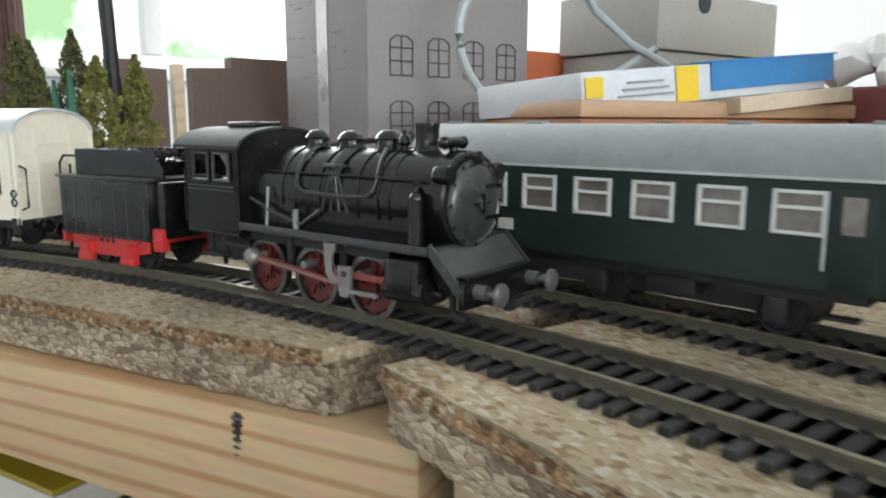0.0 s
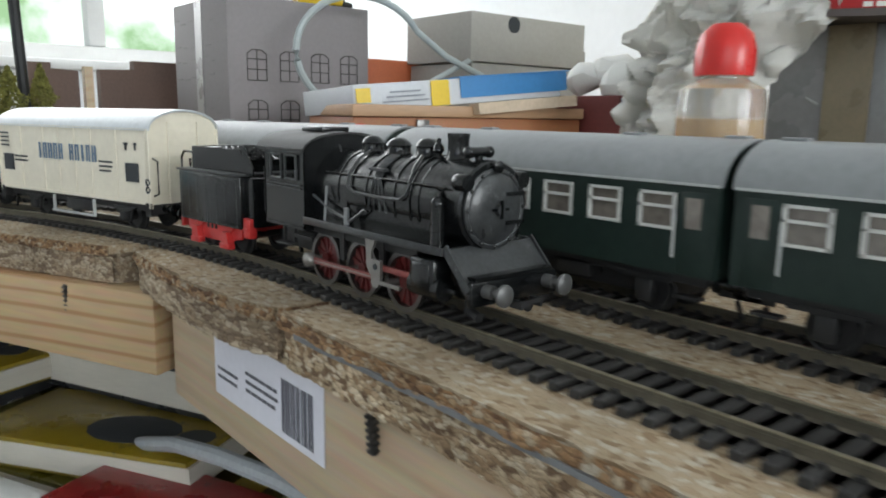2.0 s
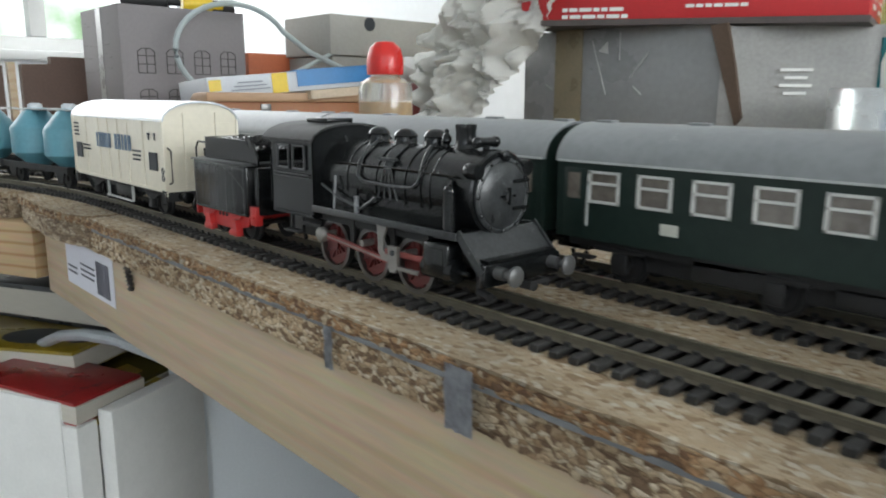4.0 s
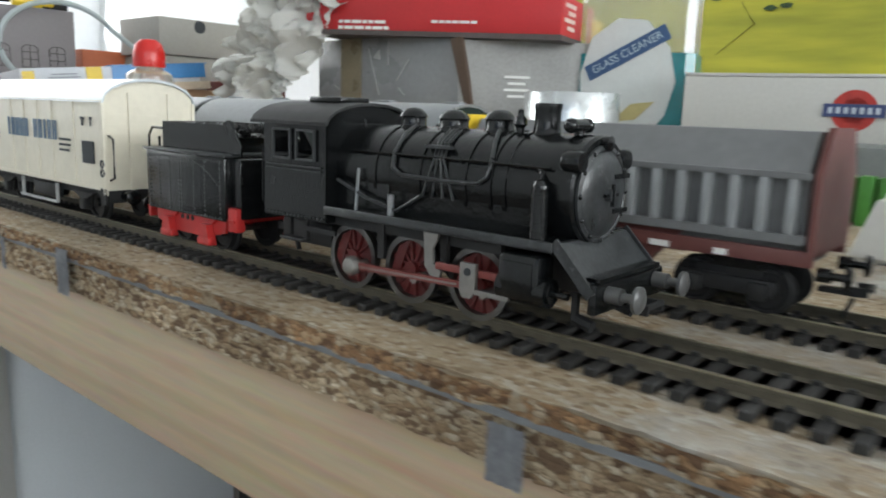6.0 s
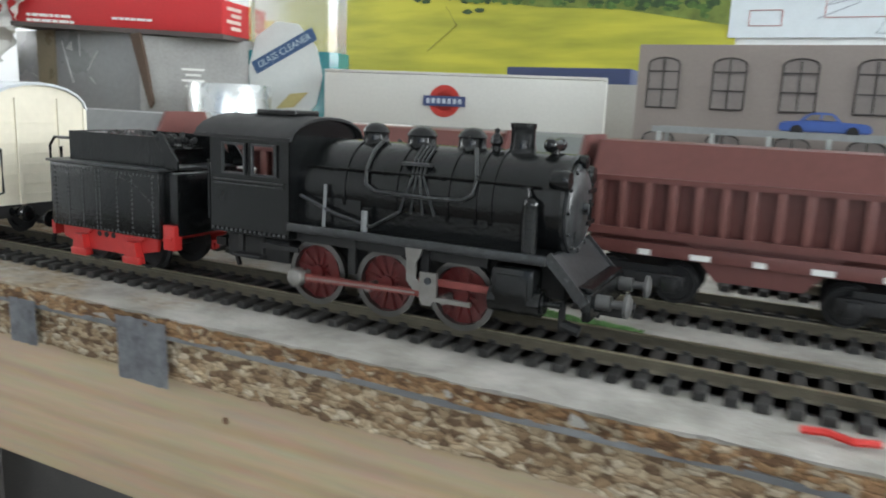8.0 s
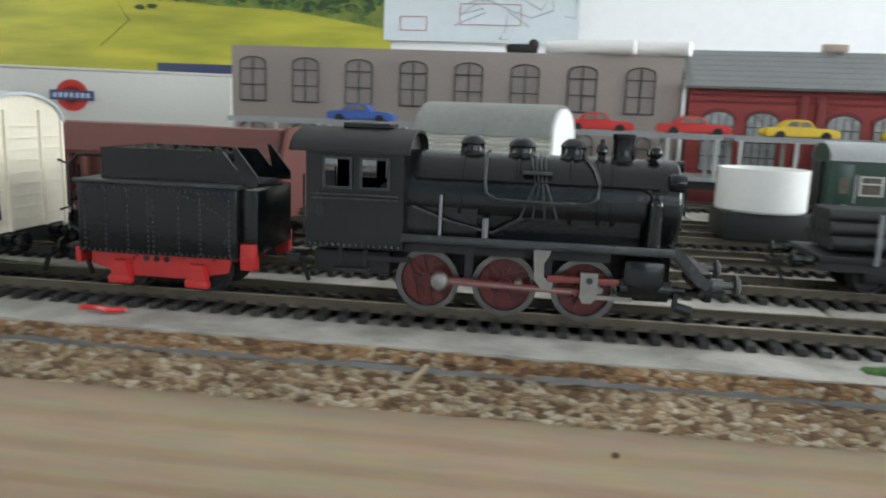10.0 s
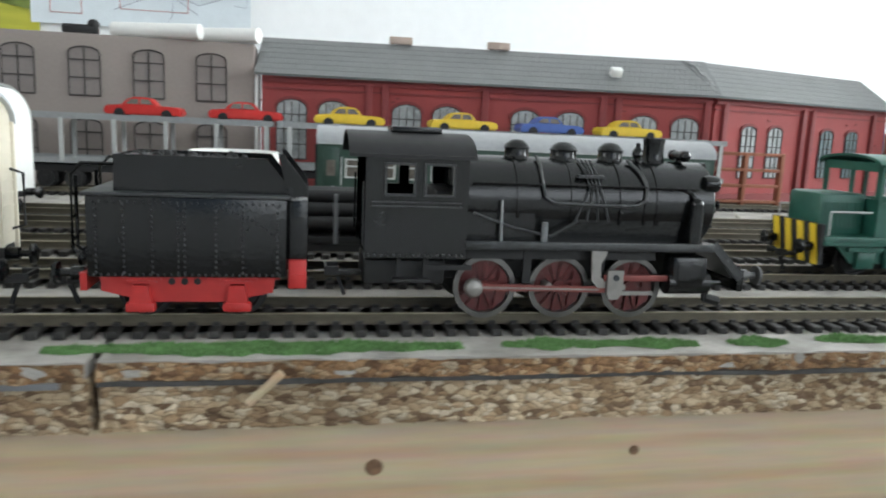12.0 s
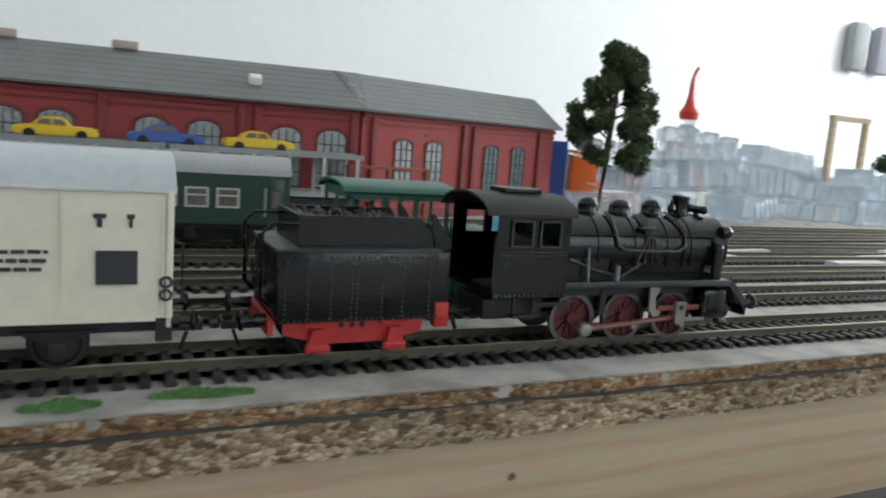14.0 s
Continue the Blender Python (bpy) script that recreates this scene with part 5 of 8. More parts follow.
    # long black blocks stand in for the shadow beneath the coach
    box(bm, (0, 0, z0 - 0.0012), (length - 0.006, 0.026, 0.0030))
    box(bm, (0, 0, z0 - 0.0050), (length - 0.030, 0.015, 0.0070))
    for s in (-1, 1):
        box(bm, (-0.012, s * 0.0100, z0 - 0.004), (0.020, 0.006, 0.0060), bev=0.0006)
        box(bm, (0.020, s * 0.0100, z0 - 0.004), (0.012, 0.006, 0.0050), bev=0.0006)
        for e in (-1, 1):
            box(bm, (e * (hl - 0.008), s * 0.0125, z0 - 0.006), (0.0070, 0.0030, 0.0008))
    frame_o = part("underframe", bm, BLACK_DULL, root, "black underframe with boxes, filled out to stand in for shadow")
    axles = (-hl * 0.68, 0.0, hl * 0.68) if not bogie else (-hl * 0.80, -hl * 0.55, hl * 0.55, hl * 0.80)
    for x in axles:
        wheelset(root, x, 0.0055)
        for s in (-1, 1):
            bm = bm_new()
            box(bm, (x, s * 0.0122, 0.0062), (0.0052, 0.0022, 0.0060), bev=0.0006)
            box(bm, (x, s * 0.0126, 0.0098), (0.0170, 0.0014, 0.0012))
            part("axle_guard", bm, BLACK_DULL, frame_o)
    for e in (-1, 1):
        buffer_pair(root, e * hl, 0.0110, e, BLACK)
        coupling(root, e * (hl - 0.001), 0.0062, e)
        bm = bm_new()
        box(bm, (e * (hl + 0.0011), 0, (z0 + ze) / 2), (0.0016, 0.0120, ze - z0 - 0.002), bev=0.0004)
        part("gangway", bm, BLACK_DULL, root, "black end gangway")
    return root


WINS = [-0.0486 + 0.0162 * k for k in range(7)]
x_, y_, a_ = on_track(-0.8125, T2)
NEAR_GROUP = "green coaches on the second track"
coach(pose(x_, y_, RAIL_Z, 0, 0, math.degrees(a_)), "dark green three-axle coach with a grey roof, standing", 0.1300, 0.0155, 0.0125, 0.0345, 0.0455, WINS, 0.0098, (0.0236, 0.0320), COACH_GREEN, ROOF_GREY, NEAR_GROUP)
coach(pose(-0.6785, T2, RAIL_Z), "dark green three-axle coach between two others", 0.1300, 0.0155, 0.0125, 0.0345, 0.0455, WINS, 0.0098, (0.0236, 0.0320), COACH_GREEN, ROOF_GREY, NEAR_GROUP)
coach(pose(-0.5445, T2, RAIL_Z), "dark green three-axle coach with white window frames", 0.1300, 0.0155, 0.0125, 0.0345, 0.0455, WINS, 0.0098, (0.0236, 0.0320), COACH_GREEN, ROOF_GREY, NEAR_GROUP)
coach(pose(0.325, 0.180, RAIL_Z, 0, 0, -4), "far green bogie coach with a grey roof on a siding", 0.198, 0.0150, 0.0110, 0.0345, 0.0430, [-0.081 + 0.0138 * k for k in range(12) if k != 6], 0.0095, (0.0190, 0.0275), COACH_GREEN2, mat("far_roof", (0.33, 0.34, 0.345), 0.42, var=0.12, scale=40, bump=0.05), "", True, True)


coach(pose(-0.4085, T2, RAIL_Z), "dark green three-axle coach, last of the green ones", 0.1300, 0.0155, 0.0125, 0.0345, 0.0455, WINS, 0.0098, (0.0236, 0.0320), COACH_GREEN, ROOF_GREY, NEAR_GROUP)


def hopper(m, length, side_mat, rib_mat, label, logo, left_end=None):
    root = thing("hopper_wagon", label, "model wagon", m=m, group="hopper wagons on the second track")
    hl = length / 2
    hw = 0.0152
    bm = bm_new()
    prism(bm, [(-0.0100, 0.0120), (0.0100, 0.0120), (hw - 0.0028, 0.0180), (hw - 0.0028, 0.0318), (hw - 0.0006, 0.0318), (0.0085, 0.0415), (-0.0085, 0.0415), (-hw + 0.0006, 0.0318), (-hw + 0.0028, 0.0318), (-hw + 0.0028, 0.0180)], -hl + 0.003, hl - 0.003, "x")
    body = part("body", bm, side_mat, root, "ribbed hopper body with a sloped top")
    bm = bm_new()
    for s in (-1, 1):
        box(bm, (0, s * (hw - 0.0004), 0.0322), (length - 0.004, 0.0012, 0.0014))
        box(bm, (0, s * (hw - 0.0004), 0.0186), (length - 0.004, 0.0016, 0.0020))
    part("rail_band", bm, side_mat, body)
    n = int(length / 0.0062)
    for s in (-1, 1):
        for k in range(n):
            x = -hl + 0.0055 + k * (length - 0.011) / (n - 1)
            bm = bm_new()
            box(bm, (x, s * (hw - 0.0014), 0.0254), (0.0021, 0.0030, 0.0128), bev=0.0002)
            part("rib", bm, rib_mat, body)
    for e in (-1, 1):
        bm = bm_new()
        prism(bm, [(-hw, 0.0150), (hw, 0.0150), (hw, 0.0325), (0.0092, 0.0425), (-0.0092, 0.0425), (-hw, 0.0325)], e * hl - 0.0014, e * hl, "x")
        part("end_plate", bm, left_end if left_end and e < 0 else BROWN_RED, body, "yellow end plate" if left_end and e < 0 else "red-brown end plate")
    for s in (-1, 1):
        bm = bm_new()
        prism(bm, [(-hl * 0.40, 0.0175), (hl * 0.40, 0.0175), (hl * 0.22, 0.0080), (-hl * 0.22, 0.0080)], s * 0.0105, s * 0.0132, "y")
        part("chute", bm, BROWN_RED, root, "red-brown discharge chute")
        part("sole_bar", one_box((0, s * 0.0141, 0.0145), (length, 0.0014, 0.0034), 0.0002), BROWN_RED, root)
    bm = bm_new()
    for s in (-1, 1):
        for k in range(5):
            box(bm, (-hl * 0.6 + k * hl * 0.3, s * 0.0150, 0.0138), (0.0030 + 0.002 * (k % 2), 0.0004, 0.0014))
    part("small_plate", bm, WHITE_P, root, "small white plates")
    if logo:
        bm = bm_new()
        for s in (-1, 1):
            for dx in (-0.0022, 0.0022):
                box(bm, (dx - hl * 0.69, s * (hw + 0.0003), 0.0252), (0.0034, 0.0004, 0.0026), Matrix.Rotation(0.4, 4, "Y"), 0.0001)
            box(bm, (-hl * 0.69, s * (hw + 0.0003), 0.0252), (0.0052, 0.0004, 0.0008))
        part("emblem", bm, WHITE_P, body, "white arrow emblem")
    for e in (-1, 1):
        bm = bm_new()
        for s in (-1, 1):
            box(bm, (e * hl * 0.62, s * 0.0115, 0.0062), (0.0225, 0.0020, 0.0038), bev=0.0006)
            for dx in (-0.0075, 0.0075):
                box(bm, (e * hl * 0.62 + dx, s * 0.0128, 0.0055), (0.0040, 0.0018, 0.0040), bev=0.0005)
        box(bm, (e * hl * 0.62, 0, 0.0085), (0.016, 0.022, 0.0026))
        part("bogie", bm, BLACK_DULL, root, "black bogie frame")
        for dx in (-0.0085, 0.0085):
            wheelset(root, e * hl * 0.62 + dx, 0.0052)
        buffer_pair(root, e * hl, 0.0110, e, BLACK)
        coupling(root, e * (hl - 0.001), 0.0062, e)
    return root


grey_hopper = hopper(pose(-0.2855, T2, RAIL_Z), 0.098, mat("hopper_grey", (0.17, 0.172, 0.172), 0.5, var=0.12), GREY_RIB, "grey hopper wagon with pale ribs, one yellow end", False, YELLOW)
hopper(pose(-0.1580, T2, RAIL_Z), 0.107, BROWN_RED, mat("hopper_rib", (0.17, 0.065, 0.055), 0.5, var=0.12), "brown ribbed hopper wagon with a white emblem", True)
hopper(pose(-0.0360, T2, RAIL_Z), 0.092, BROWN_RED, mat("hopper_rib", (0.17, 0.065, 0.055), 0.5, var=0.12), "brown ribbed hopper wagon, last of the row", False)


bm = bm_new()
prism(bm, [(-0.0140, 0.0115), (0.0140, 0.0115), (0.0146, 0.0300), (0.0120, 0.0405), (0.0060, 0.0425), (-0.0060, 0.0425), (-0.0120, 0.0405), (-0.0146, 0.0300)], -0.0556, -0.0512, "x")
bmesh.ops.bevel(bm, geom=bm.edges[:], offset=0.0007, segments=2, affect="EDGES")
yellow_end = part("yellow_end_frame", bm, YELLOW, grey_hopper, "yellow plastic end frame")
for z in (0.0175, 0.0375):
    bm = bm_new()
    cyl(bm, (-0.0535, -0.0149 if z < 0.03 else -0.0135, z), (-0.0535, -0.012, z), 0.0010, seg=12)
    part("frame_hole", bm, INK, yellow_end)


def pipe_wagon():
    root = thing("pipe_wagon", "flat wagon loaded with black pipes between stakes", "model wagon", m=pose(0.2525, T2, RAIL_Z))
    hl = 0.078
    bm = bm_new()
    box(bm, (0, 0, 0.0105), (2 * hl, 0.028, 0.0022), bev=0.0003)
    for s in (-1, 1):
        box(bm, (0, s * 0.0128, 0.0088), (2 * hl, 0.0012, 0.0036))
    deck = part("deck", bm, BLACK_DULL, root, "dark flat wagon deck")
    rows = ((5, 0.0150), (4, 0.0190), (3, 0.0228))
    for n, z in rows:
        for k in range(n):
            y = (k - (n - 1) / 2) * 0.0049
            bm = bm_new()
            lathe(bm, (0, y, z), [(0.0019, -hl + 0.004), (0.0023, -hl + 0.004), (0.0023, hl - 0.004), (0.0019, hl - 0.004), (0.0018, hl - 0.010)], 14, Matrix.Rotation(radians(90), 4, "Y"))
            part("pipe", bm, BLACK_DULL, root)
    for x in (-0.062, -0.024, 0.013, 0.034, 0.052, 0.070):
        for s in (-1, 1):
            bm = bm_new()
            box(bm, (x, s * 0.0142, 0.0170), (0.0011, 0.0009, 0.0150), Matrix.Rotation(0.12 * (1 if x > 0 else 0), 4, "Y"))
            part("stake", bm, mat("stake_grey", (0.19, 0.195, 0.20), 0.45, var=0.15), root, "grey steel stake")
    for e in (-1, 1):
        bm = bm_new()
        for s in (-1, 1):
            box(bm, (e * 0.052, s * 0.0115, 0.0058), (0.024, 0.0020, 0.0036), bev=0.0006)
        box(bm, (e * 0.052, 0, 0.0075), (0.012, 0.022, 0.0020))
        part("bogie", bm, BLACK_DULL, root)
        for dx in (-0.009, 0.009):
            wheelset(root, e * 0.052 + dx, 0.0052)
        buffer_pair(root, e * hl, 0.0095, e, BLACK)
        coupling(root, e * hl, 0.0062, e)


pipe_wagon()


def shunter():
    root = thing("shunting_locomotive", "small green diesel shunter with yellow chevron plate", "model locomotive", m=pose(0.4345, T2, RAIL_Z))
    P = lambda n, bm, m=LOCO_GREEN, lab="", par=None: part(n, bm, m, par or root, lab)
    bm = bm_new()
    box(bm, (0.0, 0, 0.0130), (0.080, 0.0290, 0.0030), bev=0.0004)
    for s in (-1, 1):
        box(bm, (0, s * 0.0146, 0.0120), (0.080, 0.0006, 0.0012))
    P("footplate", bm)
    bm = bm_new()
    box(bm, (-0.0300, 0, 0.0215), (0.018, 0.0180, 0.0150), bev=0.0014)
    hood = P("long_hood", bm, LOCO_GREEN, "green engine hood with round ends")
    bm = bm_new()
    for s in (-1, 1):
        for k in range(9):
            box(bm, (-0.0370 + k * 0.0017, s * 0.0091, 0.0215), (0.0010, 0.0004, 0.0090))
    P("louvre", bm, LOCO_GREEN, "", hood)
    bm = bm_new()
    box(bm, (0.0270, 0, 0.0205), (0.023, 0.0180, 0.0130), bev=0.0014)
    P("short_hood", bm)
    bm = bm_new()
    for s in (-1, 1):
        y = s * 0.0142
        box(bm, (-0.0030, y, 0.0205), (0.0360, 0.0008, 0.0120))
        box(bm, (-0.0030, y, 0.0385), (0.0360, 0.0008, 0.0030))
        for x in (-0.0204, -0.0090, -0.0030, 0.0030, 0.0144):
            box(bm, (x, y, 0.0320), (0.0014, 0.0008, 0.0120))
    for x in (-0.0206, 0.0146):
        box(bm, (x, 0, 0.0210), (0.0008, 0.0280, 0.0130))
        box(bm, (x, 0, 0.0385), (0.0008, 0.0280, 0.0030))
        for y in (-0.0135, 0, 0.0135):
            box(bm, (x, y, 0.0320), (0.0008, 0.0014, 0.0120))
    cab = P("cab", bm, LOCO_GREEN, "glazed green cab")
    bm = bm_new()
    prism(bm, arch(0.0158, 0.0396, 0.0428) + [(p[0] * 0.96, p[1] - 0.0008) for p in arch(0.0158, 0.0396, 0.0428)][::-1], -0.0232, 0.0172, "x")
    P("cab_roof", bm, LOCO_GREEN, "", cab)
    bm = bm_new()
    prism(bm, [(-0.0140, 0.0045), (0.0140, 0.0045), (0.0140, 0.0185), (-0.0140, 0.0185)], -0.0412, -0.0398, "x")
    plate = P("warning_plate", bm, BLACK_DULL, "black plate with yellow slanted stripes")
    for k in range(4):
        bm = bm_new()
        prism(bm, [(-0.0138 + k * 0.0068, 0.0046), (-0.0106 + k * 0.0068, 0.0046), (-0.0076 + k * 0.0068, 0.0184), (-0.0108 + k * 0.0068, 0.0184)], -0.0416, -0.0412, "x")
        P("stripe", bm, YELLOW, "", plate)
    bm = bm_new()
    for s in (-1, 1):
        prism(bm, [(-0.034, 0.0116), (0.038, 0.0116), (0.035, 0.0060), (0.028, 0.0050), (-0.028, 0.0050)], s * 0.0118, s * 0.0130, "y")
        for x in (-0.023, 0.0, 0.024):
            box(bm, (x, s * 0.0136, 0.0062), (0.0070, 0.0024, 0.0060), bev=0.0007)
            box(bm, (x, s * 0.0138, 0.0100), (0.0140, 0.0012, 0.0016))
        for x in (-0.012, 0.014):
            box(bm, (x, s * 0.0142, 0.0072), (0.0070, 0.0014, 0.0074), bev=0.0003)
    P("frame", bm, LOCO_GREEN, "green side frame with steps")
    bm = bm_new()
    for s in (-1, 1):
        tube(bm, [(-0.0385, s * 0.0140, 0.0146), (-0.0385, s * 0.0140, 0.0230), (-0.0225, s * 0.0140, 0.0230)], 0.0004, 6)
        tube(bm, [(0.0385, s * 0.0140, 0.0146), (0.0385, s * 0.0140, 0.0230), (0.0165, s * 0.0140, 0.0230)], 0.0004, 6)
    P("handrail", bm, GREY_P)
    for x in (-0.023, 0.0, 0.024):
        wheelset(root, x, 0.0058)
    for e in (-1, 1):
        buffer_pair(root, e * 0.040, 0.0105, e, BLACK)
        coupling(root, e * 0.039, 0.0062, e)


shunter()


def old_van():
    root = thing("old_goods_van", "pale slatted goods van with a grey arched roof", "model wagon", m=pose(0.0700, 0.152, RAIL_Z, 0, 0, -20))
    hl, hw = 0.0330, 0.0150
    # white body colour paints in the strong light on the van's end
    bm = bm_new()
    prism(bm, [(-hw, 0.0110), (hw, 0.0110)] + arch(hw, 0.0400, 0.0530), -hl, hl, "x")
    body = part("body", bm, WHITE_P, root, "round-ended body painted white for the strong light on its end")
    bm = bm_new()
    for s in (-1, 1):
        for k in range(13):
            box(bm, (0, s * (hw + 0.0003), 0.0125 + k * 0.0022), (2 * hl - 0.002, 0.0012, 0.0013))
    part("slats", bm, mat("old_cream", (0.45, 0.44, 0.37), 0.6, var=0.15), body, "grey-cream side slats")
    bm = bm_new()
    prism(bm, arch(hw + 0.001, 0.0400, 0.0545) + arch(hw + 0.0002, 0.0400, 0.0535)[::-1], -hl - 0.001, hl - 0.001, "x")
    part("roof", bm, mat("old_roof", (0.23, 0.235, 0.22), 0.6, var=0.15), root, "dull grey roof")
    bm = bm_new()
    box(bm, (0, 0, 0.0098), (2 * hl, 0.026, 0.0026))
    part("underframe", bm, BLACK_DULL, root)
    for x in (-0.021, 0.021):
        wheelset(root, x, 0.0055)
    for e in (-1, 1):
        buffer_pair(root, e * hl, 0.0105, e, BLACK)


old_van()


# dark open wagons and a small tank engine on the sidings behind
def open_wagon(x, y, length, label, load):
    root = thing("open_wagon", label, "model wagon", m=pose(x, y, RAIL_Z), group="dark wagons on the sidings")
    hl = length / 2
    bm = bm_new()
    for s in (-1, 1):
        box(bm, (0, s * 0.0142, 0.0165), (length, 0.0010, 0.0110))
    for e in (-1, 1):
        box(bm, (e * (hl - 0.0005), 0, 0.0165), (0.0010, 0.0274, 0.0110))
    box(bm, (0, 0, 0.0112), (length - 0.001, 0.0274, 0.0012))
    part("body", bm, BLACK_DULL, root)
    for k in range(int(length / 0.012)):
        for s in (-1, 1):
            part("rib", one_box((-hl + 0.006 + k * 0.012, s * 0.0150, 0.0165), (0.0012, 0.0008, 0.0108)), BLACK_DULL, root)
    if load:
        r = random.Random(int(x * 1000))
        bm = bm_new()
        for _ in range(120):
            g = bmesh.ops.create_icosphere(bm, subdivisions=1, radius=r.uniform(0.001, 0.0022))
            bmesh.ops.transform(bm, matrix=Matrix.Translation((r.uniform(-hl + 0.003, hl - 0.003), r.uniform(-0.012, 0.012), 0.0205 + r.uniform(0, 0.002))), verts=g["verts"])
        tagged(part("load", bm, mat("rubble", (0.12, 0.11, 0.10), 0.9, var=0.3), root), kind="stuff")
    for e in (-1, 1):
        wheelset(root, e * hl * 0.6, 0.0052)
        buffer_pair(root, e * hl, 0.0100, e, BLACK)


open_wagon(-0.018, 0.146, 0.078, "dark open wagon loaded with rubble", True)
open_wagon(0.070, 0.098, 0.080, "dark empty open wagon on a siding", False)
bm = bm_new()
lathe(bm, (0, 0, 0), [(0.0182, 0.0), (0.0190, 0.001), (0.0190, 0.0185), (0.0182, 0.0185), (0.0178, 0.002), (0.0001, 0.002)], 32)
solid("white_tub", bm, WHITE_P, "round white plastic tub standing on a siding track", "tub", m=pose(0.1890, 0.150, 0.0166))
bm = bm_new()
box(bm, (0, 0, 0.0075), (0.016, 0.014, 0.015), bev=0.001)
bm2 = bm_new()
box(bm2, (0, 0, 0.0060), (0.036, 0.030, 0.0120), bev=0.0006)
solid("dark_plinth", bm2, BLACK_DULL, "square dark plinth under the white tub", "plinth", m=pose(0.189, 0.150, 0.0045))
solid("white_box", bm, WHITE_P, "small white plastic box beside the tub", "box", m=pose(0.2275, 0.148, 0.0048))


# car transporters with toy cars
def car(name, m, paint, label):
    root = thing(name, label, "toy car", m=m, group="toy cars on the transporter")
    bm = bm_new()
    prism(bm, [(-0.0215, 0.0025), (0.0215, 0.0025), (0.0218, 0.0060), (0.0190, 0.0075), (0.0085, 0.0080), (-0.0130, 0.0080), (-0.0205, 0.0075), (-0.0218, 0.0060)], -0.0082, 0.0082, "y")
    bmesh.ops.bevel(bm, geom=bm.edges[:], offset=0.0008, segments=2, affect="EDGES")
    part("body", bm, paint, root)
    bm = bm_new()
    prism(bm, [(-0.0125, 0.0079), (0.0080, 0.0079), (0.0038, 0.0122), (0.0, 0.0128), (-0.0060, 0.0126), (-0.0095, 0.0110)], -0.0068, 0.0068, "y")
    bmesh.ops.bevel(bm, geom=bm.edges[:], offset=0.0006, segments=2, affect="EDGES")
    part("cabin", bm, paint, root)
    bm = bm_new()
    for s in (-1, 1):
        prism(bm, [(-0.0095, 0.0086), (-0.0025, 0.0086), (-0.0025, 0.0116), (-0.0072, 0.0114)], s * 0.0069, s * 0.0071, "y")
        prism(bm, [(-0.0015, 0.0086), (0.0055, 0.0086), (0.0030, 0.0114), (-0.0015, 0.0116)], s * 0.0069, s * 0.0071, "y")
    part("side_window", bm, GLASS, root)
    for x in (-0.0130, 0.0130):
        for s in (-1, 1):
            bm = bm_new()
            cyl(bm, (x, s * 0.0066, 0.0030), (x, s * 0.0084, 0.0030), 0.0030, seg=14)
            part("wheel", bm, BLACK_DULL, root)
    return root


def transporter(x, length):
    root = thing("car_transporter", "two-deck grey car transporter wagon", "model wagon", m=pose(x, 0.284, RAIL_Z), group="car transporters before the shed")
    hl = length / 2
    for z, nm in ((0.0150, "lower_deck"), (0.0400, "upper_deck")):
        bm = bm_new()
        box(bm, (0, 0, z), (length, 0.024, 0.0010))
        for s in (-1, 1):
            box(bm, (0, s * 0.0124, z + 0.0010), (length, 0.0008, 0.0034))
        part(nm, bm, mat("deck_grey", (0.26, 0.27, 0.27), 0.5, var=0.15), root)
    for k in range(6):
        for s in (-1, 1):
            part("post", one_box((-hl + 0.004 + k * (length - 0.008) / 5, s * 0.0124, 0.0275), (0.0022, 0.0012, 0.0250)), GREY_P, root)
    bm = bm_new()
    box(bm, (0, 0, 0.0110), (length, 0.018, 0.0040))
    part("underframe", bm, BLACK_DULL, root)
    for dx in (-hl * 0.7, -hl * 0.5, hl * 0.5, hl * 0.7):
        wheelset(root, dx, 0.0052)


transporter(-0.035, 0.150)
transporter(0.125, 0.150)
transporter(0.290, 0.168)
transporter(0.4375, 0.120)
UP = RAIL_Z + 0.0406
for x, paint, lab in ((-0.024, BLUE, "small blue toy saloon car on the upper deck"), (0.126, CARRED, "small red toy saloon car on the upper deck"), (0.184, CARRED, "small red toy saloon car near the post"), (0.246, YELLOW, "small yellow toy saloon car on the upper deck"), (0.318, YELLOW, "small yellow toy saloon car in the middle"), (0.376, BLUE, "small blue toy saloon car between yellow ones"), (0.431, YELLOW, "small yellow toy saloon car at the end")):
    car("toy_car", pose(x, 0.284, UP), paint, lab)

# ---------------------------------------------------------------- card buildings
CARD_BROWN = mat("card_brown", (0.265, 0.225, 0.205), 0.8, var=0.07, scale=25, fine=500, bump=0.1)
LINE_DK = mat("card_line", (0.055, 0.048, 0.045), 0.8, var=0.2)
PANE_GREY = mat("card_pane", (0.235, 0.205, 0.19), 0.7, var=0.08)
BRICK_RED = mat("card_brick", (0.30, 0.052, 0.050), 0.75, var=0.14, scale=50, fine=900, bump=0.2)
BRICK_DK = mat("card_brick_dark", (0.20, 0.035, 0.036), 0.75, var=0.16, scale=50, fine=900, bump=0.2)
SLATE = mat("slate_card", (0.20, 0.205, 0.205), 0.75, var=0.14, scale=40, fine=700, bump=0.25)
WIN_LIGHT = mat("card_window", (0.34, 0.36, 0.36), 0.3, var=0.35, scale=120, bump=0.0)
WIN_DARK = mat("card_window_dark", (0.10, 0.15, 0.16), 0.3, var=0.4, scale=120, bump=0.0)


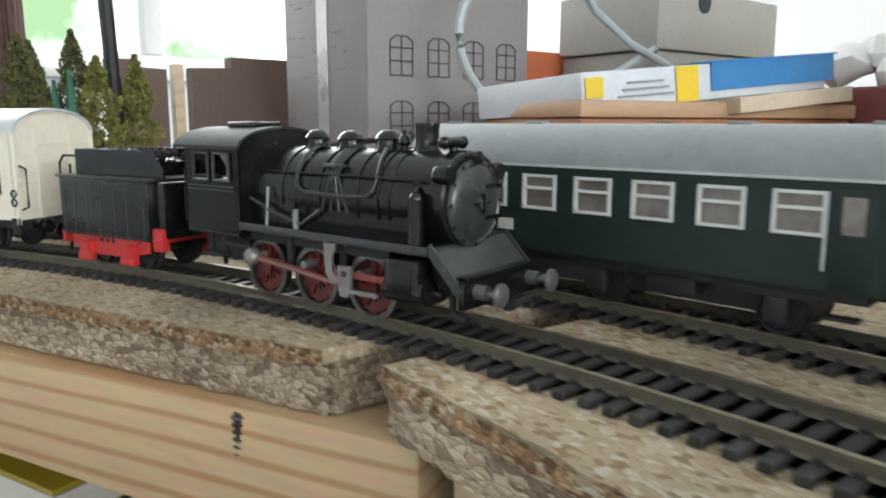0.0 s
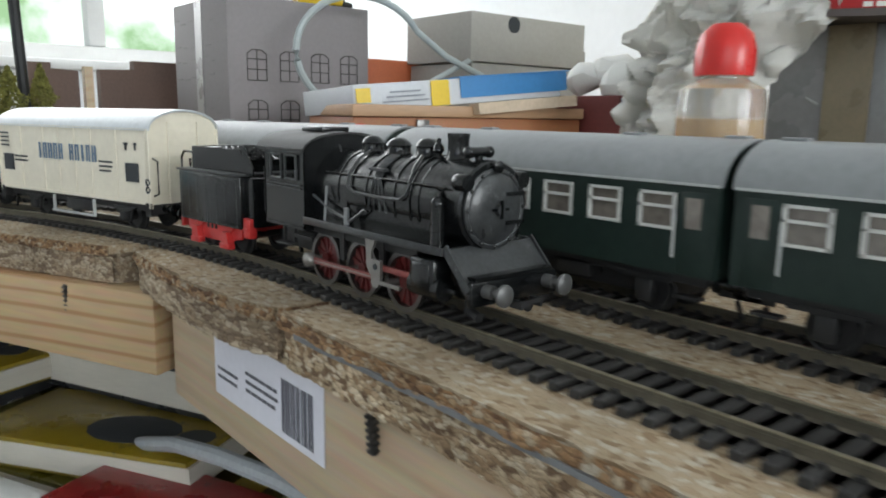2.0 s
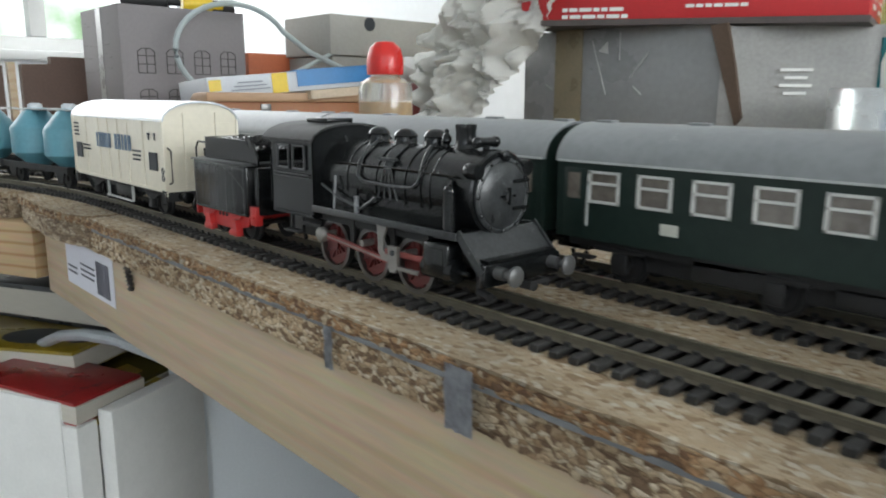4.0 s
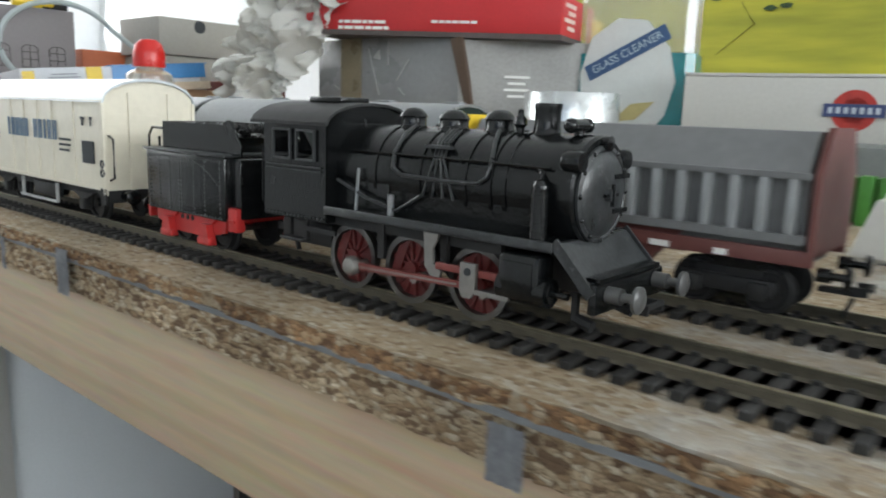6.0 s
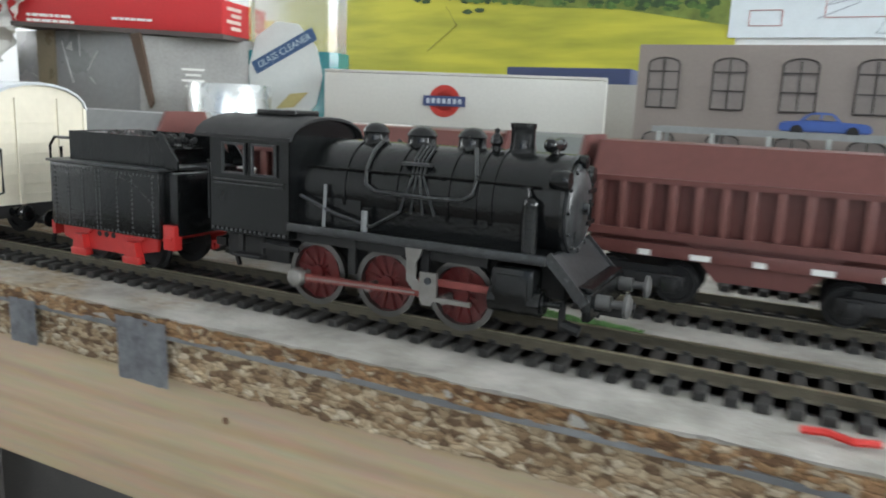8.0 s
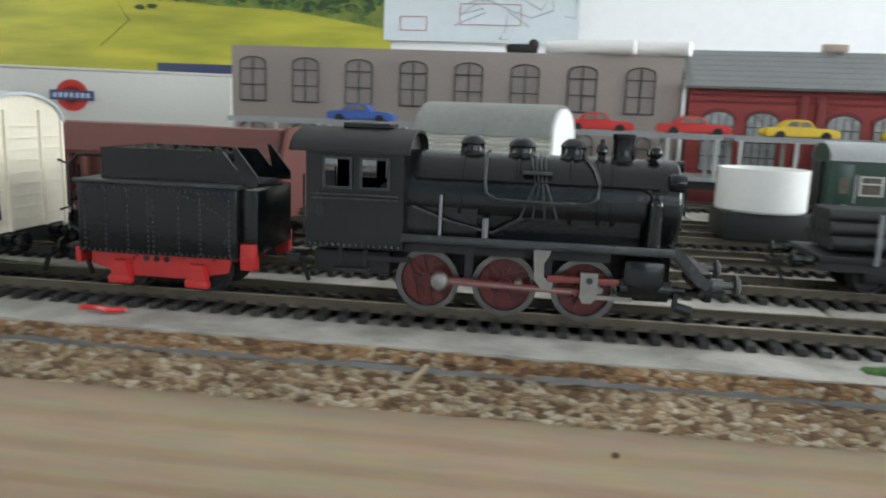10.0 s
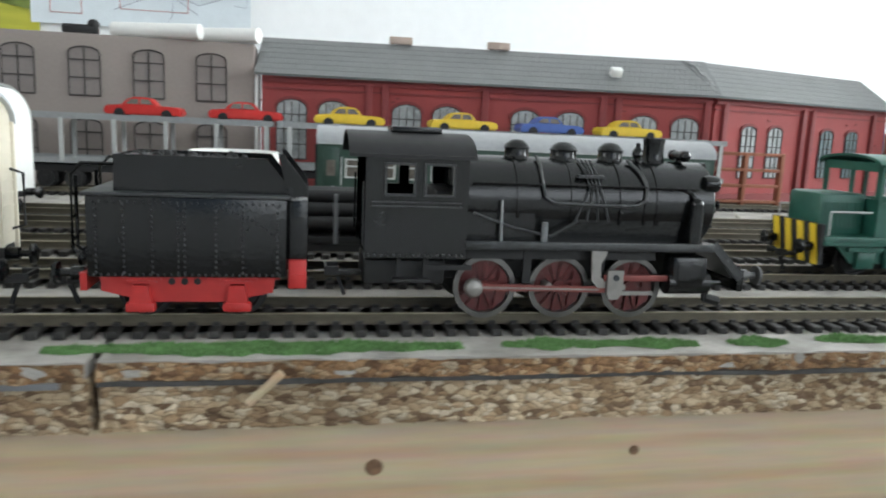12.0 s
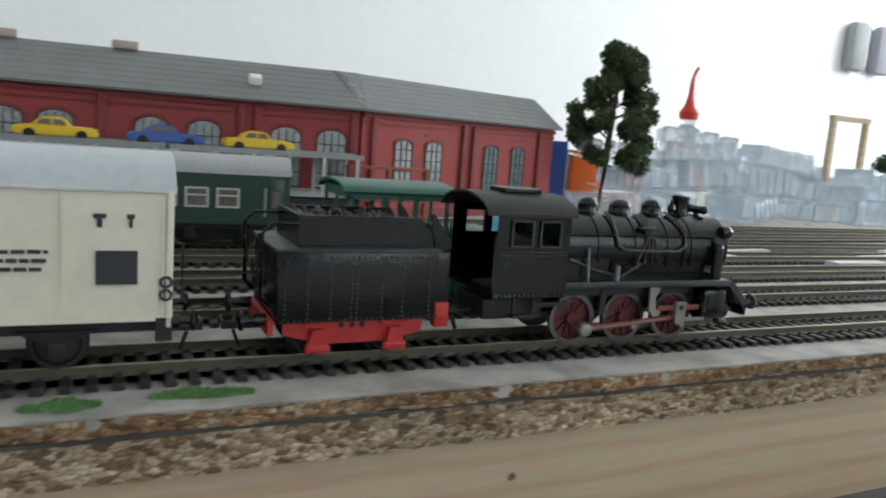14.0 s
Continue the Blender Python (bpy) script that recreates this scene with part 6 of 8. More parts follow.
def arched_window(parent, x, y, z0, w, h, rise, cols, rows, frame_m, pane_m, t=0.0008):
    """A window with a flat arch, standing before a face that looks towards -y in its parent's space."""
    top = [(x + w / 2 * math.cos(math.pi * i / 6), z0 + h - rise + rise * math.sin(math.pi * i / 6)) for i in range(7)]
    bm = bm_new()
    prism(bm, [(x - w / 2, z0), (x + w / 2, z0)] + top, y - 0.0004, y + 0.0002, "y")
    win = part("window", bm, pane_m, parent, "arched window")
    bm = bm_new()
    pts = [(x - w / 2, y - t, z0), (x + w / 2, y - t, z0)] + [(p[0], y - t, p[1]) for p in top] + [(x - w / 2, y - t, z0)]
    for a, b in zip(pts, pts[1:]):
        cyl(bm, a, b, t * 0.6, seg=4)
    for k in range(1, cols):
        xx = x - w / 2 + w * k / cols
        box(bm, (xx, y - t, z0 + (h - rise * 0.3) / 2), (t, t, h - rise * 0.3))
    for k in range(1, rows):
        box(bm, (x, y - t, z0 + (h - rise) * k / (rows - 0.6)), (w, t, t))
    part("glazing_bar", bm, frame_m, win)
    return win


fac = thing("card_factory", "brown cardboard factory building with drawn arched windows", "model building")
bm = bm_new()
box(bm, (0.025, 0.358, 0.0485), (0.320, 0.040, 0.097), bev=0.0006)
part("wall", bm, CARD_BROWN, fac)
for k in range(8):
    x = -0.1185 + 0.0394 * k
    arched_window(fac, x, 0.3378, 0.058, 0.0190, 0.0310, 0.004, 2, 3, LINE_DK, PANE_GREY)
    arched_window(fac, x, 0.3378, 0.012, 0.0190, 0.0310, 0.004, 2, 3, LINE_DK, PANE_GREY)
bm = bm_new()
box(bm, (0.1865, 0.352, 0.0500), (0.0020, 0.034, 0.0640))
part("corner_strip", bm, WHITE_P, fac, "torn white card edge")

for i, (x, y, rz) in enumerate(((0.151, 0.334, 55), (0.188, 0.336, 62))):
    bm = bm_new()
    lathe(bm, (0, 0, 0), [(0.0036, 0.0), (0.0050, 0.0), (0.0050, 0.078 if i else 0.062), (0.0036, 0.078 if i else 0.062), (0.0034, 0.02)], 24, Matrix.Rotation(radians(-90), 4, "Y"))
    solid("paper_tube", bm, WHITE_P, "white paper tube lying on the card factory", "tube", group="paper tubes on the factory", m=pose(x, y, 0.1022, 0, 0, -rz + 35))
bm = bm_new()
box(bm, (0, 0, 0.003), (0.022, 0.007, 0.006), bev=0.0015)
ball(bm, (0.008, 0, 0.006), 0.004, 10)
solid("dark_clip", bm, BLACK_DULL, "small dark clip lying on the factory roof", "clip", m=pose(0.075, 0.345, 0.0971))

# red engine shed: a straight wing and an angled wing
shed = thing("brick_shed", "long red brick card engine shed with grey slate roof", "model building")


def shed_wing(ax, ay, bx, by, wins, tall, pil):
    L = math.hypot(bx - ax, by - ay)
    ang = math.atan2(by - ay, bx - ax)
    m = pose(ax, ay, 0, 0, 0, math.degrees(ang))
    wing = new("wing")
    wing.parent = shed
    wing.matrix_basis = m
    bm = bm_new()
    box(bm, (L / 2, 0.030, 0.0405), (L, 0.060, 0.081))
    part("wall", bm, BRICK_RED, wing, "red brick card wall")
    bm = bm_new()
    prism(bm, [(-0.0065, 0.0785), (0.0300, 0.1045), (0.0665, 0.0785), (0.0665, 0.0768), (0.0300, 0.1028), (-0.0065, 0.0768)], -0.004, L + 0.004, "x")
    roof = part("roof", bm, SLATE, wing, "grey slate roof with wavy eaves")
    bm = bm_new()
    n = int(L / 0.0042)
    for k in range(n):
        for r in range(7):
            f = r / 7
            box(bm, (k * 0.0042 + 0.0021 * (r % 2), -0.0050 + 0.035 * f, 0.0803 + 0.026 * f - 0.0004), (0.0040, 0.0061, 0.0003), Matrix.Rotation(radians(35.5), 4, "X"))
    tagged(part("slate_covering", bm, SLATE, roof), kind="stuff")
    bm = bm_new()
    box(bm, (L / 2, -0.0008, 0.0745), (L, 0.0022, 0.0032))
    box(bm, (L / 2, -0.0005, 0.0690), (L, 0.0012, 0.0012))
    box(bm, (L / 2, -0.0008, 0.0040), (L, 0.0022, 0.0080))
    part("cornice", bm, BRICK_DK, wing)
    for x in pil:
        bm = bm_new()
        box(bm, (x, -0.0012, 0.0370), (0.0048, 0.0030, 0.0740), bev=0.0003)
        part("pilaster", bm, BRICK_DK, wing)
    for x in wins:
        if tall:
            arched_window(wing, x, -0.0004, 0.020, 0.0168, 0.0385, 0.004, 3, 5, LINE_DK, WIN_DARK if x > 0.1 else WIN_LIGHT, 0.0007)
        else:
            arched_window(wing, x, -0.0004, 0.022, 0.0200, 0.0400, 0.006, 4, 4, LINE_DK, WIN_LIGHT, 0.0006)
        bm = bm_new()
        hw_, rise_, base_ = (0.0088, 0.0044, 0.0545) if tall else (0.0104, 0.0064, 0.0560)
        inner = [(x + hw_ * math.cos(math.pi * k / 12), base_ + rise_ * math.sin(math.pi * k / 12)) for k in range(13)]
        outer = [(x + (hw_ + 0.0014) * math.cos(math.pi * k / 12), base_ + (rise_ + 0.0018) * math.sin(math.pi * k / 12)) for k in range(13)]
        prism(bm, outer + inner[::-1], -0.0012, 0.0002, "y")
        part("window_arch", bm, BRICK_DK, wing, "curved brick arch over the window")
    bm = bm_new()
    rr = random.Random(5)
    for _ in range(int(L * 60)):
        box(bm, (rr.uniform(0, L), -0.0003, rr.uniform(0.01, 0.068)), (0.0030, 0.0006, 0.0012))
    tagged(part("bricks", bm, BRICK_DK, wing), kind="stuff")
    return wing


shed_wing(0.190, 0.336, 0.505, 0.308, [0.020, 0.048, 0.098, 0.126, 0.181, 0.213, 0.266, 0.297], False, [0.072, 0.083, 0.152, 0.236, 0.247, 0.312])
shed_wing(0.5075, 0.3085, 0.7195, 0.390, [0.040, 0.072, 0.140, 0.176], True, [0.010, 0.105, 0.117, 0.205])
bm = bm_new()
box(bm, (0, 0, 0), (0.008, 0.006, 0.006), bev=0.001)
solid("roof_vent", bm, WHITE_P, "small pale vent on the shed roof", "vent", m=pose(0.434, 0.3175, 0.0915, 30))
for x, y, z in ((0.285, 0.352, 0.1052), (0.355, 0.346, 0.1052)):
    bm = bm_new()
    box(bm, (0, 0, 0.0015), (0.016, 0.005, 0.005), bev=0.0006)
    solid("ridge_block", bm, mat("ridge_pale", (0.42, 0.33, 0.28), 0.8), "pale block on the shed ridge", "ridge block", m=pose(x, y, z), group="blocks on the shed ridge")
gan = thing("brown_gantry", "brown plastic gantry before the shed", "gantry", m=pose(0.520, 0.284, 0))
GANTRY = mat("gantry_brown", (0.26, 0.085, 0.04), 0.6, var=0.15)
for k in range(4):
    part("crossbar", one_box((0.0, 0, 0.006 + k * 0.011), (0.060, 0.004, 0.0022), 0.0003), GANTRY, gan)
for x in (-0.028, 0.0, 0.028):
    part("upright", one_box((x, 0, 0.020), (0.0028, 0.0046, 0.040), 0.0003), GANTRY, gan)

# ---------------------------------------------------------------- wall pictures
def poster_mat():
    m = bpy.data.materials.new("landscape_print")
    m.use_nodes = True
    N, L = m.node_tree.nodes, m.node_tree.links
    b = N["Principled BSDF"]
    co = N.new("ShaderNodeTexCoord")
    mp = N.new("ShaderNodeMapping")
    mp.inputs["Scale"].default_value = (1, 1, 7)
    L.new(co.outputs["Object"], mp.inputs["Vector"])
    n = N.new("ShaderNodeTexNoise")
    n.inputs["Scale"].default_value = 4.5
    n.inputs["Detail"].default_value = 9
    L.new(mp.outputs["Vector"], n.inputs["Vector"])
    r = N.new("ShaderNodeValToRGB")
    r.color_ramp.elements[0].position, r.color_ramp.elements[0].color = 0.3, (0.25, 0.27, 0.03, 1)
    r.color_ramp.elements[1].position, r.color_ramp.elements[1].color = 0.62, (0.52, 0.50, 0.05, 1)
    L.new(n.outputs["Fac"], r.inputs["Fac"])
    L.new(r.outputs["Color"], b.inputs["Base Color"])
    b.inputs["Roughness"].default_value = 0.45
    return m


pic = thing("landscape_poster", "glossy poster of a yellow field with dark green trees", "poster", m=pose(-0.52, 0.9455, 0.26))
part("sheet", one_box((0, 0, -0.05), (0.76, 0.001, 0.46)), poster_mat(), pic)
TREE_INK = mat("tree_ink", (0.035, 0.075, 0.022), 0.5, var=0.5, scale=40, fine=160, bump=0)
rp = random.Random(21)


def blob(bm, x, z, w, h, y):
    pts = []
    for k in range(16):
        a = 2 * math.pi * k / 16
        q = rp.uniform(0.75, 1.1)
        pts.append((x + w * q * math.cos(a), z + h * q * math.sin(a)))
    prism(bm, pts, y, y + 0.0003, "y")


bm = bm_new()
prism(bm, [(-0.38, 0.02), (-0.22, 0.005), (-0.12, -0.035), (0.02, -0.045), (0.10, -0.055), (0.22, -0.06), (0.38, -0.085), (0.38, 0.18), (-0.38, 0.18)], -0.0012, -0.0008, "y")
part("wooded_hill", bm, mat("hill_ink", (0.16, 0.21, 0.04), 0.5, var=0.5, scale=14, fine=60, bump=0), pic, "printed olive wooded hill")
bm = bm_new()
for _ in range(150):
    x = rp.uniform(-0.06, 0.37)
    blob(bm, x, -0.040 - 0.10 * max(x - 0.1, 0) + rp.uniform(-0.004, 0.06), rp.uniform(0.004, 0.013), rp.uniform(0.003, 0.009), -0.0018 - rp.random() * 0.0012)
for x, z in ((-0.11, -0.04), (-0.095, -0.043), (-0.02, -0.06), (-0.3, 0.03), (-0.2, 0.02), (0.0, -0.058)):
    blob(bm, x, z, 0.009, 0.004, -0.0035)
tagged(part("printed_tree", bm, TREE_INK, pic, "printed dark green trees"), kind="stuff")
bm = bm_new()
for _ in range(130):
    x = rp.uniform(-0.06, 0.37)
    blob(bm, x, -0.044 - 0.10 * max(x - 0.1, 0) + rp.uniform(-0.004, 0.05), rp.uniform(0.003, 0.009), rp.uniform(0.002, 0.006), -0.0032 - rp.random() * 0.0008)
tagged(part("printed_bush", bm, mat("bush_ink", (0.075, 0.15, 0.03), 0.5, var=0.5, scale=40, fine=160, bump=0), pic, "printed lighter green bushes"), kind="stuff")
bm = bm_new()
for k in range(1):
    tube(bm, [(-0.06 + k * 0.09, -0.0009, -0.05), (-0.04 + k * 0.10, -0.0009, -0.08), (-0.09 + k * 0.08, -0.0009, -0.12)], 0.0006, 4)
part("printed_path", bm, mat("path_ink", (0.20, 0.20, 0.03), 0.5), pic)

mp_ = thing("wall_map", "white track plan map with thin pale lines on the wall", "map", m=pose(-0.005, 0.943, 0.285))
part("sheet", one_box((0, 0, 0), (0.29, 0.001, 0.25)), mat("map_paper", (0.62, 0.68, 0.72), 0.5, var=0.05), mp_)
bm = bm_new()
for k in range(22):
    x, z = rp.uniform(-0.13, 0.13), rp.uniform(-0.115, 0.1)
    pts = [(x, -0.0010, z)]
    for _ in range(4):
        x = min(max(x + rp.uniform(-0.05, 0.05), -0.14), 0.14)
        z = min(max(z + rp.uniform(-0.03, 0.03), -0.12), 0.12)
        pts.append((x, -0.0010, z))
    tube(bm, pts, 0.0006, 4)
part("map_line", bm, mat("map_ink", (0.33, 0.36, 0.42), 0.6), mp_, "thin grey map lines")
bm = bm_new()
for x0, x1, z0, z1 in ((-0.03, 0.06, -0.10, -0.07), (-0.12, -0.08, -0.11, -0.09)):
    for a, b in (((x0, z0), (x1, z0)), ((x1, z0), (x1, z1)), ((x1, z1), (x0, z1)), ((x0, z1), (x0, z0))):
        cyl(bm, (a[0], -0.0012, a[1]), (b[0], -0.0012, b[1]), 0.0006, seg=4)
part("map_frame", bm, mat("map_red", (0.45, 0.22, 0.22), 0.6), mp_)

# ---------------------------------------------------------------- boxes and clutter along the back
CARTON = mat("grey_carton", (0.33, 0.315, 0.285), 0.8, var=0.07, scale=20, fine=300, bump=0.12)
GREYBOX = mat("mauve_grey_card", (0.225, 0.205, 0.208), 0.75, var=0.06, scale=20, fine=300, bump=0.1)

gb = thing("card_house_box", "mauve-grey cardboard box with small drawn windows", "cardboard box")
bm = bm_new()
box(bm, (-1.135, 0.188, 0.0715), (0.110, 0.130, 0.143), bev=0.001)
part("body", bm, GREYBOX, gb)
for r_, z0 in ((0, 0.079), (1, 0.040), (2, 0.008)):
    for k in range(4):
        y = 0.147 + 0.0285 * k
        bm = bm_new()
        bw, bh = 0.0165, 0.0235
        pts = [(-1.0795, y - bw / 2, z0), (-1.0795, y + bw / 2, z0), (-1.0795, y + bw / 2, z0 + bh - 0.003), (-1.0795, y + bw * 0.25, z0 + bh), (-1.0795, y - bw * 0.25, z0 + bh), (-1.0795, y - bw / 2, z0 + bh - 0.003), (-1.0795, y - bw / 2, z0)]
        for a, b in zip(pts, pts[1:]):
            cyl(bm, a, b, 0.0004, seg=5)
        cyl(bm, (-1.0795, y, z0), (-1.0795, y, z0 + bh), 0.0004, seg=5)
        for q in (0.36, 0.7):
            cyl(bm, (-1.0795, y - bw / 2, z0 + bh * q), (-1.0795, y + bw / 2, z0 + bh * q), 0.0004, seg=5)
        part("drawn_window", bm, LINE_DK, gb)
bm = bm_new()
for z in (0.128, 0.108, 0.096, 0.082, 0.055, 0.045, 0.032):
    x = -1.18
    while x < -1.10:
        w = rp.uniform(0.004, 0.012)
        box(bm, (x, 0.1228, z + rp.uniform(-0.002, 0.002)), (w, 0.0004, 0.0009))
        x += w + rp.uniform(0.004, 0.012)
part("faint_print", bm, mat("faint_print", (0.2, 0.185, 0.185), 0.8), gb)
part("tape_strip", one_box((-1.135, 0.1226, 0.085), (0.014, 0.0004, 0.116)), mat("clear_tape", (0.34, 0.325, 0.32), 0.3), gb, "strip of clear parcel tape")
for i, (x, y, c, l) in enumerate(((-1.12, 0.165, BLACK_DULL, 0.045), (-1.11, 0.215, YELLOW, 0.03), (-1.125, 0.235, BLACK_DULL, 0.04))):
    bm = bm_new()
    cyl(bm, (-l / 2, 0, 0), (l / 2, 0, 0), 0.008, seg=16)
    cyl(bm, (l / 2, 0, 0), (l / 2 + 0.012, 0, 0), 0.004, seg=10)
    solid("tool_handle", bm, c, "short plastic tool handle lying on the card box", "tool", m=pose(x, y, 0.1515, 0, 0, 60 + 20 * i), group="tools on the card box")

# grey cable in a loop
bm = bm_new()
arc = [(-1.04, 0.222 + 0.062 * math.cos(radians(a)), 0.101 + 0.046 * math.sin(radians(a))) for a in range(250, 20, -10)]
arc = [(-0.99, 0.262, 0.052)] + [(-1.03, 0.235, 0.054)] + arc + [(-1.03, 0.300, 0.104), (-1.02, 0.335, 0.088), (-1.01, 0.350, 0.078)]
tube(bm, arc, 0.0028, 8)
solid("grey_cable", bm, mat("cable_grey", (0.36, 0.40, 0.40), 0.45, var=0.06), "thick grey cable bent into an open loop", "cable")
bm = bm_new()
tube(bm, [(-1.035, 0.24, 0.060), (-1.03, 0.29, 0.085), (-1.03, 0.34, 0.108), (-1.03, 0.38, 0.112), (-1.03, 0.42, 0.104)], 0.0024, 8)
solid("grey_cable", bm, mat("cable_grey", (0.36, 0.40, 0.40), 0.45, var=0.06), "thick grey cable end lying over the boxes", "cable")

ct = thing("grey_carton", "closed grey carton with a finger hole", "cardboard box", m=pose(-1.075, 0.405, 0))
part("body", one_box((0, 0, 0.0505), (0.09, 0.150, 0.101), 0.001), CARTON, ct)
part("lid", one_box((0.001, -0.002, 0.1235), (0.094, 0.154, 0.043), 0.0012), CARTON, ct, "carton lid")
bm = bm_new()
cyl(bm, (0.0475, -0.026, 0.137), (0.0486, -0.026, 0.137), 0.0075, seg=18)
part("finger_hole", bm, INK, ct)
part("side_flap", one_box((0, 0.0795, 0.06), (0.088, 0.004, 0.120)), CARTON, ct)

bm = bm_new()
box(bm, (0, 0, 0.053), (0.05, 0.13, 0.106), bev=0.001)
solid("orange_box", bm, mat("orange_card", (0.50, 0.13, 0.05), 0.6, var=0.1), "orange cardboard box behind the cable", "cardboard box", m=pose(-1.15, 0.345, 0))

wb = thing("wooden_case", "flat brown wooden case with a small metal latch", "wooden box", m=pose(-0.945, 0.230, 0, 0, 0, -11))
ORANGE_WOOD = pine_mat("stained_wood", (0.34, 0.135, 0.055), (0.27, 0.095, 0.035), 20, 2)
part("body", one_box((0, 0, 0.0262), (0.085, 0.180, 0.0524), 0.001), ORANGE_WOOD, wb)
part("lid", one_box((0.001, 0, 0.0565), (0.088, 0.183, 0.0076), 0.001), mat("case_lid", (0.42, 0.26, 0.15), 0.5, var=0.12, stretch=(1, 0.2, 1)), wb, "paler wooden lid")
part("latch", one_box((0.0445, -0.042, 0.047), (0.0016, 0.009, 0.008), 0.0003), STEEL, wb, "small bright latch")

kb = thing("kit_box", "flat white and blue printed carton with yellow corner", "cardboard box", m=pose(-0.950, 0.222, 0.0605, 5, -2, -9))
part("body", one_box((0, 0, 0.0085), (0.088, 0.165, 0.017), 0.0008), mat("kit_white", (0.55, 0.57, 0.60), 0.5, var=0.06), kb)
bm = bm_new()
prism(bm, [(0.046, -0.006), (0.046, 0.090), (-0.044, 0.084), (-0.020, 0.0)], 0.0174, 0.0182, "z")
prism(bm, [(0.0444, -0.004), (0.0450, -0.004), (0.0450, 0.088), (0.0444, 0.088)], 0.004, 0.0174, "z")
part("blue_flap", bm, mat("kit_blue", (0.04, 0.20, 0.46), 0.35, var=0.1), kb, "glossy blue panel")
part("yellow_corner", one_box((0.0448, -0.020, 0.0085), (0.0006, 0.014, 0.0165)), YELLOW, kb, "yellow corner label")
part("yellow_corner", one_box((0.0448, -0.076, 0.010), (0.0006, 0.010, 0.009)), YELLOW, kb, "yellow corner label")
bm = bm_new()
for k in range(3):
    box(bm, (0.0449, -0.046, 0.005 + k * 0.003), (0.0004, 0.034 - k * 0.006, 0.0010))
part("print", bm, mat("print_grey", (0.25, 0.27, 0.3), 0.7), kb)
part("inner_tray", one_box((0.050, 0.045, -0.004), (0.012, 0.085, 0.0075)), mat("tray_cream", (0.52, 0.42, 0.31), 0.6), kb, "pale card tray that sticks out")

# crumpled cloth
def cloth():
    bm = bm_new()
    rows, cols = 84, 84
    g = []
    for j in range(rows + 1):
        v = j / rows
        row = []
        for i in range(cols + 1):
            u = i / cols
            half = 0.008 + 0.072 * v ** 0.8 + 0.004 * math.sin(7 * v)
            x = -0.808 + 0.080 * (v - 0.25) + (u - 0.5) * 2 * half
            z = 0.006 + 0.150 * v
            p = Vector((x * 26, z * 26, 3.0))
            q = p + 0.45 * noise.noise_vector(p * 0.8)
            fold = 0.044 * abs(noise.noise(q)) + 0.034 * abs(noise.noise(q * 1.9 + Vector((3, 1, 0)))) + 0.016 * abs(noise.noise(q * 3.7)) + 0.005 * abs(noise.noise(q * 7.3))
            y = 0.318 - 0.024 * math.cos((u - 0.5) * 2.6) - fold + 0.02 * v
            row.append(bm.verts.new((x + 0.012 * noise.noise(p * 1.0 + Vector((5, 0, 0))), y, z + 0.012 * noise.noise(p * 0.9 + Vector((0, 7, 0))))))
        g.append(row)
    for a, b in zip(g, g[1:]):
        for i in range(cols):
            bm.faces.new((a[i], a[i + 1], b[i + 1], b[i]))
    bmesh.ops.solidify(bm, geom=bm.faces[:], thickness=0.002)
    return solid("crumpled_cloth", bm, mat("cloth_white", (0.80, 0.795, 0.76), 0.9, var=0.05, scale=30, fine=900, bump=0.25, dirt=(0.60, 0.58, 0.52), dirt_at=0.66, spec=0.15), "crumpled dirty white cloth hanging over the boxes", "cloth", angle=25)


cloth()
bm = bm_new()
for k in range(5):
    ball(bm, (-0.90 + 0.016 * k, 0.335 + 0.01 * (k % 2), 0.084 + 0.006 * math.sin(k * 2)), (0.016, 0.02, 0.013), 12)
for v in bm.verts:
    v.co += Vector((0, 0, 0.006 * noise.noise(v.co * 60)))
solid("bunched_cloth", bm, mat("cloth_white", (0.62, 0.61, 0.56)), "bunched white cloth end on the wooden case", "cloth")
bm = bm_new()
box(bm, (-0.885, 0.345, 0.035), (0.06, 0.06, 0.070), bev=0.002)
solid("dark_red_box", bm, mat("dark_red", (0.16, 0.035, 0.03), 0.6, var=0.2), "dark red box under the cloth", "box")

bt = thing("oil_bottle", "clear plastic bottle with amber oil and red cap", "bottle", m=pose(-0.6625, 0.117, 0.0))
bm = bm_new()
lathe(bm, (0, 0, 0), [(0.0135, 0.0), (0.0148, 0.002), (0.0148, 0.060), (0.0140, 0.0645), (0.0080, 0.0680), (0.0078, 0.0705)], 28)
body_b = part("bottle_wall", bm, mat("clear_plastic", (0.80, 0.80, 0.76), 0.18, var=0.03, bump=0, alpha_trans=0.85), bt, "hazy clear plastic wall")
body_b.visible_shadow = False
bm = bm_new()
lathe(bm, (0, 0, 0), [(0.0130, 0.001), (0.0142, 0.003), (0.0142, 0.0545), (0.0001, 0.0545)], 28)
part("oil", bm, mat("amber_oil", (0.52, 0.30, 0.085), 0.2, var=0.1, bump=0, alpha_trans=0.3), bt, "amber oil filling")
bm = bm_new()
lathe(bm, (0, 0, 0), [(0.0098, 0.0690), (0.0100, 0.0705), (0.0100, 0.0775), (0.0085, 0.0830), (0.0050, 0.0862), (0.0001, 0.0868)], 28)
part("cap", bm, mat("cap_red", (0.55, 0.018, 0.014), 0.3, var=0.06, bump=0), bt, "bright red domed cap")

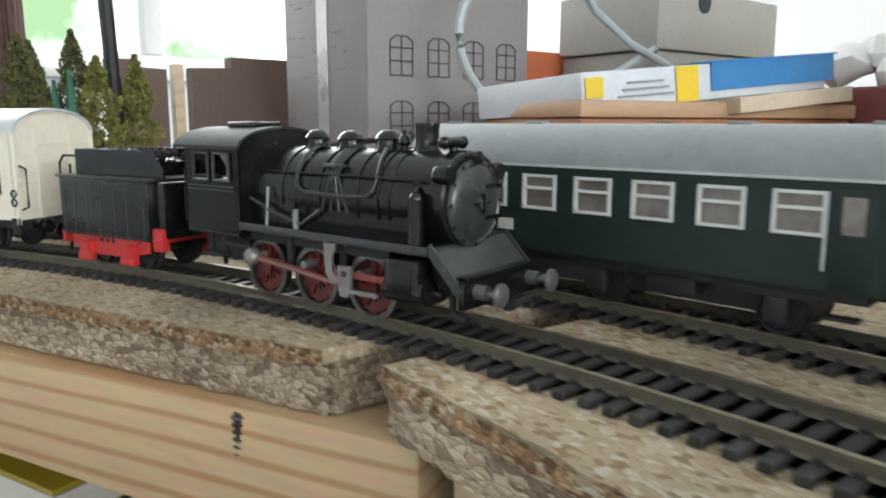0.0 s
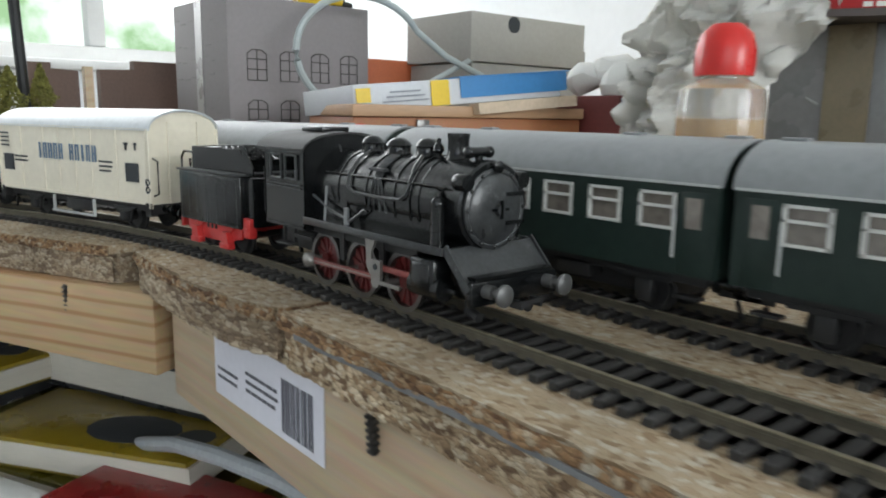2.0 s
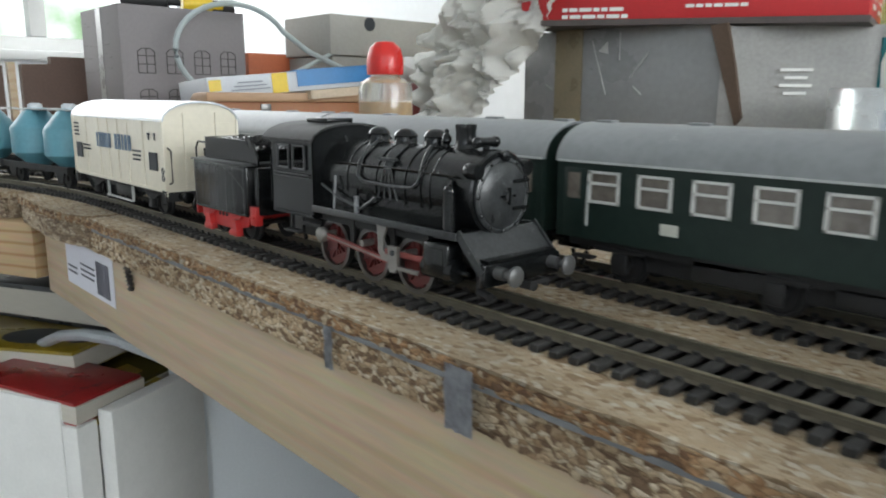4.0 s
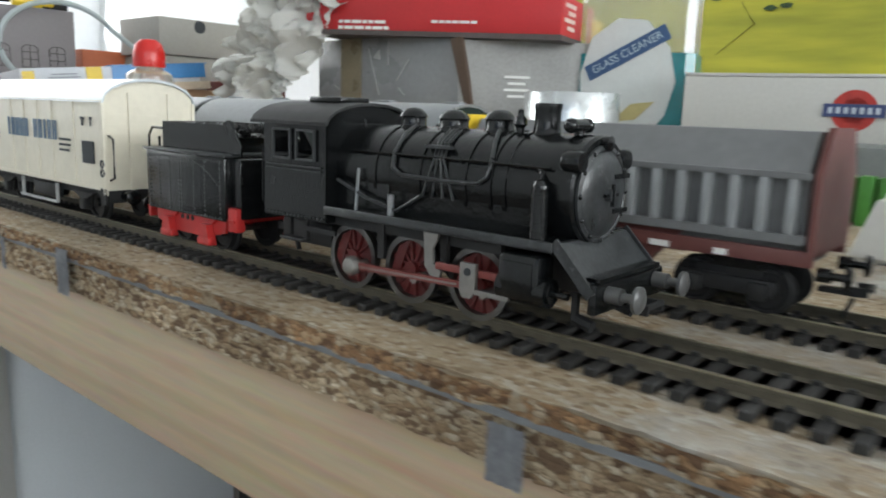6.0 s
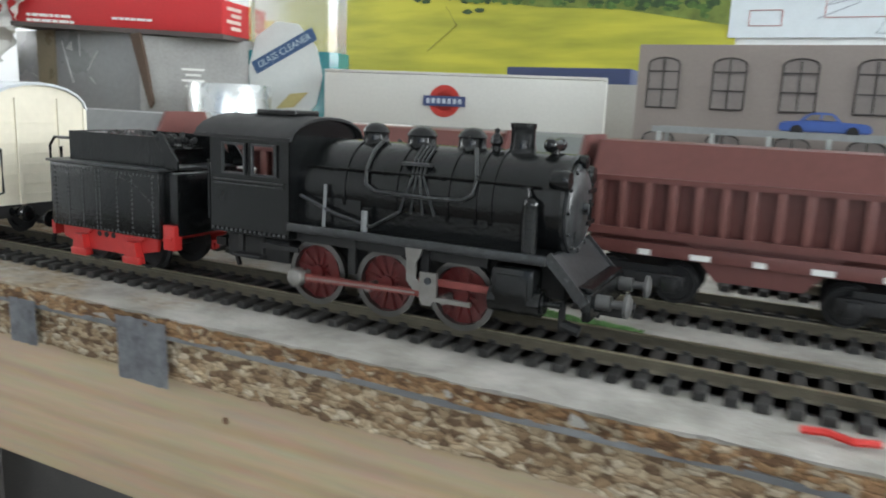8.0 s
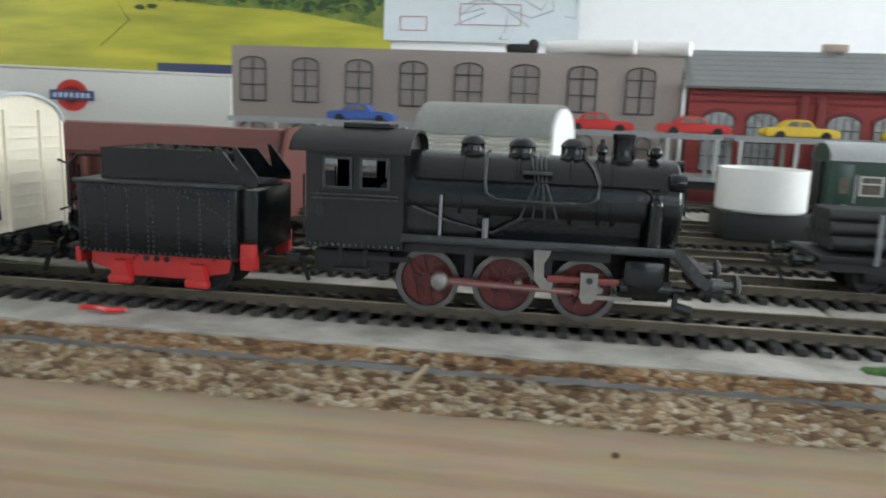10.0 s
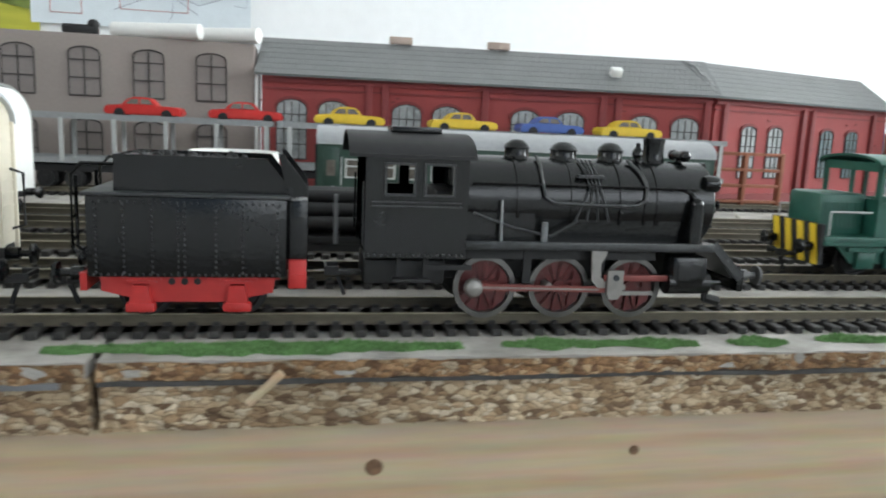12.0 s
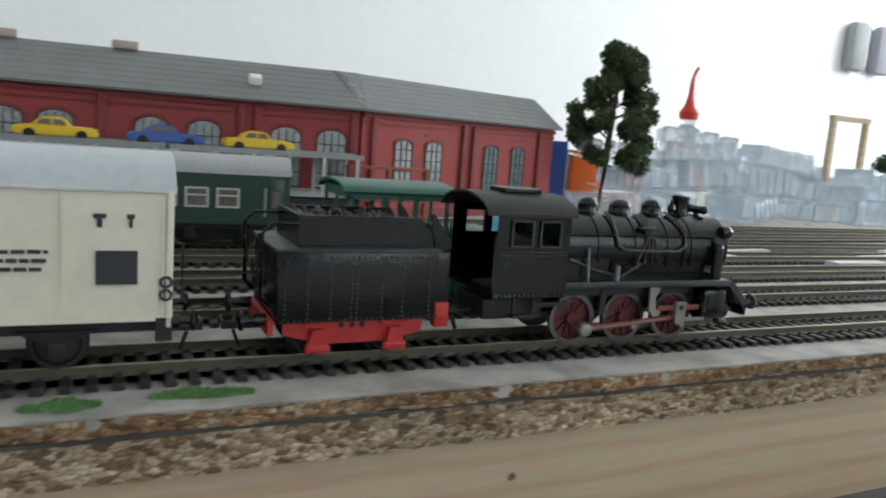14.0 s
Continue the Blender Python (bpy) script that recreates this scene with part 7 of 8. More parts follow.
# grey plastic storage box, torn, with a red carton on it
sb = thing("storage_box", "scratched grey storage box with brown tape", "storage box")
GREY_BOX = mat("grey_storage", (0.245, 0.25, 0.255), 0.30, var=0.12, scale=14, fine=200, bump=0.1, dirt=(0.28, 0.28, 0.275), dirt_at=0.62)
bm = bm_new()
box(bm, (-0.672, 0.392, 0.068), (0.175, 0.105, 0.082), bev=0.002)
part("body", bm, GREY_BOX, sb)
bm = bm_new()
prism(bm, [(-0.584, 0.30 + 0.037), (-0.500, 0.400), (-0.510, 0.440), (-0.584, 0.444)], 0.030, 0.104, "z")
part("side_flap", bm, mat("box_side", (0.33, 0.325, 0.31), 0.5, var=0.15, scale=40), sb, "torn folded box side")
bm = bm_new()
prism(bm, [(-0.592, 0.105), (-0.580, 0.106), (-0.572, 0.075), (-0.566, 0.045), (-0.570, 0.040), (-0.582, 0.075)], 0.3345, 0.3375, "y")
part("tear", bm, mat("tear_dark", (0.10, 0.065, 0.045), 0.8), sb, "dark torn gap")
part("brown_tape", one_box((-0.712, 0.3385, 0.068), (0.026, 0.0012, 0.0825)), mat("brown_tape", (0.20, 0.165, 0.105), 0.3), sb, "strip of brown parcel tape")
bm = bm_new()
for (xa, za), (xb, zb) in (((-0.690, 0.100), (-0.676, 0.060)), ((-0.655, 0.072), (-0.640, 0.090)), ((-0.645, 0.060), (-0.652, 0.066)), ((-0.735, 0.068), (-0.728, 0.064)), ((-0.665, 0.085), (-0.665, 0.105))):
    cyl(bm, (xa, 0.3388, za), (xb, 0.3388, zb), 0.0006, seg=5)
prism(bm, [(-0.684, 0.092), (-0.676, 0.099), (-0.675, 0.090)], 0.3384, 0.3390, "y")
part("scratch", bm, mat("scratch_pale", (0.42, 0.42, 0.42), 0.6), sb)
bm = bm_new()
for k in range(4):
    box(bm, (0.0, 0, 0), (0.020 - (k % 2) * 0.006, 0.0005, 0.0020), Matrix.Translation((-0.545, 0.3635, 0.076 - k * 0.005)) @ Matrix.Rotation(radians(37), 4, "Z"))
part("paper_print", bm, WHITE_P, sb)
bm = bm_new()
box(bm, (-0.672, 0.385, 0.0135), (0.21, 0.12, 0.027), bev=0.002)
solid("brown_tray", bm, mat("tray_brown", (0.16, 0.12, 0.075), 0.6, var=0.2), "brown wooden tray under the storage box", "tray")

rb = thing("red_carton", "red printed carton lying across the storage box", "cardboard box", m=pose(-0.640, 0.372, 0.1095, 0, 2.0, 14))
RED_CARD = mat("red_card", (0.50, 0.022, 0.026), 0.4, var=0.08, scale=15, bump=0.04)
part("body", one_box((0.012, 0, 0.0160), (0.234, 0.095, 0.0300), 0.0012), RED_CARD, rb)
part("base_edge", one_box((0.012, -0.0005, -0.0003), (0.236, 0.096, 0.004)), mat("card_dark", (0.09, 0.075, 0.07), 0.7), rb)
bm = bm_new()
bars(bm, -0.07, -0.02, 0.0085, -0.0479, 2, 0.0026, 0.0022, rp, 0.0004)
bars(bm, 0.02, 0.06, 0.0095, -0.0479, 1, 0.0022, 0.0022, rp, 0.0004)
part("print", bm, WHITE_P, rb)
bm = bm_new()
for k in range(4):
    box(bm, (0.1294, -0.028 + (k % 2) * 0.004, 0.0245 - k * 0.0055), (0.0005, 0.026 - (k % 2) * 0.008, 0.0030))
    box(bm, (0.1294, 0.020, 0.0245 - k * 0.0055), (0.0005, 0.030, 0.0028 if k % 2 else 0.0014))
part("end_print", bm, mat("print_pale", (0.7, 0.55, 0.5), 0.5), rb)

# glass cleaner bottle in clear wrap
gc = thing("cleaner_bottle", "teal and clear glass cleaner bottle with white label", "bottle", m=pose(-0.470, 0.420, 0, 0, 0, 12))
bm = bm_new()
prism(bm, [(-0.046, -0.012), (-0.040, -0.018), (0.040, -0.018), (0.046, -0.012), (0.046, 0.014), (-0.046, 0.014)], 0.0, 0.096, "z")
part("body", bm, mat("teal_bottle", (0.02, 0.20, 0.22), 0.2, var=0.1, bump=0, coat=0.4), gc, "teal plastic body")
bm = bm_new()
prism(bm, [(-0.044, -0.011), (-0.038, -0.017), (0.038, -0.017), (0.044, -0.011), (0.044, 0.012), (-0.044, 0.012)], 0.0965, 0.20, "z")
up = part("clear_top", bm, mat("clear_plastic", (0.80, 0.80, 0.76)), gc, "clear upper part")
up.visible_shadow = False
bm = bm_new()
pts = [(-0.036 + 0.0, 0.030), (0.014, 0.032), (0.028, 0.050), (0.034, 0.075), (0.028, 0.100), (0.010, 0.120), (-0.012, 0.122), (-0.032, 0.108), (-0.040, 0.080)]
prism(bm, pts, -0.0192, -0.0185, "y")
lb = part("label", bm, mat("label_white", (0.62, 0.64, 0.62), 0.4, var=0.05), gc, "white rounded label")
bm = bm_new()
box(bm, (0, 0, 0), (0.068, 0.0006, 0.0120), Matrix.Translation((-0.004, -0.0196, 0.096)) @ Matrix.Rotation(radians(-28), 4, "Y"))
band = part("label_band", bm, mat("label_navy", (0.04, 0.09, 0.20), 0.4), gc, "navy band on the label")
letters("label_text", "GLASS CLEANER", 0.0085, mat("label_text", (0.45, 0.55, 0.62), 0.5), gc, pose(-0.004, -0.0200, 0.096, 90, 0, 0) @ pose(0, 0, 0, 0, 0, 28), 0.058)
bm = bm_new()
prism(bm, [(-0.012, 0.044), (0.006, 0.046), (0.020, 0.060), (0.002, 0.058)], -0.0198, -0.0193, "y")
part("label_picture", bm, mat("label_gold", (0.45, 0.38, 0.16), 0.5), gc)
bm = bm_new()
box(bm, (0, 0, 0.05), (0.010, 0.03, 0.10), bev=0.001)
solid("orange_packet", bm, mat("orange_packet", (0.62, 0.16, 0.03), 0.4), "narrow orange packet beside the cleaner bottle", "packet", m=pose(-0.532, 0.46, 0))
bm = bm_new()
box(bm, (0, 0, 0.065), (0.014, 0.03, 0.13), bev=0.001)
solid("yellow_packet", bm, YELLOW, "narrow yellow packet beside the cleaner bottle", "packet", m=pose(-0.545, 0.475, 0))

tin = thing("tape_tin", "bright round metal tin with a straight side", "tin", m=pose(-0.478, 0.338, 0))
bm = bm_new()
lathe(bm, (0, 0, 0), [(0.0335, 0.0), (0.0340, 0.001), (0.0340, 0.0625), (0.0333, 0.0635), (0.0300, 0.0635), (0.0298, 0.0600), (0.0001, 0.0600)], 48)
part("can", bm, mat("tin_metal", (0.66, 0.68, 0.68), 0.28, metal=0.85, var=0.06, bump=0.03), tin)

lbx = thing("long_carton", "long off-white carton with a red ring emblem", "cardboard box", m=pose(-0.3045, 0.4375, 0, 0, 0, 13.6))
part("body", one_box((0, 0, 0.0390), (0.242, 0.040, 0.078), 0.0008), mat("carton_white", (0.56, 0.55, 0.51), 0.6, var=0.06, scale=12, bump=0.08), lbx)
part("lid", one_box((0, 0.001, 0.0795), (0.2425, 0.041, 0.0022), 0.0004), mat("carton_white", (0.56, 0.55, 0.51)), lbx, "thin box lid")
bm = bm_new()
lathe(bm, (-0.0125, -0.0204, 0.0570), [(0.0085, -0.0003), (0.0135, -0.0003), (0.0135, 0.0003), (0.0085, 0.0003), (0.0085, -0.0003)], 36, Matrix.Rotation(radians(90), 4, "X"))
ringe = part("ring_emblem", bm, mat("emblem_red", (0.46, 0.03, 0.02), 0.5), lbx, "red ring emblem")
part("emblem_bar", one_box((-0.0125, -0.0212, 0.0570), (0.0365, 0.0006, 0.0085)), mat("emblem_navy", (0.04, 0.06, 0.16), 0.5), ringe, "navy bar across the ring")
bm = bm_new()
for k in range(7):
    box(bm, (-0.0265 + k * 0.0046, -0.0217, 0.0570), (0.0026, 0.0004, 0.0042))
part("emblem_marks", bm, mat("emblem_pale", (0.5, 0.55, 0.62), 0.5), ringe)
bm = bm_new()
box(bm, (0, 0, 0.0), (0.13, 0.06, 0.016), bev=0.001)
solid("navy_carton", bm, mat("navy_card", (0.035, 0.05, 0.12), 0.45, var=0.1), "flat navy carton on top of a paler one", "cardboard box", m=pose(-0.262, 0.62, 0.0885))
bm = bm_new()
box(bm, (0, 0, 0.0), (0.17, 0.12, 0.080), bev=0.001)
solid("pale_carton", bm, CARTON, "pale carton that carries the navy carton", "cardboard box", m=pose(-0.27, 0.63, 0.0402))
bm = bm_new()
prism(bm, [(-0.02, 0.0), (0.016, 0.0), (0.02, 0.018), (0.004, 0.030), (-0.012, 0.024)], -0.012, 0.012, "y")
bmesh.ops.bevel(bm, geom=bm.edges[:], offset=0.002, segments=2, affect="EDGES")
solid("white_lump", bm, WHITE_P, "white crumpled plastic piece behind the hoppers", "plastic piece", m=pose(-0.235, 0.17, 0.0))
bm = bm_new()
box(bm, (0, 0, 0.022), (0.040, 0.004, 0.044), bev=0.0005)
for z in (0.013, 0.031):
    box(bm, (0, -0.0022, z), (0.028, 0.0012, 0.013))
solid("white_window", bm, WHITE_P, "small white plastic model window standing up", "model window", m=pose(-0.205, 0.125, 0.0, 0, 0, 20))
bm = bm_new()
for k in range(12):
    box(bm, (-0.05 + k * 0.009, 0, 0.012), (0.006, 0.010, 0.024), bev=0.0004)
box(bm, (0, 0.004, 0.012), (0.115, 0.008, 0.022))
solid("green_crate", bm, mat("bright_green", (0.06, 0.22, 0.035), 0.4, var=0.1), "bright green ribbed plastic crate", "crate", m=pose(-0.23, 0.27, 0.0))
bm = bm_new()
box(bm, (0, 0, 0.019), (0.19, 0.04, 0.038), bev=0.006)
solid("grey_case", bm, mat("grey_case", (0.17, 0.18, 0.17), 0.5, var=0.1), "long dull grey-green case behind the hoppers", "case", m=pose(-0.25, 0.33, 0.0, 0, 0, 8))

# ---------------------------------------------------------------- right end
def leafy_tree(name, m, h, r, seed, label, leaf, n, trunk_h):
    root = thing(name, label, "model tree", m=m)
    rr = random.Random(seed)
    bm = bm_new()
    tube(bm, [(0, 0, 0), (0.002, 0.001, h * 0.3), (-0.001, 0, h * 0.6), (0.001, 0, h * 0.92)], 0.0028, 8)
    for k in range(16):
        a, z = rr.uniform(0, 6.28), rr.uniform(trunk_h, h * 0.85)
        q = r * 0.7 * (1 - z / h * 0.6)
        tube(bm, [(0, 0, z), (q * 0.5 * math.cos(a), q * 0.5 * math.sin(a), z + 0.006), (q * math.cos(a), q * math.sin(a), z + 0.010)], 0.0009, 5)
    part("trunk", bm, mat("bark", (0.07, 0.045, 0.03), 0.85, var=0.3), root, "dark twisted trunk")
    bm = bm_new()
    clumps = []
    while len(clumps) < 52:
        z = rr.uniform(trunk_h, h)
        f = (z - trunk_h) / (h - trunk_h)
        rad = r * (0.55 + 0.55 * math.sin(math.pi * min(f * 0.9 + 0.12, 1))) * (1 - 0.55 * f)
        a = rr.uniform(0, 6.28)
        q = rad * math.sqrt(rr.random())
        clumps.append((q * math.cos(a), q * math.sin(a), z, rr.uniform(0.10, 0.2) * r + 0.003))
    for i in range(n):
        cx, cy, cz, cr = clumps[rr.randrange(len(clumps))]
        d = Vector((rr.gauss(0, 1), rr.gauss(0, 1), rr.gauss(0, 0.8))).normalized() * cr * rr.uniform(0.4, 1.1)
        p = Vector((cx, cy, cz)) + d
        s = rr.uniform(0.0013, 0.0026)
        u = Vector((rr.gauss(0, 1), rr.gauss(0, 1), rr.gauss(0, 1))).normalized() * s
        w = Vector((rr.gauss(0, 1), rr.gauss(0, 1), rr.gauss(0, 1))).normalized() * s
        a, b, c, e = (bm.verts.new(p + q) for q in (u, w, -u, -w * 0.7 + u.cross(w) * 60))
        bm.faces.new((a, b, c))
        bm.faces.new((a, c, e))
    tagged(part("crown", bm, leaf, root, "uneven crown of many small leaves", angle=180), kind="stuff")
    return root


LEAF = mat("leaf_dark", (0.045, 0.075, 0.025), 0.7, var=0.6, scale=60, fine=300, bump=0)
LEAF_OLIVE = mat("leaf_olive", (0.17, 0.165, 0.035), 0.8, var=0.4, scale=80, fine=400, bump=0)
LEAF_DK = mat("leaf_olive_dark", (0.085, 0.085, 0.025), 0.8, var=0.4, scale=80, fine=400, bump=0)
leafy_tree("model_tree", pose(0.780, 0.395, 0, 2, 3, 0), 0.160, 0.045, 3, "dark green leafy model tree beside the shed", LEAF, 26000, 0.052)
bm = bm_new()
box(bm, (0, 0, 0.030), (0.035, 0.03, 0.060), bev=0.001)
solid("orange_crate", bm, mat("orange_plastic", (0.72, 0.13, 0.01), 0.4, var=0.06), "bright orange plastic crate behind the tree", "crate", m=pose(0.818, 0.475, 0, 0, 0, -20))
bm = bm_new()
box(bm, (0, 0, 0.034), (0.026, 0.03, 0.068), bev=0.001)
solid("blue_crate", bm, mat("blue_crate", (0.02, 0.07, 0.30), 0.4, var=0.06), "dark blue plastic crate beside the orange one", "crate", m=pose(0.786, 0.492, 0, 0, 0, -20))

CLEAR = mat("blister_clear", (0.74, 0.79, 0.83), 0.14, var=0.08, bump=0.3, alpha_trans=0.8)
for i in range(24):
    rr = random.Random(40 + i)
    w, d, h = rr.uniform(0.05, 0.11), rr.uniform(0.03, 0.05), rr.uniform(0.018, 0.032)
    lvl = (i % 3)
    pack = thing("blister_pack", "clear empty plastic blister pack in a heap", "packaging", group="blister packs in a heap", m=pose(0.815 + (i // 3) * 0.054 + rr.uniform(-0.01, 0.01), 0.385 + rr.uniform(-0.03, 0.04), 0.002 + lvl * 0.030 * (1 - 0.10 * abs(i // 3 - 2)), rr.uniform(-8, 8), rr.uniform(-8, 8), rr.uniform(-40, 40)))
    o = part("backing_sheet", one_box((0, 0, 0.0006), (w + 0.012, d + 0.012, 0.0008)), CLEAR, pack)
    o.visible_shadow = False
    cells = rr.randint(4, 8)
    for k in range(cells):
        o = part("blister", one_box((-w / 2 + (k + 0.5) * w / cells, 0, h / 2 + 0.001), (w / cells * 0.8, d, h * rr.uniform(0.7, 1)), 0.0018, Matrix.Rotation(rr.uniform(-0.06, 0.06), 4, "Y")), CLEAR, pack)
        o.visible_shadow = False
bm = bm_new()
lathe(bm, (0, 0, 0), [(0.020, 0.0), (0.021, 0.002), (0.021, 0.075), (0.014, 0.092), (0.008, 0.098), (0.008, 0.104)], 24)
nb = thing("glue_bottle", "clear glue bottle with a thin red nozzle", "bottle", m=pose(0.955, 0.475, 0))
wl = part("bottle_wall", bm, CLEAR, nb)
wl.visible_shadow = False
bm = bm_new()
lathe(bm, (0, 0, 0), [(0.010, 0.104), (0.011, 0.112), (0.006, 0.120), (0.0035, 0.130), (0.002, 0.150), (0.0001, 0.151)], 18)
tube(bm, [(0, 0, 0.148), (0.002, 0, 0.156), (0.006, 0, 0.163)], 0.0018, 8)
part("nozzle", bm, mat("nozzle_red", (0.5, 0.03, 0.02), 0.35), nb, "thin red nozzle")
bm = bm_new()
for x in (-0.028, 0.028):
    box(bm, (x, 0, 0.058), (0.006, 0.006, 0.116))
box(bm, (0, 0, 0.119), (0.064, 0.007, 0.006))
solid("wooden_goal", bm, PINE, "small plain wooden goal standing upright", "wooden goal", m=pose(1.135, 0.405, 0))
leafy_tree("model_tree", pose(1.24, 0.42, 0), 0.085, 0.028, 8, "small dark model tree beyond the blister packs", LEAF, 3000, 0.02)
bm = bm_new()
for k in range(7):
    box(bm, (0.62 + k * 0.055, 0.12 + (k % 3) * 0.022, 0.0022), (0.05, 0.006 + 0.004 * (k % 2), 0.0040), Matrix.Rotation(0.06 * (k % 3), 4, "Z"))
solid("point_motors", bm, GREY_P, "flat grey point motor housings between the tracks", "point motors", kind="stuff")
rr = random.Random(77)
bm = bm_new()
for _ in range(26):
    x, y = rr.uniform(-0.1, 0.9), rr.choice((0.024, 0.074, 0.122, 0.168, 0.235)) + rr.uniform(-0.005, 0.005)
    s = rr.uniform(0.0008, 0.0028)
    g = bmesh.ops.create_icosphere(bm, subdivisions=1, radius=s)
    bmesh.ops.transform(bm, matrix=Matrix.LocRotScale((x, y, s * 0.4), Euler((rr.random(), rr.random(), rr.random() * 6)), (1.4, 1, 0.6)), verts=g["verts"])
solid("debris", bm, mat("debris_pale", (0.38, 0.36, 0.31), 0.9, var=0.3), "scattered pale crumbs and scraps on the board", "debris", kind="stuff")
bm = bm_new()
box(bm, (0, 0, 0.0), (0.007, 0.0024, 0.0008))
solid("red_scrap", bm, CARRED, "tiny red plastic scrap beside the track", "scrap", m=pose(-0.567, 0.0390, 0.0006, 0, 0, 12))
bm = bm_new()
tube(bm, [(-0.006, 0, 0), (-0.002, 0.001, 0), (0.002, -0.001, 0), (0.006, 0.0005, 0)], 0.0007, 6)
solid("red_scrap", bm, CARRED, "tiny red stroke on the grey board", "scrap", m=pose(-0.018, -0.0215, 0.0013, 0, 0, 0))
bm = bm_new()
ball(bm, (0, 0, 0), (0.0035, 0.003, 0.0028), 10)
ball(bm, (0.003, 0, 0.003), (0.003, 0.0024, 0.0016), 10)
tube(bm, [(0, -0.001, 0), (-0.001, -0.002, -0.006), (-0.0005, -0.002, -0.010)], 0.0014, 7)
solid("white_drip", bm, WHITE_P, "small white plaster drip on the board edge", "drip", m=pose(0.600, -0.0300, 0.0008))
bm = bm_new()
tube(bm, [(0, 0, 0), (0.004, -0.001, 0.004), (0.007, -0.001, 0.007)], 0.0010, 6)
solid("splinter", bm, PINE, "pale wood splinter sticking out of the edge", "splinter", m=pose(0.208, -0.0325, -0.0088))
bm = bm_new()
box(bm, (0, 0, 0), (0.0010, 0.0012, 0.0080), Matrix.Rotation(0.7, 4, "Y"))
solid("splinter", bm, PINE, "pale wood splinter sticking out of the edge", "splinter", m=pose(0.065, -0.0330, -0.0060))

# ---------------------------------------------------------------- left end
def conifer(m, h, r, seed, leaf, label):
    root = thing("model_conifer", label, "model tree", m=m, group="conifers at the curve")
    rr = random.Random(seed)
    bm = bm_new()
    cyl(bm, (0, 0, 0), (0, 0, h * 0.5), 0.0014, seg=6)
    part("trunk", bm, mat("bark", (0.07, 0.045, 0.03)), root)
    bm = bm_new()
    for _ in range(4200):
        f = rr.random() ** 0.8
        z = h * (0.08 + 0.92 * f)
        rad = 1.45 * r * (math.sin(math.pi * min(0.16 + f * 0.86, 1)) ** 0.75) * (0.72 + 0.45 * noise.noise(Vector((f * 9, seed, 1))))
        a = rr.uniform(0, 6.28)
        q = rad * math.sqrt(rr.uniform(0.3, 1)) * (0.85 + 0.3 * noise.noise(Vector((math.cos(a) * 2, math.sin(a) * 2, f * 8 + seed))))
        p = Vector((q * math.cos(a), q * math.sin(a), z))
        s = rr.uniform(0.0010, 0.0020)
        vs = [bm.verts.new(p + Vector((rr.gauss(0, 1), rr.gauss(0, 1), rr.gauss(0, 1))).normalized() * s) for _ in range(3)]
        bm.faces.new(vs)
    tagged(part("crown", bm, leaf, root, angle=180), kind="stuff")


for i, (x, y, h, r, lf) in enumerate(((-1.10, -0.052, 0.088, 0.0115, LEAF_DK), (-1.10, -0.033, 0.094, 0.012, LEAF_DK), (-1.085, -0.026, 0.081, 0.0125, LEAF_OLIVE), (-1.10, -0.004, 0.084, 0.0115, LEAF_OLIVE), (-1.13, -0.045, 0.078, 0.010, LEAF_OLIVE), (-1.06, -0.062, 0.086, 0.012, LEAF_DK))):
    conifer(pose(x, y, 0), h, r, i + 2, lf, "olive foam model conifer standing near the curve")
GREEN_FIR = mat("fir_green", (0.02, 0.11, 0.06), 0.6, var=0.3)
for x, y, h in ((-1.09, -0.044, 0.066), (-1.08, -0.039, 0.070), (-1.12, -0.056, 0.066)):
    bm = bm_new()
    for k in range(6):
        f = k / 6
        lathe(bm, (0, 0, 0), [(0.0075 * (1 - f) + 0.001, h * (0.15 + 0.85 * f)), (0.0008, h * (0.15 + 0.85 * f) + h * 0.2)], 9)
    cyl(bm, (0, 0, 0), (0, 0, h * 0.3), 0.001, seg=6)
    solid("model_fir", bm, GREEN_FIR, "small dark green plastic fir tree", "model tree", m=pose(x, y, 0), group="small firs at the curve")
bm = bm_new()
tube(bm, [(-1.10, -0.0135, 0.0), (-1.102, -0.0140, 0.06), (-1.104, -0.0155, 0.12), (-1.106, -0.017, 0.30)], 0.0036, 10)
cyl(bm, (-1.10, -0.0135, 0.0), (-1.10, -0.0135, 0.006), 0.012, seg=18)
solid("dark_pole", bm, BLACK_DULL, "dark upright lamp pole among the model trees", "pole")
BROWNCARD = mat("brown_card", (0.115, 0.075, 0.06), 0.8, var=0.15, scale=30)
bm = bm_new()
prism(bm, [(0.076, 0.0), (0.160, 0.0), (0.160, 0.099), (0.106, 0.099), (0.106, 0.091), (0.076, 0.090)], -1.262, -1.25, "x")
solid("brown_card", bm, BROWNCARD, "brown stepped cardboard wall piece standing upright", "cardboard piece")
bm = bm_new()
prism(bm, [(0.018, 0.0), (0.058, 0.0), (0.058, 0.088), (0.036, 0.089), (0.036, 0.094), (0.018, 0.094)], -1.262, -1.25, "x")
solid("brown_card", bm, BROWNCARD, "brown narrow cardboard wall piece standing upright", "cardboard piece")
bm = bm_new()
box(bm, (-1.256, 0.067, 0.046), (0.010, 0.007, 0.092))
solid("pale_batten", bm, PINE, "pale wooden batten between brown cards", "batten")
bm = bm_new()
g = bmesh.ops.create_uvsphere(bm, u_segments=24, v_segments=12, radius=1)
bmesh.ops.transform(bm, matrix=Matrix.LocRotScale((-1.30, 0.130, 0.050), None, (0.022, 0.030, 0.026)), verts=g["verts"])
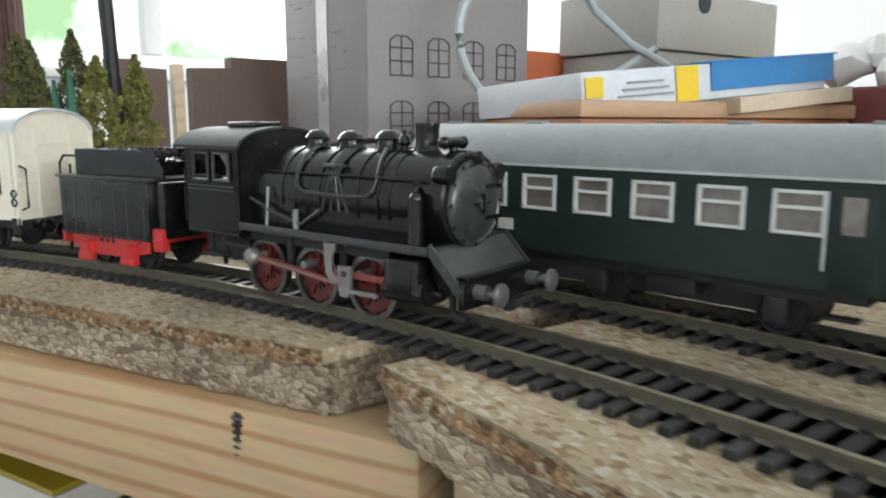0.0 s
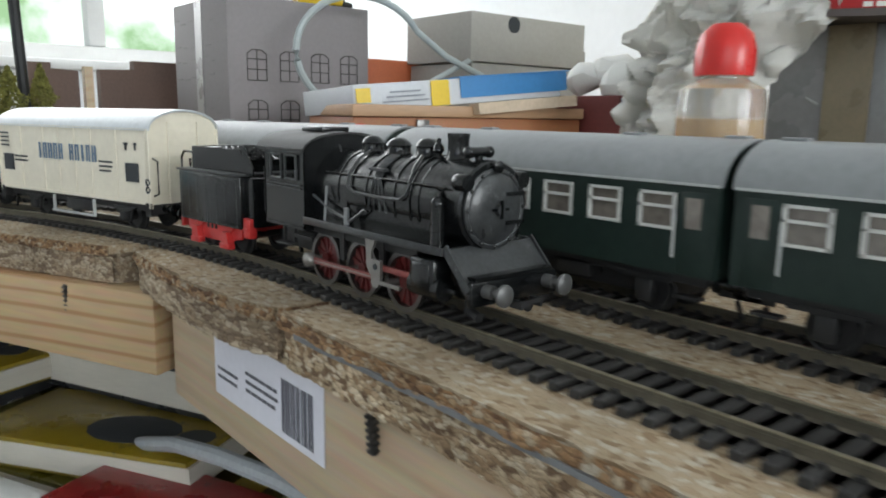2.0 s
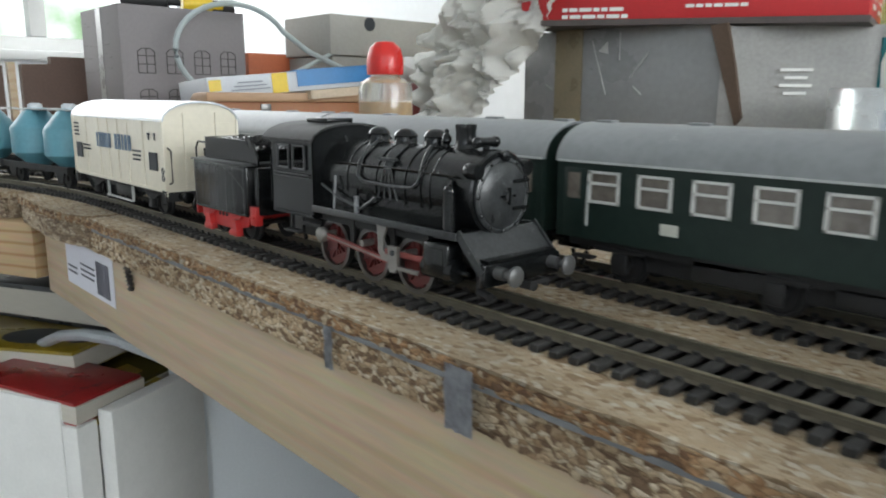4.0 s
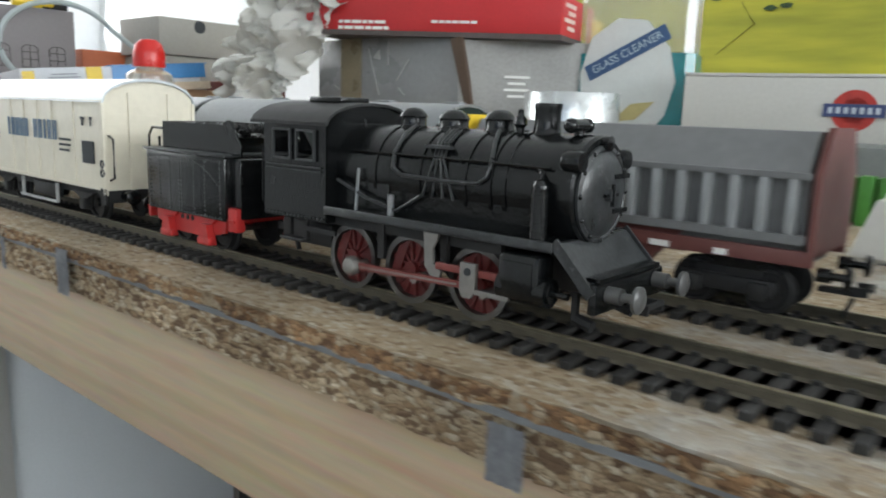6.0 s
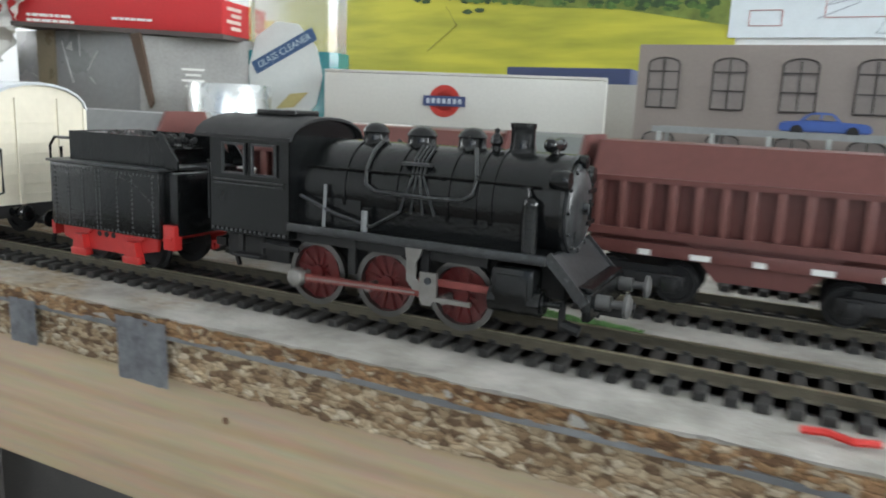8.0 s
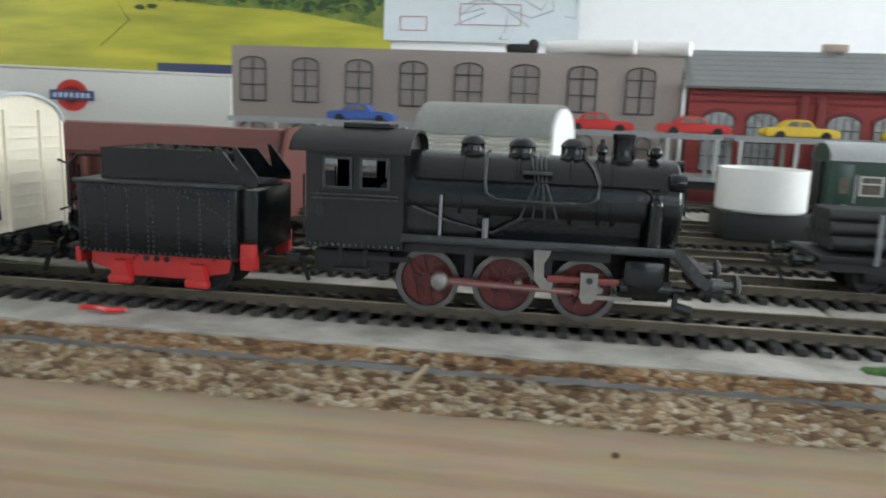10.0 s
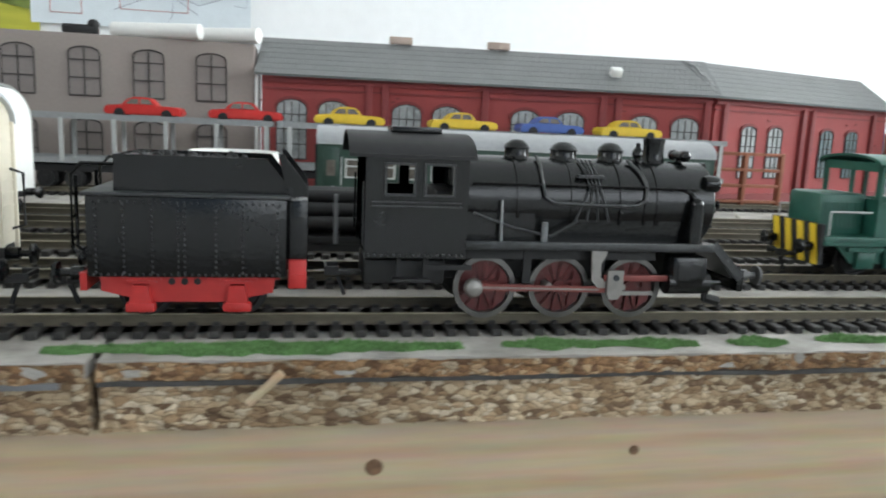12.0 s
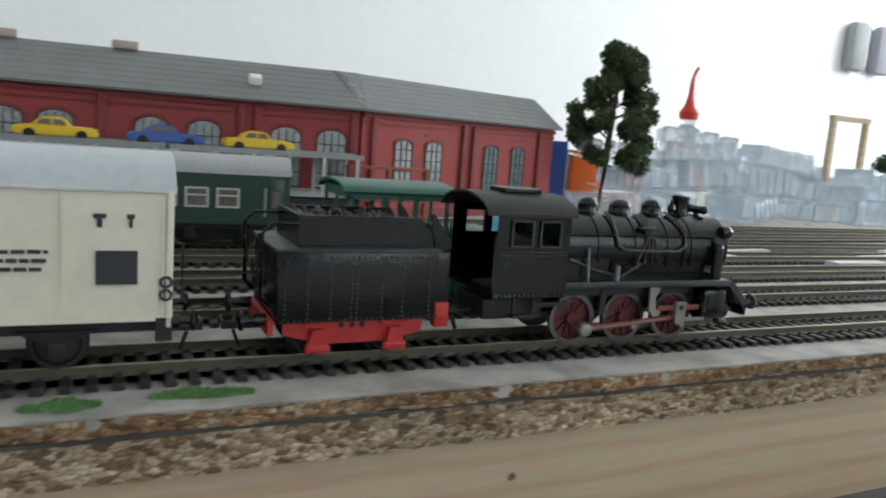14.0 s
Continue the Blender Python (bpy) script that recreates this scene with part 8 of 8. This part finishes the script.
for v in bm.verts:
    v.co += Vector((0, 0, 0.004 * noise.noise(v.co * 50)))
box(bm, (-1.30, 0.13, 0.026), (0.04, 0.05, 0.05), bev=0.004)
solid("white_bag", bm, mat("cloth_white", (0.62, 0.61, 0.56)), "rounded white plastic bag on the table", "bag")
bm = bm_new()
tube(bm, [(-1.27, 0.115, 0.064), (-1.262, 0.135, 0.060), (-1.262, 0.155, 0.056)], 0.0014, 6)
solid("green_strap", bm, GREEN_FIR, "thin dark green strap lying on the bag", "strap")
bm = bm_new()
for k in range(11):
    a = k * 0.4
    tube(bm, [(-2.38 + 0.01 * math.sin(k), 0.075 + k * 0.005 + 0.02 * (1 - q / 8) * (k - 5) / 5, -0.775 + q * 0.23) for q in range(9)], 0.006, 7)
solid("curtain", bm, mat("curtain_brown", (0.10, 0.055, 0.045), 0.8, var=0.2), "gathered brown curtain beside the window", "curtain")
SILV = mat("wire_grey", (0.22, 0.23, 0.23), 0.4, metal=0.4)
bm = bm_new()
for k in range(5):
    tube(bm, [(-0.985 + 0.01 * k, 0.02 + 0.010 * k, 0.038 + 0.002 * k), (-0.96, 0.050 + 0.006 * k, 0.043), (-0.93 + 0.006 * k, 0.088, 0.040 + 0.003 * (k % 2))], 0.0011, 6)
solid("dark_rods", bm, BLACK_DULL, "bundle of thin dark rods lying behind the train", "rods")
bm = bm_new()
tube(bm, [(-0.99, 0.075, 0.040), (-0.94, 0.100, 0.046), (-0.90, 0.128, 0.047)], 0.0016, 6)
tube(bm, [(-0.98, 0.095, 0.046), (-0.94, 0.100, 0.042), (-0.89, 0.110, 0.045)], 0.0016, 6)
tube(bm, [(-0.97, 0.070, 0.038), (-0.93, 0.120, 0.046)], 0.0014, 6)
solid("red_rods", bm, CARRED, "thin red plastic rods crossing each other", "rods")
bm = bm_new()
box(bm, (-0.945, 0.085, 0.0185), (0.10, 0.06, 0.037), bev=0.002)
solid("dark_case", bm, BLACK_DULL, "low dark case that carries the rods", "case")

# ---------------------------------------------------------------- under the table
DK = mat("dark_cloth", (0.03, 0.032, 0.035), 0.8, var=0.4, scale=20)
a_side = math.degrees(math.atan2(0.258, -0.052))
side = thing("cabinet_side", "pale bluish white cabinet side under the table", "cabinet", m=pose(-0.833, 0.062, -0.55, 0, 0, a_side))
part("panel", one_box((0.132, 0.009, 0.255), (0.264, 0.018, 0.510), 0.001), mat("door_blue_white", (0.84, 0.89, 0.92), 0.5, var=0.04, scale=6), side)
bm = bm_new()
ball(bm, (0.130, -0.0002, 0.405), (0.0022, 0.0008, 0.0022), 10)
part("peg_hole", bm, INK, side, "small dark peg hole")
bm = bm_new()
box(bm, (0.35, 0.42, -0.29), (2.6, 0.02, 0.46))
solid("shelf_back", bm, mat("under_grey", (0.16, 0.15, 0.14), 0.7, var=0.2, scale=12), "dull grey board behind the open shelf", "panel", "structure")
bm = bm_new()
box(bm, (-0.868, 0.335, -0.28), (0.030, 0.018, 0.50), bev=0.001)
solid("dark_post", bm, BLACK_DULL, "dark upright post beside the cabinet side", "post", "structure")
crate = thing("white_crate", "open white box holding books under the table", "crate", m=pose(-0.797, -0.006, -0.43, 0, 0, 25.5))
for nm, c, q in (("front_panel", (-0.150, -0.006, 0.150), (0.260, 0.014, 0.300)), ("corner_post", (-0.013, -0.005, 0.143), (0.013, 0.016, 0.286)), ("side_panel", (0.0, 0.045, 0.148), (0.012, 0.084, 0.290)), ("back_panel", (-0.140, 0.094, 0.143), (0.268, 0.012, 0.286)), ("bottom", (-0.140, 0.045, 0.010), (0.266, 0.084, 0.010))):
    part(nm, one_box(c, q, 0.0010), WHITE_P, crate)
for i, (x, y, z, w, d, h, col, rz, ry, lab) in enumerate(((-0.858, -0.016, -0.135, 0.100, 0.055, 0.016, (0.26, 0.018, 0.018), 25, 2, "red covered book lying in the white box"), (-0.842, 0.014, -0.150, 0.046, 0.074, 0.016, (0.42, 0.30, 0.02), 25, 12, "yellow ridged booklet lying in the white box"), (-0.945, -0.012, -0.128, 0.150, 0.070, 0.018, (0.24, 0.17, 0.012), 32, -2, "yellow and black book on the pile"), (-0.985, 0.050, -0.105, 0.18, 0.10, 0.030, (0.03, 0.032, 0.035), 20, -3, "dark glossy book on the pile"), (-0.955, 0.000, -0.148, 0.230, 0.11, 0.018, (0.09, 0.08, 0.01), 28, 1, "olive yellow magazine on the pile"), (-1.12, -0.055, -0.111, 0.17, 0.10, 0.018, (0.24, 0.17, 0.012), 22, 0, "yellow magazine lying on the dark cloth"))):
    b = thing("book", lab, "book", m=pose(x, y, z, 0, ry, rz), group="books under the table")
    part("cover", one_box((0, 0, 0), (w, d, h), 0.0015), mat("book_%d" % i, col, 0.3, var=0.15, scale=25, dirt=(0.03, 0.03, 0.03), dirt_at=0.60), b)
    part("page_block", one_box((0.002, 0, 0), (w - 0.0005, d + 0.0008, h * 0.72)), mat("paper_edge", (0.55, 0.52, 0.45), 0.8, var=0.1, stretch=(1, 1, 30)), b)
    if i < 2:
        continue
    bm = bm_new()
    ball(bm, (0.02, -d * 0.1, h / 2), (0.03, 0.018, 0.0006), 14)
    ball(bm, (0.06, -d * 0.1, h / 2), (0.012, 0.010, 0.0006), 10)
    part("cover_print", bm, INK, b)
bm = bm_new()
box(bm, (-1.26, 0.22, -0.250), (0.64, 0.30, 0.26), bev=0.01)
box(bm, (-1.34, -0.02, -0.252), (0.46, 0.20, 0.26), bev=0.01)
solid("dark_cloth", bm, DK, "dark folded cloth under the table", "cloth")
bm = bm_new()
tube(bm, [(-1.06, -0.01, -0.178), (-1.01, -0.01, -0.160), (-0.96, -0.01, -0.142), (-0.905, -0.01, -0.119), (-0.853, -0.01, -0.100), (-0.80, -0.01, -0.086), (-0.749, -0.008, -0.0765), (-0.70, -0.004, -0.073), (-0.65, 0.003, -0.075), (-0.59, 0.02, -0.088), (-0.54, 0.06, -0.13)], 0.0038, 10)
solid("grey_hose", bm, mat("hose_grey", (0.36, 0.39, 0.41), 0.45), "thick grey cable hanging under the table", "cable")
bm = bm_new()
box(bm, (-0.55, 0.30, -0.55), (2.6, 1.0, 0.02))
solid("lower_shelf", bm, mat("shelf_dark", (0.12, 0.11, 0.10), 0.7, var=0.2), "dark lower shelf under the table", "shelf", "structure")

# grey pads on the white wall beyond the right end
for x, w, col, lab in ((1.822, 0.055, (0.30, 0.31, 0.31), "soft grey rounded pad hanging on the white wall"), (1.908, 0.062, (0.33, 0.33, 0.38), "soft lilac grey rounded pad hanging on the white wall")):
    bm = bm_new()
    box(bm, (0, 0, 0), (w, 0.03, 0.105), bev=0.014)
    solid("wall_pad", bm, mat("pad_%d" % (x * 1000), col, 0.8, var=0.12, scale=30), lab, "wall pad", m=pose(x, 0.9345, 0.322), group="pads on the wall")

# small blue tank between the sidings
tank = thing("blue_tank", "small glossy blue tank lying on a dark cradle", "tank", m=pose(0.518, 0.098, RAIL_Z))
bm = bm_new()
lathe(bm, (-0.020, 0, 0.0165), [(0.0001, 0.0), (0.006, 0.0008), (0.0085, 0.003), (0.0095, 0.006), (0.0095, 0.034), (0.0085, 0.037), (0.006, 0.0392), (0.0001, 0.04)], 24, Matrix.Rotation(radians(90), 4, "Y"))
part("tank_body", bm, mat("tank_blue", (0.05, 0.24, 0.36), 0.3, var=0.1), tank)
for x in (-0.012, 0.012):
    part("cradle", one_box((x, 0, 0.004), (0.008, 0.0165, 0.008), 0.0005), BLACK_DULL, tank, "dark cradle block")


# ---------------------------------------------------------------- what moves
RUN = [(0.0, -0.8828), (0.5, -0.8429), (1.0, -0.8011), (1.5, -0.7578), (2.0, -0.7130), (2.5, -0.6671), (3.0, -0.6203), (3.5, -0.5728), (4.0, -0.5247), (4.5, -0.4761), (5.0, -0.4273), (5.5, -0.3782), (6.0, -0.3291), (6.5, -0.2800), (7.0, -0.2308), (7.5, -0.1817), (8.0, -0.1327), (8.5, -0.0836), (9.0, -0.0346), (9.5, 0.0145), (10.0, 0.0637), (10.5, 0.1132), (11.0, 0.1630), (11.5, 0.2132), (12.0, 0.2636), (12.5, 0.3142), (13.0, 0.3663), (13.5, 0.4195), (14.0, 0.4715)]
# moments at which the near crank points backwards, with the count of turns
TURNS = [(6.2, 0), (6.66, 1), (7.13, 2), (9.8, 8), (10.23, 9), (10.66, 10), (11.10, 11), (12.88, 15), (13.31, 16), (13.73, 17)]
TURN_LENGTH = 0.0447
STEP = 1 / 15


def run_at(t):
    return float(np.interp(t, [r[0] for r in RUN], [r[1] for r in RUN]))


def ride(s):
    x, y, a = on_track(s)
    return pose(x, y, RAIL_Z, 0, 0, math.degrees(a))


def ride_two(s, half):
    """A wagon on two axles stands on the chord between them."""
    x0, y0, _ = on_track(s - half)
    x1, y1, _ = on_track(s + half)
    return pose((x0 + x1) / 2, (y0 + y1) / 2, RAIL_Z, 0, 0, math.degrees(math.atan2(y1 - y0, x1 - x0)))


def motions():
    times = [k * 0.5 for k in range(29)]
    # the locomotive's origin is its rear axle; it stands on its outer axles
    rows = []
    for t in times:
        s = run_at(t)
        x0, y0, _ = on_track(s)
        x1, y1, _ = on_track(s + 0.039)
        rows.append((t, pose(x0, y0, RAIL_Z, 0, 0, math.degrees(math.atan2(y1 - y0, x1 - x0)))))
    walk(LOCO, rows)
    walk(TENDER, [(t, ride_two(run_at(t) - 0.0698, 0.0105)) for t in times])
    walk(VAN, [(t, ride_two(run_at(t) - 0.1755, 0.036)) for t in times])
    for i, (w, _) in enumerate(SILOS):
        walk(w, [(t, ride_two(run_at(t) - 0.2985 - i * 0.100, 0.030)) for t in times])
    fine = [k * STEP for k in range(int(14 / STEP) + 1)]
    s0 = run_at(10.2)
    def phase(t):
        """Angle of the near crank, upwards from straight ahead."""
        if t < TURNS[0][0]:
            n = (run_at(t) - run_at(TURNS[0][0])) / TURN_LENGTH
        elif t > TURNS[-1][0]:
            n = TURNS[-1][1] + (run_at(t) - run_at(TURNS[-1][0])) / TURN_LENGTH
        else:
            n = float(np.interp(t, [q[0] for q in TURNS], [q[1] for q in TURNS]))
        return math.pi - 2 * math.pi * n
    for w, s in DRIVERS:
        x = w.matrix_basis.translation.copy()
        extra = 0.0 if s < 0 else math.pi / 2
        walk(w, [(t, Matrix.Translation(x) @ Matrix.Rotation(-(phase(t) + extra), 4, "Y")) for t in fine])
    for (rod, s), (cross, _) in zip(RODS, CROSS):
        extra = 0.0 if s < 0 else math.pi / 2
        rod_rows, cross_rows = [], []
        for t in fine:
            px, pz = CRANK * math.cos(phase(t) + extra), CRANK * math.sin(phase(t) + extra)
            cx = px + math.sqrt(ROD_LENGTH ** 2 - pz ** 2)
            rod_rows.append((t, pose(px, s * 0.0136, WHEEL_R + pz, 0, math.degrees(math.asin(pz / ROD_LENGTH)), 0)))
            cross_rows.append((t, pose(cx, s * 0.0150, WHEEL_R)))
        walk(rod, rod_rows)
        walk(cross, cross_rows)
    axles = TENDER_AXLES + VAN_AXLES + [a for _, ax in SILOS for a in ax]
    coarse = [k * 0.05 for k in range(281)]
    for w, r in axles:
        x = w.matrix_basis.translation.copy()
        walk(w, [(t, Matrix.Translation(x) @ Matrix.Rotation((run_at(t) - s0) / r, 4, "Y")) for t in coarse])


motions()
